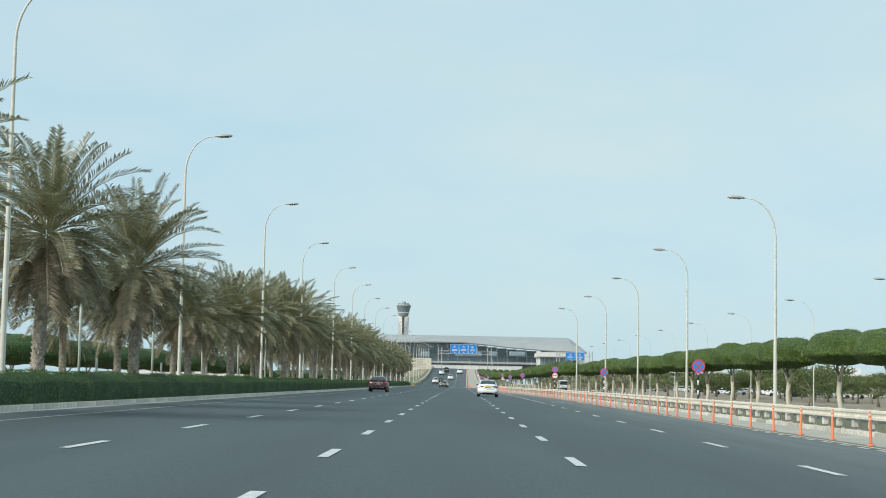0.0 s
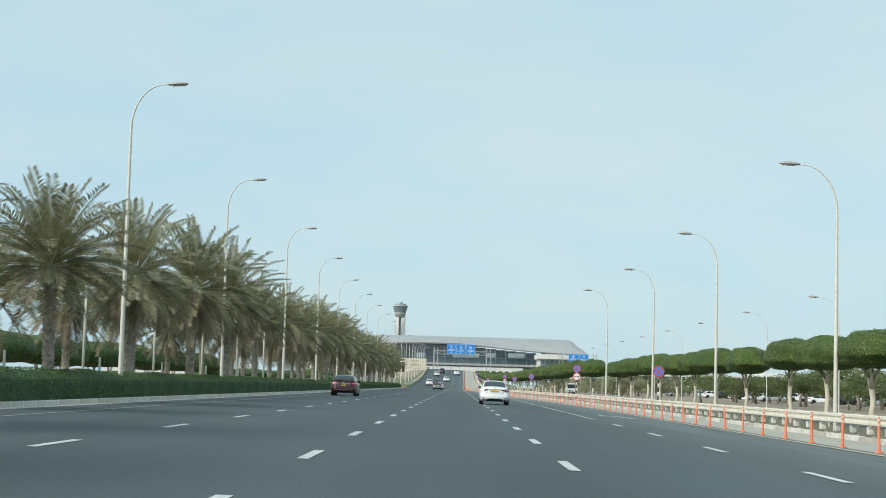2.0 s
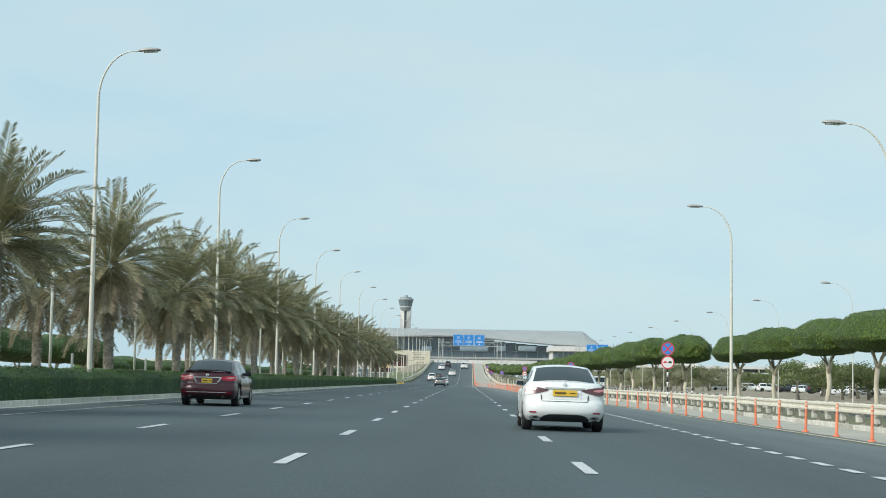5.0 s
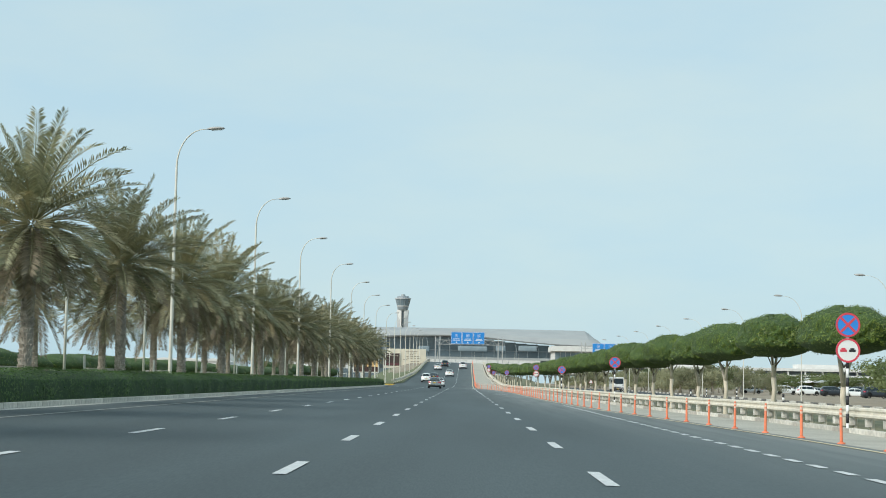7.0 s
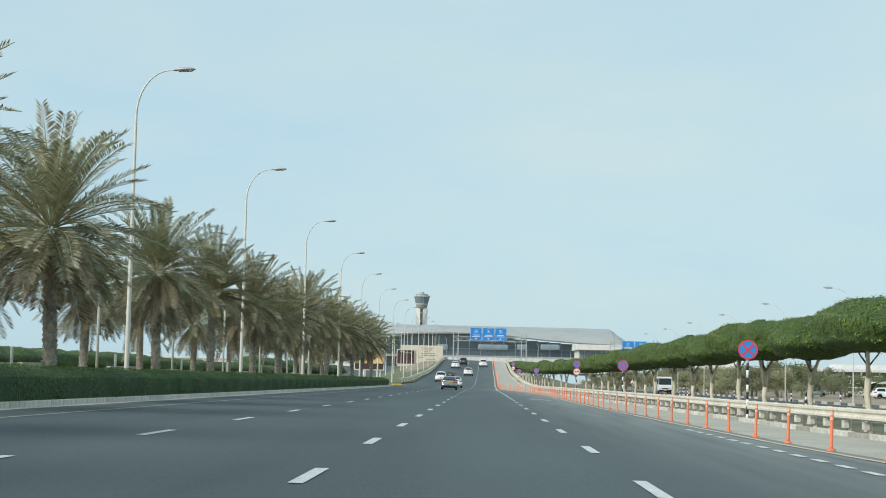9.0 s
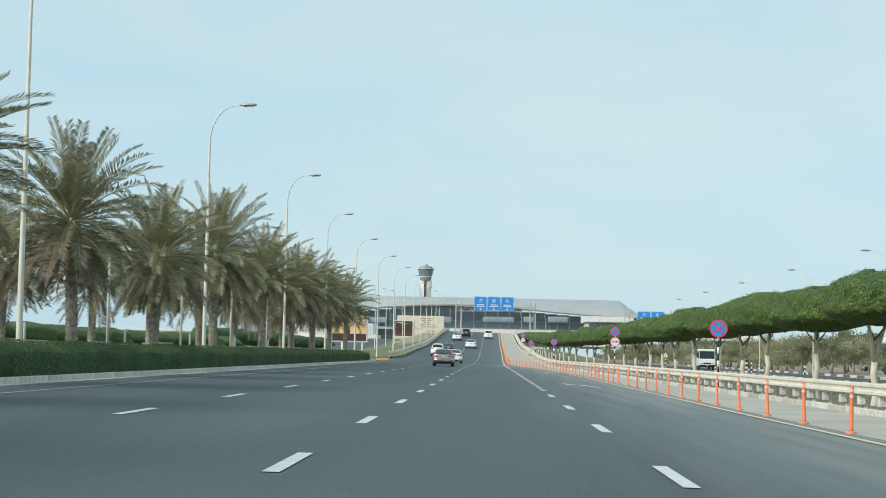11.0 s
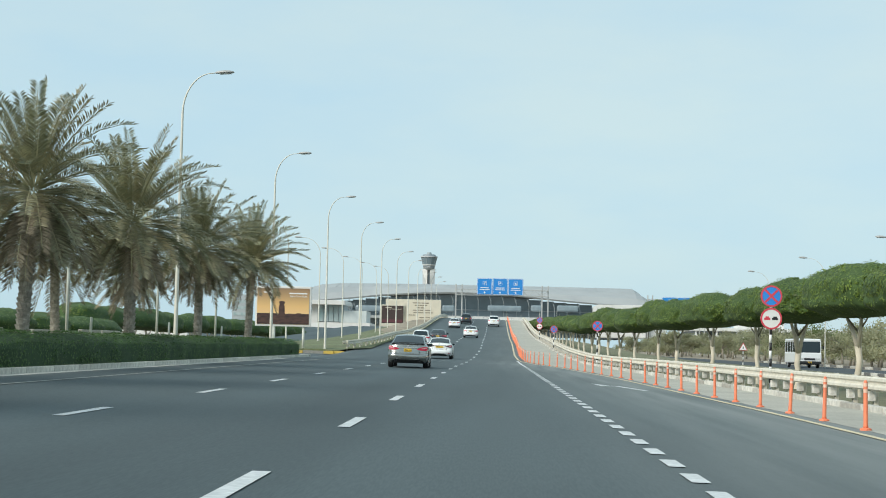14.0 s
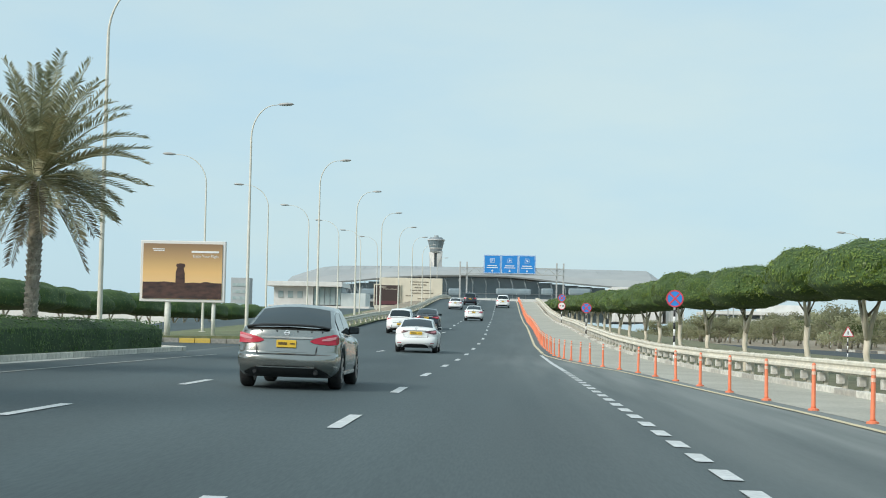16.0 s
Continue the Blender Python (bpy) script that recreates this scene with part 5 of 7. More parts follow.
# ---- control tower ----
tower = thing("control_tower", "white airport control tower with flared glazed cab", "control tower")
XT, YT = -46.5, 1500.0
M_FIN = mat("tower_grey_cladding", (0.50, 0.51, 0.51), 0.7, col2=(0.44, 0.45, 0.455), scale=0.3)
for sx in (-1, 1):
    for name_, mm, d, rows_ in (("fin", M_FIN, 0.0, ((-1, 1.0, 5.3), (20, 1.0, 4.6), (40, 1.0, 4.4), (54, 1.0, 4.6), (58.4, 1.0, 4.9))),
                                ("white_blade", M_TWHITE, -0.35, ((44, 1.0, 1.7), (50, 1.0, 2.6), (55, 1.0, 4.2), (58.4, 1.0, 5.0)))):
        b = bmesh.new()
        v_ = []
        for z, wi, wo in rows_:
            v_.append([b.verts.new((XT + sx * a, YT + q, z)) for a, q in ((wi, -2.6 + d), (wo, -1.6 + d), (wo, 1.6), (wi, 2.6))])
        for p, q in zip(v_, v_[1:]):
            for k in range(4):
                b.faces.new((p[k], p[(k + 1) % 4], q[(k + 1) % 4], q[k]))
        b.faces.new(v_[0])
        b.faces.new(v_[-1])
        bmesh.ops.recalc_face_normals(b, faces=b.faces)
        part(name_, b, mm, tower, "tall grey clad fin" if name_ == "fin" else "white flaring blade")
# shade of the slot between the fins, put into the shaft's colour
part("core", box(1.7, 4, 60, (XT, YT + 0.4, 29), 0.1), M_SHADE_GREY, tower, "shaft painted dark as the shaded gap")


def drum(z0_, r0, z1_, r1, name, material, label=""):
    part(name, tube([(XT, YT, z0_), (XT, YT, z1_)], [r0, r1], 20), material, tower, label)


M_CAB = mat("cab_louvres", (0.23, 0.26, 0.28), 0.4, col2=(0.22, 0.25, 0.27), scale=0.5)
drum(57.8, 3.4, 59.2, 4.4, "collar", M_TFRAME)
drum(59.2, 4.3, 61.2, 4.7, "cab_base", M_CAB, "grey flared louvred base")
drum(61.2, 4.9, 61.8, 5.0, "gallery", M_TWHITE)
drum(61.8, 4.7, 67.4, 6.1, "cab_glass", M_TGLASS, "dark flared cab glazing")
drum(67.4, 6.6, 68.2, 6.5, "cab_roof", M_FIN)
drum(68.2, 5.4, 69.6, 4.6, "roof_dome", M_CAB)
drum(69.6, 2.0, 71.2, 1.6, "roof_plant", M_TFRAME)
for k in range(10):
    a = 2 * math.pi * k / 10
    b = bmesh.new()
    beam_between(b, (XT + 4.75 * math.cos(a), YT + 4.75 * math.sin(a), 61.8), (XT + 6.15 * math.cos(a), YT + 6.15 * math.sin(a), 67.4), 0.22)
    part("mullion", b, M_TFRAME, tower)

tower.matrix_basis = Matrix.Translation((-80.6 + 46.5 * 1.66, 2300 - 1500 * 1.66, 1.1 - 1.1 * 1.64)) @ Matrix.Diagonal((1.66, 1.66, 1.64, 1))

# ---- billboard ----
M_BB_FRAME = mat("billboard_frame", (0.70, 0.68, 0.64), 0.5)


def vertical_ramp(name, stops, z0_, z1_):
    m = bpy.data.materials.new(name)
    m.use_nodes = True
    n_, l_ = m.node_tree.nodes, m.node_tree.links
    tc = n_.new("ShaderNodeTexCoord")
    sp = n_.new("ShaderNodeSeparateXYZ")
    mr = n_.new("ShaderNodeMapRange")
    cr = n_.new("ShaderNodeValToRGB")
    mr.inputs["From Min"].default_value, mr.inputs["From Max"].default_value = z0_, z1_
    l_.new(tc.outputs["Object"], sp.inputs["Vector"])
    l_.new(sp.outputs["Z"], mr.inputs["Value"])
    l_.new(mr.outputs["Result"], cr.inputs["Fac"])
    els = cr.color_ramp.elements
    els[0].position, els[0].color = stops[0][0], (*stops[0][1], 1)
    els[1].position, els[1].color = stops[-1][0], (*stops[-1][1], 1)
    for p, c in stops[1:-1]:
        e_ = els.new(p)
        e_.color = (*c, 1)
    l_.new(cr.outputs["Color"], n_["Principled BSDF"].inputs["Base Color"])
    n_["Principled BSDF"].inputs["Roughness"].default_value = 0.5
    return m


M_POSTER = vertical_ramp("poster_sunset", [(0.0, (0.80, 0.52, 0.24)), (0.30, (0.76, 0.47, 0.19)), (0.65, (0.50, 0.31, 0.14)), (1.0, (0.27, 0.17, 0.095))], 0.9, 2.95)
M_PDARK = mat("poster_dunes", (0.035, 0.020, 0.018), 0.5, col2=(0.095, 0.045, 0.034), scale=2.2, stretch=(1, 1, 2.5))
BX, BY, BZ = -14.45, 418.0, 2.25
bill = thing("billboard", "framed billboard poster of a ruined tower at sunset", "billboard", pose(BX, BY, BZ))
part("frame", box(4.35, 0.35, 3.12, (0, 0.1, 1.56), 0.04), M_BB_FRAME, bill, "pale metal frame")
part("poster", box(4.05, 0.04, 2.80, (0, -0.10, 1.56)), M_POSTER, bill, "orange sunset poster")
b = bmesh.new()
sil = [(-2.02, 0.17), (2.02, 0.17), (2.02, 0.98), (1.5, 0.99), (1.32, 1.04), (1.1, 1.03), (0.95, 0.98), (0.5, 1.0), (0.2, 0.97), (-0.6, 1.0), (-0.9, 1.03), (-1.2, 1.01), (-2.02, 1.0)]
b.faces.new([b.verts.new((x, -0.126, z)) for x, z in sil])
part("dune_silhouette", b, M_PDARK, bill, "dark rocky ground silhouette")
b = bmesh.new()
sil = [(-0.34, 0.95), (0.14, 0.95), (0.12, 1.50), (0.06, 1.72), (0.14, 1.80), (0.13, 1.92), (-0.06, 1.97), (-0.30, 1.94), (-0.33, 1.84), (-0.26, 1.74), (-0.34, 1.5)]
b.faces.new([b.verts.new((x, -0.129, z)) for x, z in sil])
part("tower_silhouette", b, M_PDARK, bill, "dark tower silhouette")
letter("Enjoy Your Flight", 0.19, (1.18, -0.126, 2.28), bill, M_WHITE)
for w, x, z in ((1.40, 1.15, 2.56), (0.62, -1.25, 2.68), (0.55, -1.22, 2.60)):
    part("text_bar", box(w, 0.02, 0.10 if x > 0 else 0.045, (x, -0.125, z)), M_WHITE, bill)
for x, r in ((-0.75, 0.16), (1.6, 0.10)):
    part("leg", tube([(x, 0.12, -1.95), (x, 0.12, 0.1)], [r, r], 14), M_WHITE_POST, bill, smooth=True)
    part("foot", box(0.5, 0.5, 0.12, (x, 0.12, -1.90), 0.02), M_KERB, bill)

# ---- cream sign wall by the ramp ----
M_CREAM = mat("cream_stone", (0.66, 0.60, 0.48), 0.8, col2=(0.58, 0.53, 0.43), scale=1.2, mottle=0.1)
wallsign = thing("sign_wall", "cream stone sign wall with dark lettering panel", "sign wall", pose(-0.84, 640, -0.52) @ Matrix.Diagonal((1.457, 1.457, 1.457, 1)))
part("slab", box(8.2, 0.6, 5.9, (-10.05, 0, 4.75), 0.05), M_CREAM, wallsign, "cream stone slab")
part("dark_panel", box(3.2, 0.3, 2.6, (-13.1, -0.5, 5.4), 0.03), mat("sign_panel_brown", (0.055, 0.035, 0.03), 0.5), wallsign, "dark brown panel")
part("panel_base", box(3.3, 0.5, 3.6, (-13.1, -0.4, 2.3), 0.03), M_CREAM, wallsign)
M_INK = mat("sign_ink", (0.22, 0.19, 0.145), 0.6)
for k, (x, w) in enumerate(((-8.9, 2.6), (-8.9, 2.0), (-9.0, 1.2), (-8.7, 2.9), (-8.5, 3.1), (-10.2, 1.1), (-8.2, 2.0))):
    words = (0.34, 0.22, 0.40) if k % 2 else (0.5, 0.46)
    xa = x - w / 2
    for q in words:
        part("text_bar", box(w * q - 0.09, 0.03, 0.12, (xa + w * q / 2, -0.32, 7.2 - 0.36 * k), 0.01), M_INK, wallsign)
        xa += w * q
part("panel_frame", box(3.5, 0.16, 2.9, (-13.1, -0.46, 5.4), 0.02), M_CREAM, wallsign, "pale frame round the panel")
part("panel_bar", box(0.9, 0.03, 0.10, (-13.7, -0.67, 6.45)), M_CREAM, wallsign)
part("panel_bar", box(1.8, 0.03, 0.06, (-12.7, -0.67, 6.2)), M_CREAM, wallsign)
part("panel_band", box(3.0, 0.03, 0.45, (-13.1, -0.67, 4.45)), mat("sign_panel_red", (0.12, 0.04, 0.045), 0.5), wallsign)
for x in (-14.4, -11.9):
    part("prop", box(0.25, 0.4, 3.4, (x, -0.2, 2.4), 0.02), M_CREAM, wallsign)

# ---- a grey block far to the left ----
far_block = thing("office_block", "plain grey office block in the far haze", "building", pose(-180, 1450, 0))
part("wall", box(13, 13, 34, (0, 0, 17), 0.2), mat("hazy_concrete", (0.40, 0.43, 0.44), 0.8, col2=(0.35, 0.38, 0.39), scale=0.2), far_block)
for r in range(6):
    part("window_band", box(11, 0.3, 2.2, (0, -6.6, 6 + 4.6 * r)), M_WGLASS, far_block)


# ---- shade canopies over the car park ----
def canopy():
    ob = new("car_park_canopy")
    v_, f_ = [], []
    for k in range(7):
        t = k / 6
        z = 2.7 + 0.9 * math.sin(math.pi * t * 0.8 + 0.3)
        v_ += [(-3 + 6 * t, -17, z), (-3 + 6 * t, 17, z), (-3 + 6 * t, -17, z - 0.12), (-3 + 6 * t, 17, z - 0.12)]
    for k in range(6):
        a = 4 * k
        f_ += [(a, a + 4, a + 5, a + 1), (a + 2, a + 3, a + 7, a + 6), (a, a + 2, a + 6, a + 4), (a + 1, a + 5, a + 7, a + 3)]
    part("cover", from_lists("cover", v_, f_, M_TWHITE, True), None, ob, "white curved canopy cover")
    for k in range(5):
        part("post", tube([(2.6, -16 + 8 * k, 0), (2.6, -16 + 8 * k, 2.75)], [0.09, 0.08], 8), M_POLE, ob, smooth=True)
    return tagged(ob, "white curved shade canopy over parking bays", "canopy", "car park canopies")


c0 = canopy()
crng = random.Random(21)
k = 0
for x in (92, 122, 160):
    for y in range(170, 760, 45):
        m = pose(x + crng.uniform(-2, 2), y + crng.uniform(-5, 5), -0.5) @ Matrix.Diagonal((1, 1, 1.0 if x < 100 else 1.4 if x < 150 else 1.8, 1))
        if k == 0:
            c0.matrix_basis = m
        else:
            copy_thing(c0, m)
        k += 1
hall = thing("parking_building", "long white multi-storey car park with flat roof", "building", pose(190, 1050, -0.5))
for z, t in ((4.6, 0.9), (8.3, 0.9), (11.6, 1.6)):
    part("deck", box(190, 60, t, (0, 30, z), 0.1), M_TWHITE, hall, "white concrete deck")
# solid dark box in place of the shade between the open decks
part("core", box(186, 50, 11.0, (0, 31, 5.5), 0.1), M_SHADE_GREY, hall, "dark box painted as the shaded storeys")
for k in range(20):
    part("column", box(0.9, 0.9, 11.2, (-93 + 9.7 * k, 1.2, 5.6), 0.05), M_TWHITE, hall)
for x, w, h in ((-60, 22, 3.4), (18, 30, 2.6), (70, 14, 3.8)):
    part("roof_block", box(w, 14, h, (x, 24, 12.3 + h / 2), 0.1), M_TWHITE, hall, "white roof block")

# ---- vehicles ----
M_TYRE = mat("tyre_rubber", (0.018, 0.018, 0.019), 0.85, col2=(0.03, 0.03, 0.03), scale=20)
M_RIM = mat("alloy_rim", (0.42, 0.42, 0.43), 0.3, 0.85)
M_CARGLASS = mat("tinted_car_glass", (0.016, 0.026, 0.031), 0.04, spec=0.5)
M_TAIL = mat("tail_lamp_red", (0.46, 0.010, 0.035), 0.2, coat=0.2)
M_TAILW = mat("tail_lamp_clear", (0.62, 0.24, 0.27), 0.12, coat=0.6)
M_TAILDK = mat("tail_lamp_smoked", (0.11, 0.045, 0.048), 0.15, coat=0.4)
M_CHROME = mat("chrome", (0.82, 0.82, 0.81), 0.22, 0.6)
M_TRIM = mat("black_plastic", (0.020, 0.021, 0.022), 0.5)
M_PLATE = mat("yellow_plate", (0.78, 0.50, 0.05), 0.5)
M_INKC = mat("plate_ink", (0.14, 0.09, 0.02), 0.6)


def paint(name, col, metal=0.0, rough=0.35):
    return mat(name, col, rough, metal, coat=0.3 if metal > 0.5 else 0.5, mottle=0.05, mscale=3.0)


P_GREY = paint("gunmetal_paint", (0.37, 0.365, 0.34), 0.92, 0.2)
P_MAROON = paint("maroon_paint", (0.060, 0.006, 0.012), 0.2, 0.3)
P_WHITE = paint("white_paint", (0.80, 0.81, 0.80), 0.0, 0.35)
P_DARK = paint("dark_blue_paint", (0.030, 0.036, 0.045), 0.3, 0.3)
P_SILVER = paint("silver_paint", (0.46, 0.47, 0.47), 0.6, 0.35)

SEDAN = dict(L=4.87, W=0.915, H=1.47, axles=(1.02, 3.80), r=0.335, clear=0.23,
             top=[(0, 1.06), (0.35, 1.085), (0.8, 1.03), (1.5, 0.985), (2.6, 0.955), (3.5, 0.935), (4.2, 0.86), (4.87, 0.70)],
             rear=[(0, 0.19), (0.10, 0.07), (0.24, 0.0), (0.40, 0.012), (0.50, 0.045), (0.56, 0.095), (0.66, 0.105), (0.80, 0.135), (0.93, 0.165), (1.0, 0.20)],
             glass=[(0.62, 1.075, 0.76), (1.05, 1.27, 0.69), (1.45, 1.41, 0.635), (1.95, 1.462, 0.62), (2.5, 1.465, 0.62), (2.95, 1.425, 0.63), (3.3, 1.26, 0.69), (3.75, 0.97, 0.76)],
             lamp=[(0.42, 0.895, 0.905), (0.56, 0.845, 0.935), (0.70, 0.82, 0.955), (0.86, 0.815, 0.965)], lamp_side=0.34, plate_z=0.855, side_y=(1.12, 3.28))
SPORT = dict(SEDAN, W=0.90,
             top=[(0, 1.045), (0.35, 1.07), (0.8, 1.03), (1.5, 0.985), (2.6, 0.955), (3.5, 0.935), (4.2, 0.86), (4.87, 0.70)],
             rear=[(0, 0.20), (0.06, 0.10), (0.13, 0.055), (0.16, 0.045), (0.20, 0.012), (0.30, 0.0), (0.40, 0.006), (0.44, 0.022), (0.465, 0.075), (0.49, 0.098), (0.56, 0.108),
                   (0.70, 0.135), (0.80, 0.150), (0.86, 0.158), (0.95, 0.175), (1.0, 0.21)],
             glass=[(0.66, 1.06, 0.775), (1.08, 1.25, 0.70), (1.48, 1.40, 0.64), (1.95, 1.458, 0.62), (2.5, 1.463, 0.62), (2.95, 1.425, 0.63), (3.3, 1.26, 0.69), (3.75, 0.97, 0.76)],
             lamp=[(0.40, 0.832, 0.842), (0.47, 0.80, 0.880), (0.60, 0.785, 0.918), (0.72, 0.78, 0.945), (0.835, 0.785, 0.965)], lamp_side=0.30, plate_z=0.785)
LOWSEDAN = dict(SEDAN, L=4.85, W=0.92, H=1.455,
                lamp=[(0.36, 0.90, 0.915), (0.50, 0.855, 0.945), (0.64, 0.82, 0.97), (0.76, 0.80, 0.985), (0.865, 0.815, 0.985)], lamp_side=0.20, plate_z=0.845, smoked=True, plate=(0.54, 0.125), tips=True)
MAROON = dict(SEDAN, lamp=[(0.34, 0.872, 0.885), (0.46, 0.835, 0.925), (0.60, 0.81, 0.945), (0.74, 0.80, 0.955), (0.86, 0.81, 0.96)], plate_z=0.79, lip=True, strip=True)
HATCH = dict(L=4.25, W=0.90, H=1.60, axles=(0.78, 3.35), r=0.335, clear=0.24,
             top=[(0, 1.02), (0.4, 1.06), (1.2, 1.05), (2.3, 1.02), (3.1, 1.0), (3.7, 0.92), (4.25, 0.74)],
             rear=[(0, 0.15), (0.15, 0.04), (0.32, 0.0), (0.48, 0.02), (0.62, 0.06), (0.8, 0.08), (1.0, 0.14)],
             glass=[(0.16, 1.04, 0.74), (0.38, 1.30, 0.68), (0.62, 1.50, 0.62), (1.1, 1.575, 0.61), (2.0, 1.59, 0.61), (2.5, 1.53, 0.615), (2.85, 1.32, 0.66), (3.3, 1.03, 0.74)],
             lamp=[(0.50, 0.93, 1.00), (0.62, 0.88, 1.03), (0.74, 0.87, 1.06), (0.84, 0.88, 1.07)], lamp_side=0.30, plate_z=0.62, side_y=(0.55, 2.9))
SUV = dict(HATCH, L=4.8, W=0.96, H=1.78, axles=(0.95, 3.75), r=0.38, clear=0.28,
           top=[(0, 1.14), (0.4, 1.18), (1.5, 1.15), (2.6, 1.12), (3.5, 1.10), (4.2, 1.02), (4.8, 0.84)],
           glass=[(0.18, 1.16, 0.80), (0.36, 1.45, 0.74), (0.55, 1.68, 0.69), (1.1, 1.755, 0.68), (2.3, 1.77, 0.68), (2.85, 1.70, 0.68), (3.2, 1.46, 0.72), (3.65, 1.13, 0.80)],
           lamp=[(0.62, 0.92, 1.12), (0.70, 0.92, 1.15), (0.80, 0.92, 1.15), (0.90, 0.92, 1.12)], plate_z=0.95, side_y=(0.6, 3.2))


def grid_faces(rows, cols):
    return [(r * cols + c, r * cols + c + 1, (r + 1) * cols + c + 1, (r + 1) * cols + c) for r in range(rows - 1) for c in range(cols - 1)]


def wheel_meshes(r):
    w = 0.22
    prof = [(r * 0.66, -w * 0.5), (r * 0.86, -w * 0.52), (r * 0.97, -w * 0.42), (r, -w * 0.25), (r, w * 0.25), (r * 0.97, w * 0.42), (r * 0.86, w * 0.52), (r * 0.66, w * 0.5)]
    seg = 28
    v_, f_ = [], []
    for k in range(seg):
        a = 2 * math.pi * k / seg
        v_ += [(x, rr * math.cos(a), rr * math.sin(a)) for rr, x in prof]
    n = len(prof)
    for k in range(seg):
        for i in range(n - 1):
            a, b_ = k * n + i, ((k + 1) % seg) * n + i
            f_.append((a, a + 1, b_ + 1, b_))
    tyre = from_lists("tyre", v_, f_, M_TYRE, True)
    b = bmesh.new()
    # rim barrel and five split spokes on both faces
    ring = []
    for x, rr in ((-w * 0.44, r * 0.68), (-w * 0.30, r * 0.64), (w * 0.30, r * 0.64), (w * 0.44, r * 0.68)):
        ring.append([b.verts.new((x, rr * math.cos(2 * math.pi * k / seg), rr * math.sin(2 * math.pi * k / seg))) for k in range(seg)])
    for p, q in zip(ring, ring[1:]):
        for k in range(seg):
            b.faces.new((p[k], p[(k + 1) % seg], q[(k + 1) % seg], q[k]))
    for sx in (-1, 1):
        for k in range(10):
            a = 2 * math.pi * (k // 2) / 5 + (0.16 if k % 2 else -0.16)
            beam_between(b, (sx * w * 0.40, 0.05 * math.cos(a), 0.05 * math.sin(a)), (sx * w * 0.44, r * 0.66 * math.cos(a), r * 0.66 * math.sin(a)), 0.035)
        box(0.03, 0.11, 0.11, (sx * w * 0.42, 0, 0), 0.01, b)
    rim = to_mesh("rim", b, M_RIM)
    b = tube([(-0.02, 0, 0), (0.02, 0, 0)], [r * 0.63, r * 0.63], 20)
    brake = to_mesh("brake_disc", b, M_TRIM)
    return tyre, rim, brake


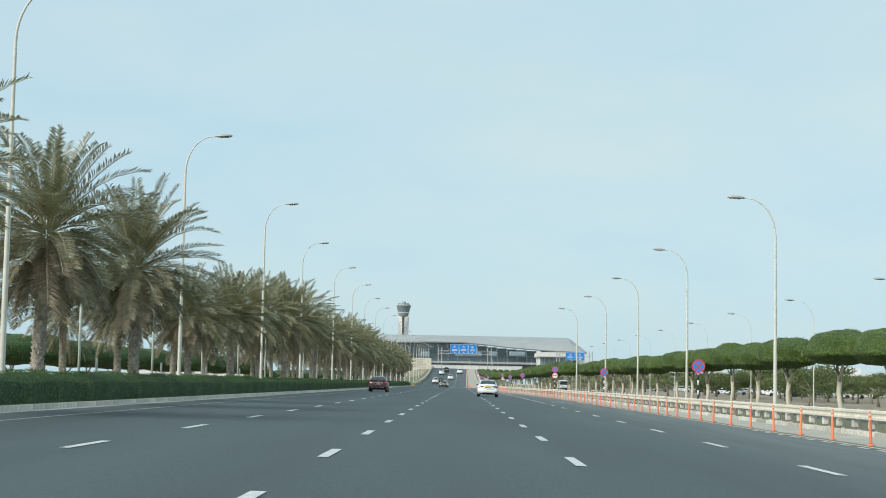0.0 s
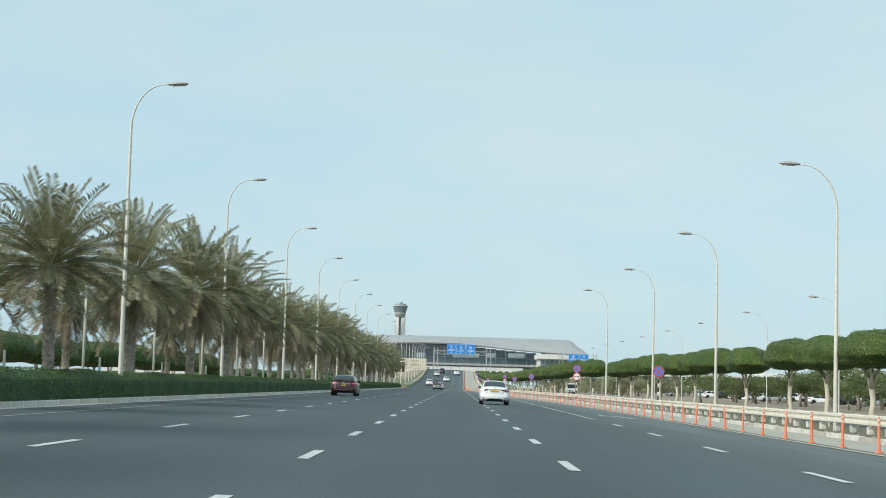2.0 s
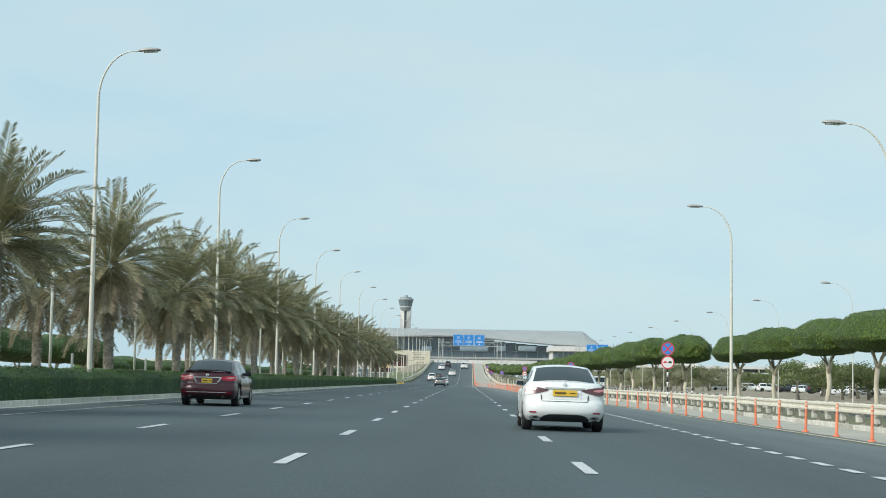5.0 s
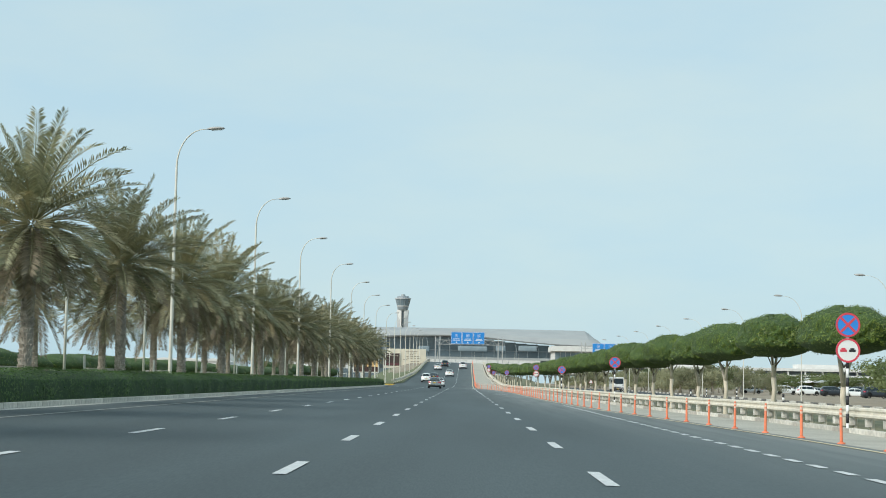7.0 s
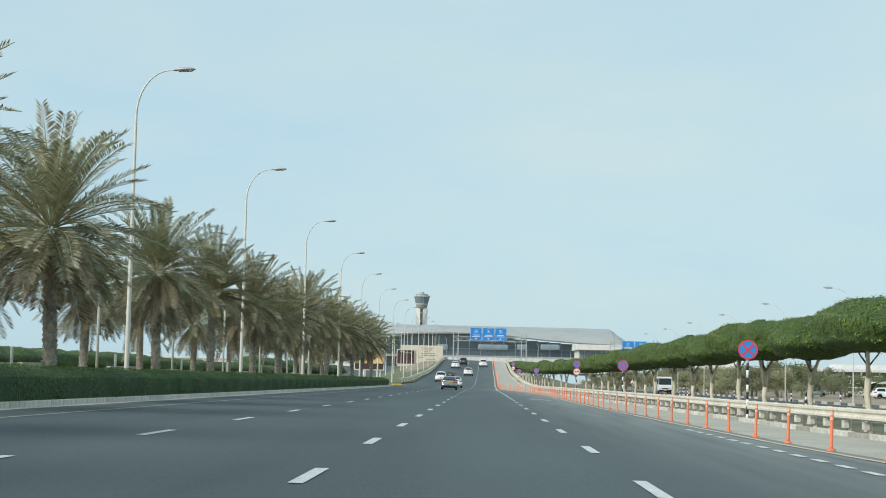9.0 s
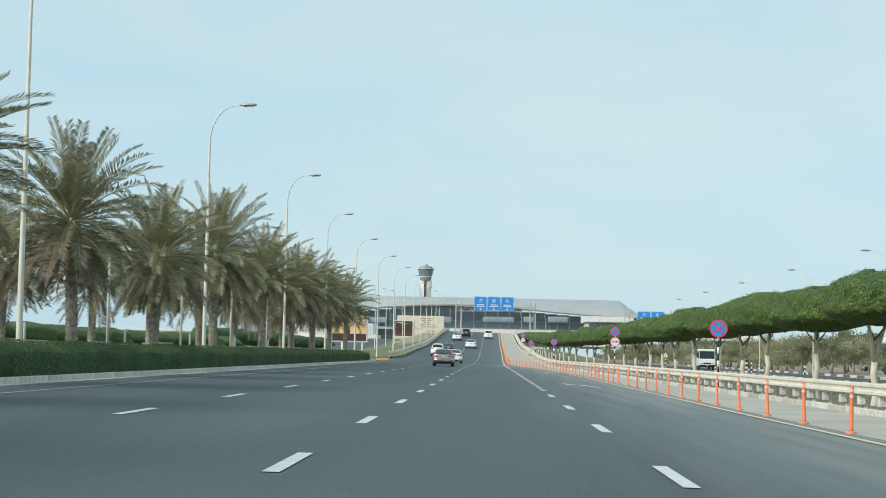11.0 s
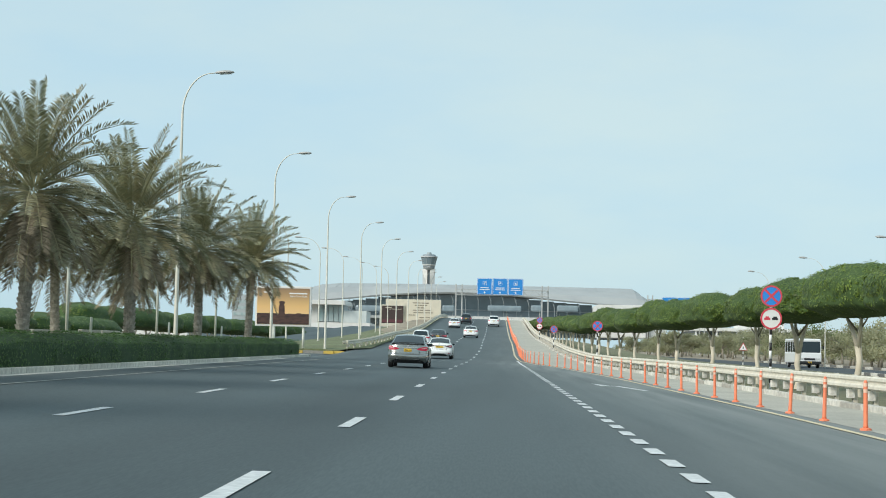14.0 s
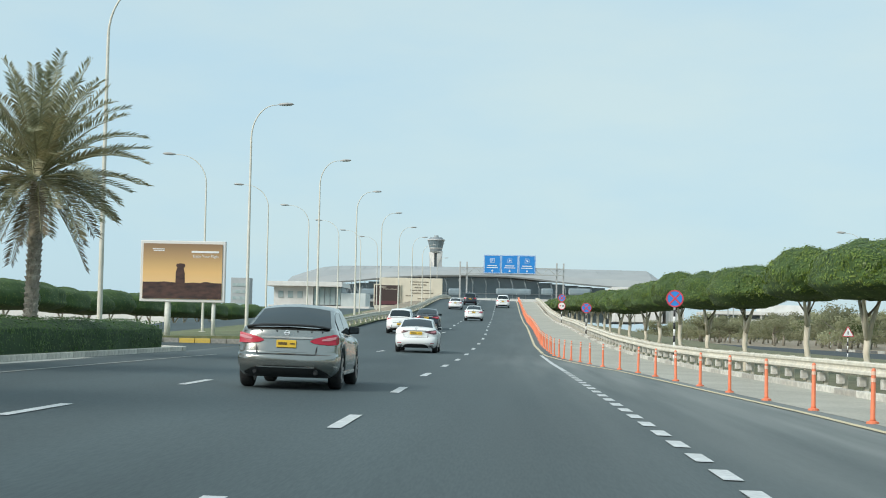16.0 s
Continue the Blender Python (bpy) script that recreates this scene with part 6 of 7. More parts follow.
def build_car(spec, paint_mat, label, spoiler=False, bed=False, name="car", lite=False):
    L, W = spec["L"], spec["W"]
    ob = thing(name, label, "car")
    ra, clear = spec["r"] + 0.045, spec["clear"]

    def zbot(y):
        z = clear
        for yc in spec["axles"]:
            d = abs(y - yc)
            if d < ra:
                z = max(z, spec["r"] + math.sqrt(ra * ra - d * d) * 0.98)
        return z

    def ztop(y):
        return curve_at(spec["top"], y)
    ends = [(0, 0.895), (0.12, 0.935), (0.35, 0.975), (0.9, 1.0), (L - 1.0, 1.0), (L - 0.4, 0.94), (L - 0.12, 0.84), (L, 0.76)]
    wid = [(0, 0.90), (0.10, 0.965), (0.3, 1.0), (0.5, 0.995), (0.66, 0.985), (0.85, 0.965), (1.0, 0.90)]
    front = [(0, 0.10), (0.12, 0.02), (0.35, 0.0), (0.6, 0.03), (0.85, 0.10), (1.0, 0.20)]

    def half(s, y):
        return W * curve_at(wid, s) * curve_at(ends, y)

    def rear_at(x, s):
        xe = half(s, 0)
        return curve_at(spec["rear"], s) + 0.13 * min(1.05, abs(x) / xe) ** 3.2

    levels = [0, 0.06, 0.12, 0.16, 0.20, 0.26, 0.34, 0.40, 0.44, 0.465, 0.49, 0.52, 0.56, 0.62, 0.70, 0.76, 0.82, 0.87, 0.92, 0.96, 1.0]
    ys = {0.0, 0.12, 0.3, L - 0.3, L - 0.12, L}
    for yc in spec["axles"]:
        ys |= {yc + d for d in (-ra - 0.03, -ra, -ra * 0.93, -ra * 0.75, -ra * 0.5, -ra * 0.25, 0, ra * 0.25, ra * 0.5, ra * 0.75, ra * 0.93, ra, ra + 0.03)}
    ys |= {0.55, 1.7, 2.0, 2.3, 2.6, 2.9, 3.15}
    ys = sorted(y for y in ys if 0 <= y <= L)
    nx = 9
    ringv = []
    for s in levels:
        row = []
        r_, f_ = curve_at(spec["rear"], s), L - curve_at(front, s)

        def pt(x, y, yy):
            return (x, yy, zbot(y) + s * (ztop(y) - zbot(y)))
        for y in ys:
            row.append(pt(half(s, y), y, (rear_at(half(s, 0), s) if y == 0 else r_ + 0.13 * max(0, 1 - y / 0.5) + (y / L) * (f_ - r_) if y > 0.0 else 0)))
        xf = half(s, L)
        for k in range(1, nx):
            x = xf * (1 - 2 * k / nx)
            row.append(pt(x, L, f_ + 0.10 * (1 - (abs(x) / xf) ** 2)))
        for y in reversed(ys):
            row.append(pt(-half(s, y), y, (rear_at(half(s, 0), s) if y == 0 else r_ + 0.13 * max(0, 1 - y / 0.5) + (y / L) * (f_ - r_))))
        xr = half(s, 0)
        for k in range(1, nx):
            x = -xr * (1 - 2 * k / nx)
            row.append(pt(x, 0, rear_at(x, s)))
        ringv.append(row)
    n = len(ringv[0])
    verts = [p for row in ringv for p in row]
    faces = []
    for i in range(len(levels) - 1):
        for k in range(n):
            faces.append((i * n + k, i * n + (k + 1) % n, (i + 1) * n + (k + 1) % n, (i + 1) * n + k))
    # deck and bonnet
    top0 = (len(levels) - 1) * n
    ny = len(ys)
    mid0 = len(verts)
    for i in range(ny):
        a = verts[top0 + i]
        verts.append((0, a[1] - (0.10 if i == 0 else 0), a[2] + 0.03))
    for i in range(ny - 1):
        left_i, left_j = top0 + ny + nx - 1 + (ny - 1 - i), top0 + ny + nx - 1 + (ny - 2 - i)
        faces.append((top0 + i, top0 + i + 1, mid0 + i + 1, mid0 + i))
        faces.append((mid0 + i, mid0 + i + 1, left_j, left_i))
    faces.append((top0, mid0, top0 + ny + nx - 1 + ny - 1, *[top0 + ny + nx - 1 + ny + k for k in range(nx - 1)]))
    faces.append((mid0 + ny - 1, top0 + ny - 1, *[top0 + ny + k for k in range(nx - 1)], top0 + ny + nx - 1))
    body = part("body", from_lists("body", verts, faces, paint_mat, True), None, ob, "glossy painted body")
    part("underbody", box(W * 1.62, L - 0.5, 0.30, (0, L / 2, clear + 0.13), 0.03), M_TRIM, ob)

    # cabin
    G = spec["glass"]
    gy = [g[0] for g in G]
    base_w = W * 0.90

    def cab(y, u):
        """Cabin surface: u from -1 (left base) over the roof to 1."""
        zt = float(np.interp(y, gy, [g[1] for g in G]))
        wt = float(np.interp(y, gy, [g[2] for g in G]))
        zb = ztop(y) - 0.03
        zb = min(zb, zt)
        a = abs(u)
        sg = 1 if u >= 0 else -1
        if a > 0.6:
            t = (1 - a) / 0.4
            return (sg * (base_w + (wt - base_w) * t), y, zb + (zt - 0.03 - zb) * t)
        t = a / 0.6
        return (sg * wt * t, y, zt + 0.03 - 0.06 * t ** 2)
    us = [-1, -0.9, -0.8, -0.7, -0.6, -0.48, -0.3, 0, 0.3, 0.48, 0.6, 0.7, 0.8, 0.9, 1]
    cv = [cab(y, u) for y in gy for u in us]
    roofp = part("cabin", from_lists("cabin", cv, grid_faces(len(gy), len(us)), paint_mat, True), None, ob, "painted roof and pillars")

    def pane(name_, y0, y1, u0, u1, off, label_=""):
        yy = sorted({y0, y1} | {y for y in gy if y0 < y < y1})
        uu = [u0 + (u1 - u0) * k / 6 for k in range(7)]
        v_ = []
        for y in yy:
            for u in uu:
                p = cab(y, u)
                v_.append((p[0] + off[0], p[1] + off[1], p[2] + off[2]))
        part(name_, from_lists(name_, v_, grid_faces(len(yy), 7), M_CARGLASS, True), None, roofp, label_)
    i_roof0 = 2
    pane("rear_window", gy[0] + 0.05, gy[i_roof0] - 0.02, -0.55, 0.55, (0, -0.008, 0.010), "tinted rear window")
    pane("windscreen", gy[-3] + 0.03, gy[-1] - 0.08, -0.55, 0.55, (0, 0.008, 0.010))
    y0, y1 = spec["side_y"]
    ym = (y0 + y1) / 2
    for sg in (-1, 1):
        for a, b_ in ((y0, ym - 0.04), (ym + 0.04, y1)):
            pane("side_window", a, b_, sg * 0.96, sg * 0.66, (sg * 0.010, 0, 0.004))
        b = bmesh.new()
        pts = [cab(y0 - 0.05 + (y1 - y0 + 0.1) * k / 8, sg * 0.985) for k in range(9)]
        for p, q in zip(pts, pts[1:]):
            beam_between(b, (p[0] + sg * 0.012, p[1], p[2]), (q[0] + sg * 0.012, q[1], q[2]), 0.018)
        part("window_trim", b, M_CHROME, roofp, "chrome window trim")

    def level(z, y=0.0):
        return (z - zbot(y)) / (ztop(y) - zbot(y))

    def rp(x, z, off=0.012):
        s = max(0, min(1, level(z)))
        return (x, rear_at(x, s) - off, z)

    def rear_patch(name_, cols, material, parent, off, label_=""):
        """cols: (x, z0, z1) across."""
        v_ = []
        for x, za, zb in cols:
            v_ += [rp(x, za + (zb - za) * k / 4, off) for k in range(5)]
        return part(name_, from_lists(name_, v_, grid_faces(len(cols), 5), material, True), None, parent, label_)

    def wide(x0, x1, za, zb, nn=9):
        return [(x0 + (x1 - x0) * k / (nn - 1), za, zb) for k in range(nn)]
    for sg in (-1, 1):
        cols = [(x * sg, a, b_) for x, a, b_ in spec["lamp"]]
        lo, hi = cols[-1][1:]
        sy = spec["lamp_side"]
        lamp_ = rear_patch("tail_lamp", cols, M_TAILDK if spec.get("smoked") else M_TAIL, ob, 0.016, "smoked dark red tail lamp" if spec.get("smoked") else "red tail lamp")
        tall = [c_[2] - c_[1] for c_ in cols]
        inner = [(cols[k][0], cols[k][1] + f0 * tall[k], cols[k][2] - f1 * tall[k]) for k, f0, f1 in ((len(cols) - 3, 0.46, 0.34), (len(cols) - 2, 0.44, 0.24), (len(cols) - 1, 0.56, 0.22))]
        rear_patch("clear_lens", inner, M_TAILW, lamp_, 0.026, "pale lens")
        v_ = []
        for k in range(5):
            y = 0.02 + sy * k / 4
            shrink = 0.25 * (k / 4) ** 2
            for j in range(5):
                z = lo + (hi - lo) * (shrink * 0.6 + (1 - shrink) * j / 4)
                s = level(z, y)
                v_.append((sg * (half(s, y) + 0.012), curve_at(spec["rear"], s) + 0.13 * max(0, 1 - y / 0.5) + y - 0.005, z))
        part("lamp_return", from_lists("lamp_return", v_, grid_faces(5, 5), M_TAIL, True), None, lamp_)
    tyre, rim, brake = wheel_meshes(spec["r"])
    for yc in spec["axles"]:
        for sg in (-1, 1):
            w = part("wheel", tyre, None, ob, "black tyre", pose(sg * (W - 0.125), yc, spec["r"]))
            if not lite:
                part("rim", rim, None, w, "alloy rim")
                part("brake_disc", brake, None, w)
    if lite:
        return ob
    # boot, bumper and plate
    pz = spec["plate_z"]
    part("plate_recess", from_lists("plate_recess", [rp(x, z, 0.006) for x in (-0.36, -0.18, 0, 0.18, 0.36) for z in (pz - 0.14, pz - 0.05, pz + 0.04, pz + 0.10)],
                                    grid_faces(5, 4), paint_mat, True), None, body)
    c = rp(0, pz)
    pw, ph = spec.get("plate", (0.34, 0.125))
    plate = part("number_plate", box(pw, 0.012, ph, (0, c[1] - 0.036, pz), 0.004), M_PLATE, ob, "yellow number plate")
    part("plate_bar", box(pw * 0.45, 0.004, 0.045, (-pw * 0.18, c[1] - 0.045, pz)), M_INKC, plate)
    part("plate_bar", box(pw * 0.24, 0.004, 0.025, (pw * 0.31, c[1] - 0.045, pz)), M_INKC, plate)
    b = bmesh.new()
    for k in range(8):
        p, q = rp(-0.44 + 0.11 * k, pz + 0.105, 0.022), rp(-0.33 + 0.11 * k, pz + 0.105, 0.022)
        beam_between(b, p, q, 0.034)
    if spec.get("strip"):
        for sg in (-1, 1):
            beam_between(b, rp(sg * 0.44, pz + 0.105, 0.022), rp(sg * 0.33, pz - 0.05, 0.022), 0.030)
        beam_between(b, rp(-0.33, pz - 0.085, 0.024), rp(0.33, pz - 0.085, 0.024), 0.018)
    part("boot_trim", b, M_CHROME, ob, "chrome boot trim")
    rear_patch("boot_seam", wide(-0.50, 0.50, pz - 0.19, pz - 0.178), M_TRIM, body, 0.006)
    for sg in (-1, 1):
        rear_patch("boot_seam", [(sg * 0.50, pz - 0.18, pz - 0.10), (sg * 0.512, pz - 0.18, pz - 0.06), (sg * 0.53, pz - 0.11, pz - 0.02)], M_TRIM, body, 0.006)
        rear_patch("reflector", wide(sg * 0.62, sg * 0.78, 0.40, 0.43, 4), M_TAIL, ob, 0.010) if not spoiler else None
    if spec.get("tips"):
        rear_patch("bumper_insert", [(x, clear, clear + 0.15 - 0.10 * (abs(x) / 0.54) ** 6) for x in [-0.54 + 0.09 * k for k in range(13)]], M_TRIM, ob, 0.012, "black lower bumper insert")
        for sg in (-1, 1):
            trim_ = rear_patch("exhaust", [(sg * 0.55, clear + 0.055, clear + 0.075), (sg * 0.60, clear + 0.035, clear + 0.115), (sg * 0.70, clear + 0.035, clear + 0.12), (sg * 0.77, clear + 0.06, clear + 0.10)], M_CHROME, ob, 0.018, "chrome exhaust surround")
            rear_patch("exhaust_bore", wide(sg * 0.605, sg * 0.70, clear + 0.055, clear + 0.092, 4), M_TRIM, trim_, 0.024)
    else:
        deep, curl = (0.17, 0.11) if spoiler else (0.12, 0.085)
        rear_patch("bumper_insert", [(x, clear, clear + deep - curl * (abs(x) / 0.72) ** 4) for x in [-0.72 + 0.12 * k for k in range(13)]], M_TRIM, ob, 0.012, "black lower bumper insert")
        if spoiler or spec.get("strip"):
            low = clear + (0.145 if spoiler else 0.19)
            rear_patch("bumper_strip", wide(-0.50 if spoiler else -0.62, 0.50 if spoiler else 0.62, low, low + 0.018), M_CHROME, ob, 0.02, "chrome bumper strip")
        else:
            rear_patch("bumper_strip", wide(-0.60, 0.60, clear + 0.125, clear + 0.15), M_TRIM, ob, 0.02)
        for sg in (-1, 1):
            b = tube([(sg * 0.52, 0.0, clear + 0.075), (sg * 0.52, 0.22, clear + 0.075)], [0.045, 0.045], 14, False)
            part("exhaust", b, M_TRIM, ob, "dark exhaust tip", smooth=True)
            part("exhaust_bore", tube([(sg * 0.52, 0.012, clear + 0.075), (sg * 0.52, 0.2, clear + 0.075)], [0.038, 0.038], 14), M_TRIM, ob)
    b = disc(0.046, 0, 0.012, 24, 0.034)
    box(0.104, 0.010, 0.018, (0, 0.004, 0), 0, b)
    cz = pz + 0.185
    c = rp(0, cz)
    part("badge", b, M_CHROME, ob, "round chrome badge", pose(0, c[1] - 0.018, cz, -14, 0, 0))
    if spoiler or spec.get("lip"):
        v_ = []
        for k in range(13):
            x = -0.72 + 1.44 * k / 12
            e = (abs(x) / 0.72) ** 3
            zz = spec["top"][0][1] + 0.062 - 0.045 * e
            yb = 0.15 + 0.13 * e
            v_ += [(x, yb, zz), (x, yb + 0.02, zz + 0.018), (x, yb + 0.22, zz + 0.012), (x, yb + 0.20, zz - 0.012), (x, yb + 0.03, zz - 0.022)]
        f_ = []
        for k in range(12):
            for j in range(5):
                f_.append((5 * k + j, 5 * k + (j + 1) % 5, 5 * k + 5 + (j + 1) % 5, 5 * k + 5 + j))
        f_ += [(0, 1, 2, 3, 4), (64, 63, 62, 61, 60)]
        part("spoiler", from_lists("spoiler", v_, f_, M_TRIM), None, ob, "black boot spoiler")
        for x in (-0.62, -0.45, -0.18, 0.18, 0.42, 0.6) if spoiler else ():
            p = rp(x, 1.0)
            part("spoiler_bolt", tube([(x, p[1] - 0.004, 1.0), (x, p[1] + 0.02, 1.0)], [0.014, 0.014], 8), M_TRIM, ob)
    # mirrors, handles, seams
    my = spec["side_y"][1] - 0.12
    for sg in (-1, 1):
        b = box(0.20, 0.12, 0.14, (sg * (W - 0.03), my, ztop(my) + 0.10), 0.035)
        mir = part("mirror", b, M_TRIM if spoiler else paint_mat, ob, "door mirror", smooth=True)
        part("mirror_glass", box(0.17, 0.01, 0.11, (sg * (W - 0.025), my - 0.058, ztop(my) + 0.102), 0.004), M_CARGLASS, mir)
        part("mirror_arm", box(0.10, 0.05, 0.05, (sg * (W - 0.12), my, ztop(my) + 0.045), 0.01), M_TRIM, mir)
        for hy in (spec["side_y"][0] + 0.45, (spec["side_y"][0] + spec["side_y"][1]) / 2 + 0.55):
            s = 0.80
            xh = half(s, hy)
            zh = zbot(hy) + s * (ztop(hy) - zbot(hy))
            part("door_handle", box(0.03, 0.18, 0.032, (sg * (xh + 0.008), hy, zh), 0.01), M_CHROME, ob, "chrome door handle")
        for sy_ in ((spec["side_y"][0] + spec["side_y"][1]) / 2 - 0.02, spec["side_y"][0] + 0.10, spec["side_y"][1] - 0.02):
            v_ = []
            for k in range(9):
                s = 0.10 + 0.88 * k / 8
                x = sg * (half(s, sy_) + 0.003)
                z = zbot(sy_) + s * (ztop(sy_) - zbot(sy_))
                v_ += [(x, sy_ - 0.006, z), (x, sy_ + 0.006, z)]
            part("door_seam", from_lists("door_seam", v_, grid_faces(9, 2), M_TRIM), None, body)
        part("sill", box(0.03, spec["axles"][1] - spec["axles"][0] - 0.85, 0.07, (sg * (W - 0.035), (spec["axles"][0] + spec["axles"][1]) / 2, clear + 0.05), 0.01), M_TRIM if bed else paint_mat, ob)
    return ob


def park(ob, x, y, turn=0.0):
    """The middle of the rear bumper at x, y on the road."""
    slope = math.degrees(math.atan2(rise(y + 4) - rise(y), 4))
    ob.matrix_basis = pose(x, y, road_z(x, y + 2) - 0.5 * (rise(y + 4) - rise(y)), 0, math.degrees(FALL), turn) @ pose(0, 0, 0, slope)
    return ob


park(build_car(SPORT, P_GREY, "gunmetal grey sedan with black boot spoiler on road", True), -1.86, 364.2)
park(build_car(MAROON, P_MAROON, "dark maroon sedan driving in the outer lane"), -5.95, 155.6)
white_low = park(build_car(LOWSEDAN, P_WHITE, "white sedan with smoked tail lamps on road"), 4.38, 140.6)
park(build_car(HATCH, P_WHITE, "white compact crossover with tall red tail lamps"), -4.75, 440.0)
lead = park(copy_thing(white_low, Matrix()), -1.85, 405.5)
tagged(lead, "white sedan driving behind a crossover")
park(build_car(SEDAN, P_DARK, "dark saloon car ahead of a white crossover"), -3.6, 452.0)
wa = park(build_car(SEDAN, P_WHITE, "white saloon car climbing the ramp"), -0.95, 493.5)
wc = park(copy_thing(wa, Matrix()), -4.35, 548.0)
tagged(wc, "white saloon car near the crest")
park(build_car(SUV, P_DARK, "dark blue sport utility car near the crest"), -2.9, 572.0)
park(build_car(SUV, P_WHITE, "boxy white off-road car near the crest"), 1.9, 563.5)

# parked cars beyond the service road
silver = build_car(SEDAN, P_SILVER, "silver saloon car parked on sandy ground", lite=True)
tagged(silver, group="cars in the car park")
pool = [silver]
for kind, coat in ((SEDAN, P_WHITE), (SUV, P_WHITE), (SUV, P_DARK)):
    pool.append(build_car(kind, coat, "car parked on sandy ground by scrub", lite=True))
crng = random.Random(33)
labels = ("silver saloon car parked on sandy ground", "white saloon car parked on sandy ground", "white off-road car parked on sandy ground", "dark utility car parked on sandy ground")
for k in range(34):
    x = (64, 71, 78)[k % 3] + crng.uniform(-1, 1)
    y = 290 + 5.8 * k + crng.uniform(-1.5, 1.5)
    i = crng.choice((0, 1, 1, 2, 3))
    m = pose(x, y, service_z(y) - 0.08, 0, 0, crng.choice((90, -90)) + crng.uniform(-4, 4))
    if k < 4:
        pool[k].matrix_basis = m
        tagged(pool[k], labels[k], "car", "cars in the car park")
    else:
        tagged(copy_thing(pool[i], m), labels[i], "car", "cars in the car park")


# ---- minibus on the service road, facing the camera ----
def minibus():
    ob = thing("minibus", "cream white minibus with wide windscreen on service road", "bus", pose(30.1, 438, service_z(438) - 0.01))
    W, L, H = 1.05, 6.6, 2.62
    b = bmesh.new()
    box(2 * W, L, 0.95, (0, L / 2, 0.92), 0.09, b)
    part("lower_body", b, P_WHITE, ob, "white painted lower body")
    part("roof", box(2 * W - 0.06, L - 0.15, 0.28, (0, L / 2 + 0.03, H - 0.14), 0.10), P_WHITE, ob)
    for sg in (-1, 1):
        for y in (0.12, 1.45, 2.7, 3.95, 5.2, L - 0.10):
            part("pillar", box(0.06, 0.12, 1.1, (sg * (W - 0.06), y, 1.86), 0.015), P_WHITE, ob)
        for y in (0.78, 2.07, 3.32, 4.57, 5.85):
            part("side_window", box(0.03, 1.12, 0.85, (sg * (W - 0.055), y, 1.86), 0.01), M_CARGLASS, ob)
        part("headlamp", box(0.30, 0.05, 0.17, (sg * 0.72, -0.01, 0.82), 0.03), mat_lens, ob)
        part("mirror", box(0.16, 0.10, 0.32, (sg * (W + 0.16), 0.05, 1.85), 0.03), M_TRIM, ob)
    part("windscreen", box(1.84, 0.04, 0.98, (0, 0.10, 1.86), 0.015, rot=Matrix.Rotation(radians(-6), 3, "X")), M_CARGLASS, ob, "wide dark windscreen")
    part("rear_window", box(1.7, 0.04, 0.8, (0, L - 0.05, 1.86), 0.015), M_CARGLASS, ob)
    part("grille", box(1.0, 0.05, 0.18, (0, -0.01, 0.80), 0.02), M_TRIM, ob)
    part("bumper", box(2.04, 0.18, 0.24, (0, -0.03, 0.50), 0.05), M_TRIM, ob)
    pl = part("number_plate", box(0.34, 0.012, 0.125, (0, -0.13, 0.52)), M_PLATE, ob)
    part("plate_bar", box(0.24, 0.004, 0.06, (0, -0.138, 0.52)), M_INKC, pl)
    part("underbody", box(1.7, L - 0.6, 0.3, (0, L / 2, 0.45)), M_TRIM, ob)
    ty, ri, br = wheel_meshes(0.36)
    for y in (1.15, 5.0):
        for sg in (-1, 1):
            w = part("wheel", ty, None, ob, "black tyre", pose(sg * (W - 0.13), y, 0.36))
            part("rim", ri, None, w)
            part("brake_disc", br, None, w)
    return ob


minibus()

# ---- road markings, one piece each ----
def dash_mesh(name, length, width, material):
    v, f = [], []
    for k in range(3):
        y = -length / 2 + length * k / 2
        v += [(-width / 2, y, 0), (width / 2, y, 0)]
    f = [(0, 1, 3, 2), (2, 3, 5, 4)]
    return from_lists(name, v, f, material)


def lay(mesh, name, x, y, dz=0.010, turn=0.0):
    slope = math.degrees(math.atan2(rise(y + 1) - rise(y - 1), 2))
    ob = new(name, mesh)
    ob.parent = road
    ob.matrix_basis = pose(x, y, road_z(x, y) + dz, 0, math.degrees(math.atan(FALL)), 0) @ pose(0, 0, 0, slope, 0, turn)
    return ob


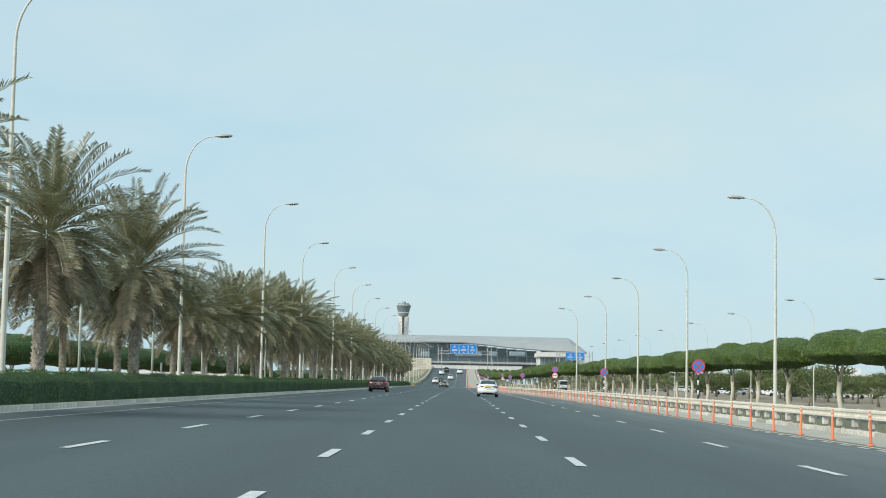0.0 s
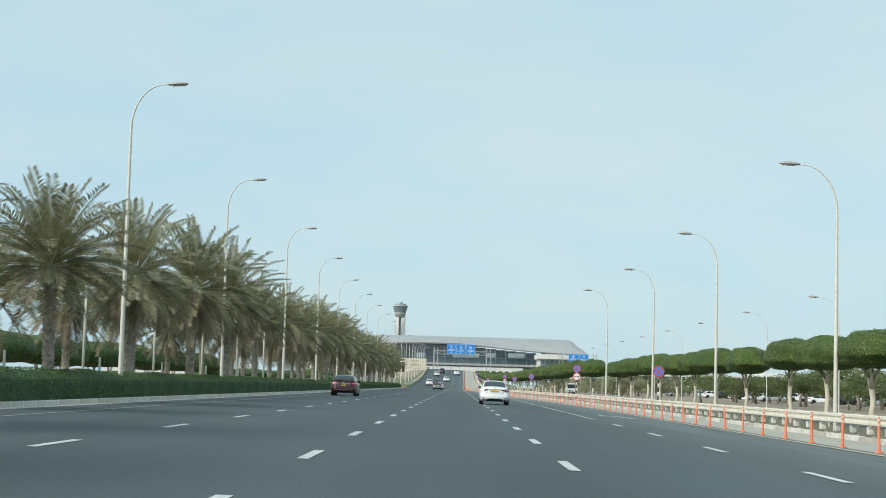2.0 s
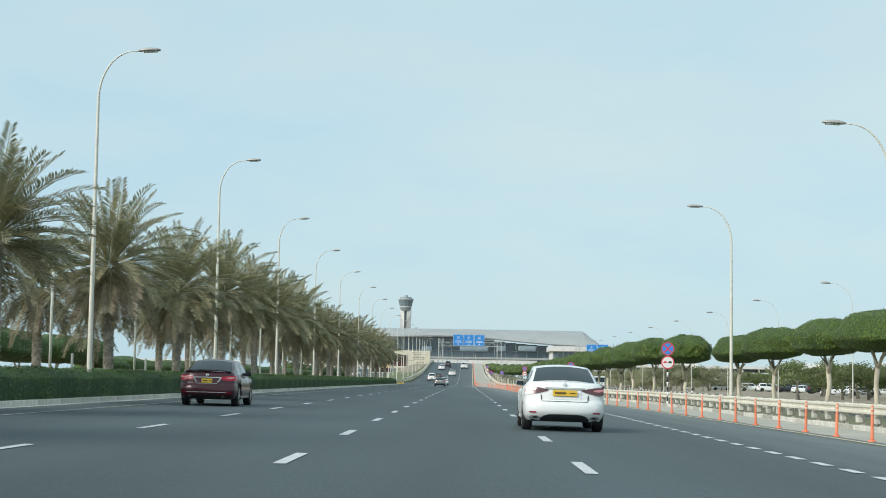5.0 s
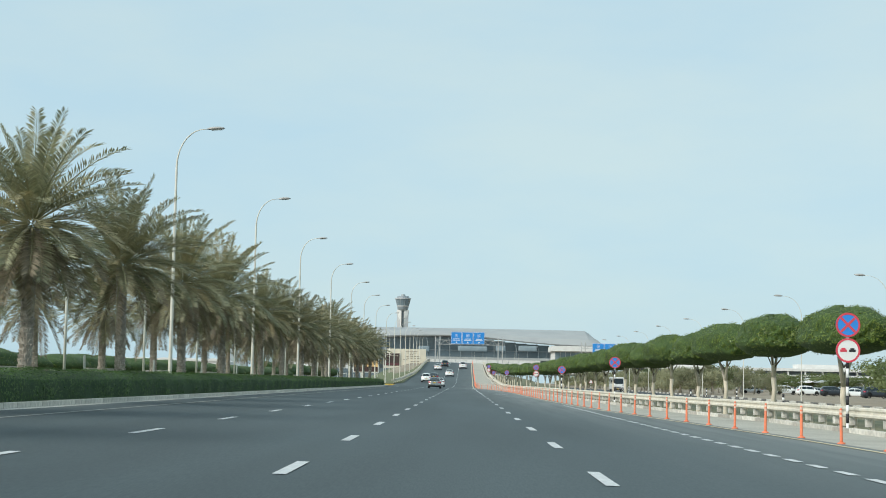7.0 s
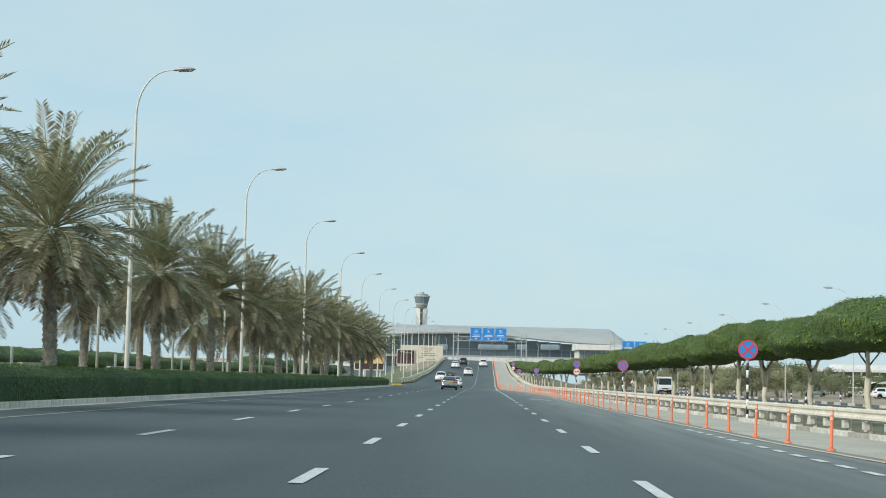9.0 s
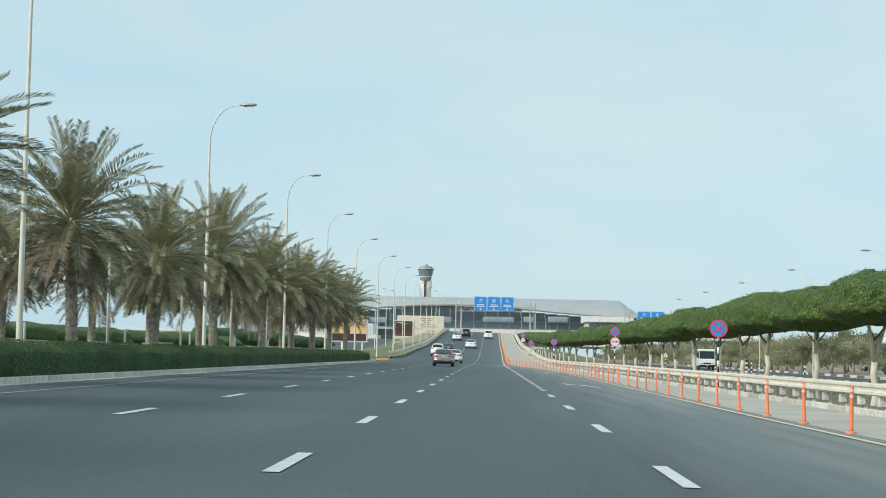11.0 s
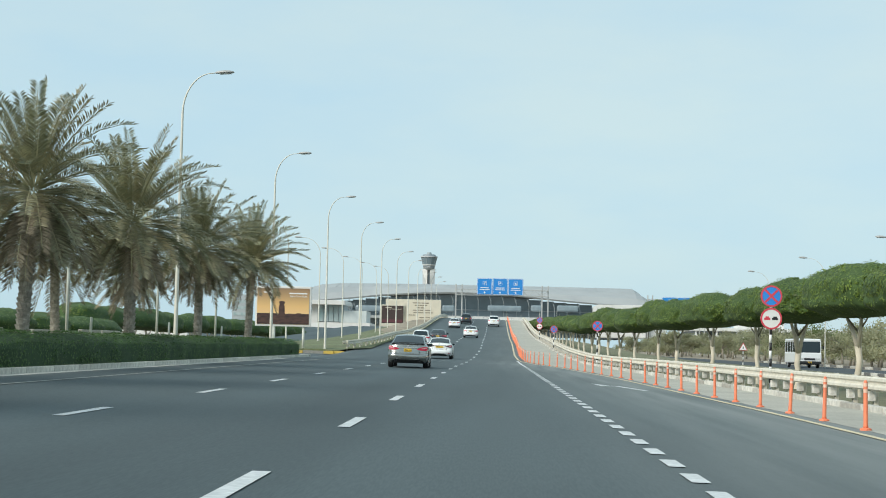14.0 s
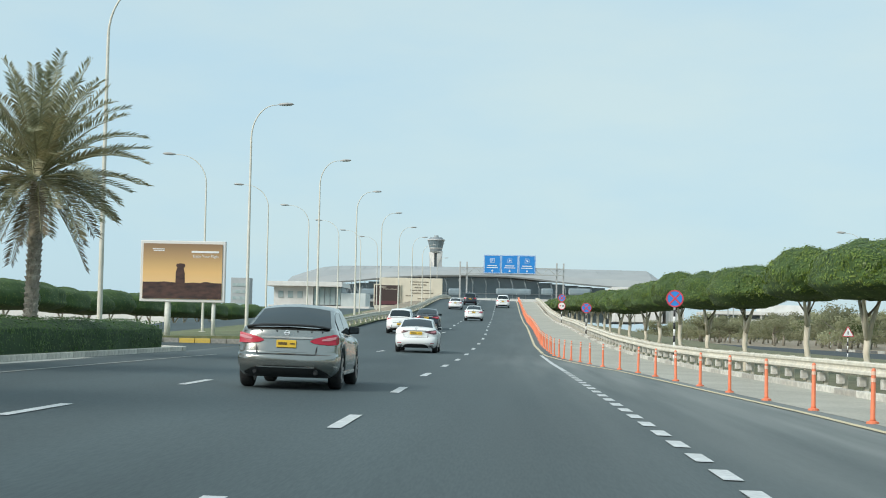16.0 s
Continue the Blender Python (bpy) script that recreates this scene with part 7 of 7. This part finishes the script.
DASH = dash_mesh("lane_dash", 2.75, 0.16, M_PAINT)
DOT = dash_mesh("lane_dot", 1.0, 0.17, M_PAINT)
for k in range(-3, 62):
    y = 25.4 + 10.017 * k
    # both lane lines ease to the right at the foot of the ramp
    for knots in ([(395, -3.7), (450, -2.0), (640, -1.8)], [(375, 0.0), (420, 0.5), (440, 0.73), (640, 0.85)]):
        bend = math.degrees(math.atan2(curve_at(knots, y + 2) - curve_at(knots, y - 2), 4))
        lay(DASH, "lane_dash", curve_at(knots, y), y, 0.010, -bend)
    if y < 279 or y > 425:
        lay(DASH, "lane_dash", 3.7 if y < 279 else 3.6, y) if y < 279 else None
    if y < 104:
        lay(DASH, "lane_dash", 7.4, y)
y = 105.0
while y < 232:
    lay(DOT, "lane_dot", 7.4, y)
    y += 1.83
y = 282.8
while y < 384:
    lay(DOT, "lane_dot", 3.72, y)
    y += 1.83
y = 24.0
while y < 50:
    lay(DOT, "lane_dot", 10.9, y)
    y += 1.83
EDGE = dash_mesh("edge_line", 5.02, 0.14, M_EDGE)
SOLID = dash_mesh("solid_line", 5.02, 0.15, M_PAINT)
EDGEL = dash_mesh("edge_line", 10.02, 0.13, M_EDGEW)
for k in range(-4, 39):
    y = 10.0 * k
    lay(EDGEL, "edge_line", -7.65, y + 5)
y = -40.0
while y < 660:
    x0, x1 = curve_at(POSTS, y - 2.5) - 0.42, curve_at(POSTS, y + 2.5) - 0.42
    lay(EDGE, "edge_line", (x0 + x1) / 2, y, 0.012, -math.degrees(math.atan2(x1 - x0, 5)))
    y += 5
for k in range(5):
    lay(SOLID, "solid_line", 3.72 - 0.02 * k, 387 + 5 * k)


# merge arrows: a long slanting stem with a half head
def arrow_mesh():
    v = [(-0.62, 3.6, 0), (-0.16, 0.9, 0), (0.10, 1.1, 0), (0.62, -3.6, 0), (0.44, -3.6, 0), (-0.08, 0.75, 0), (-0.52, 0.4, 0)]
    return from_lists("merge_arrow", v, [(0, 6, 5, 1), (1, 5, 4, 3, 2)], M_PAINT)


ARROW = arrow_mesh()
for x, y in ((9.1, 113.8), (5.65, 295.0), (5.75, 343.3)):
    lay(ARROW, "merge_arrow", x, y)
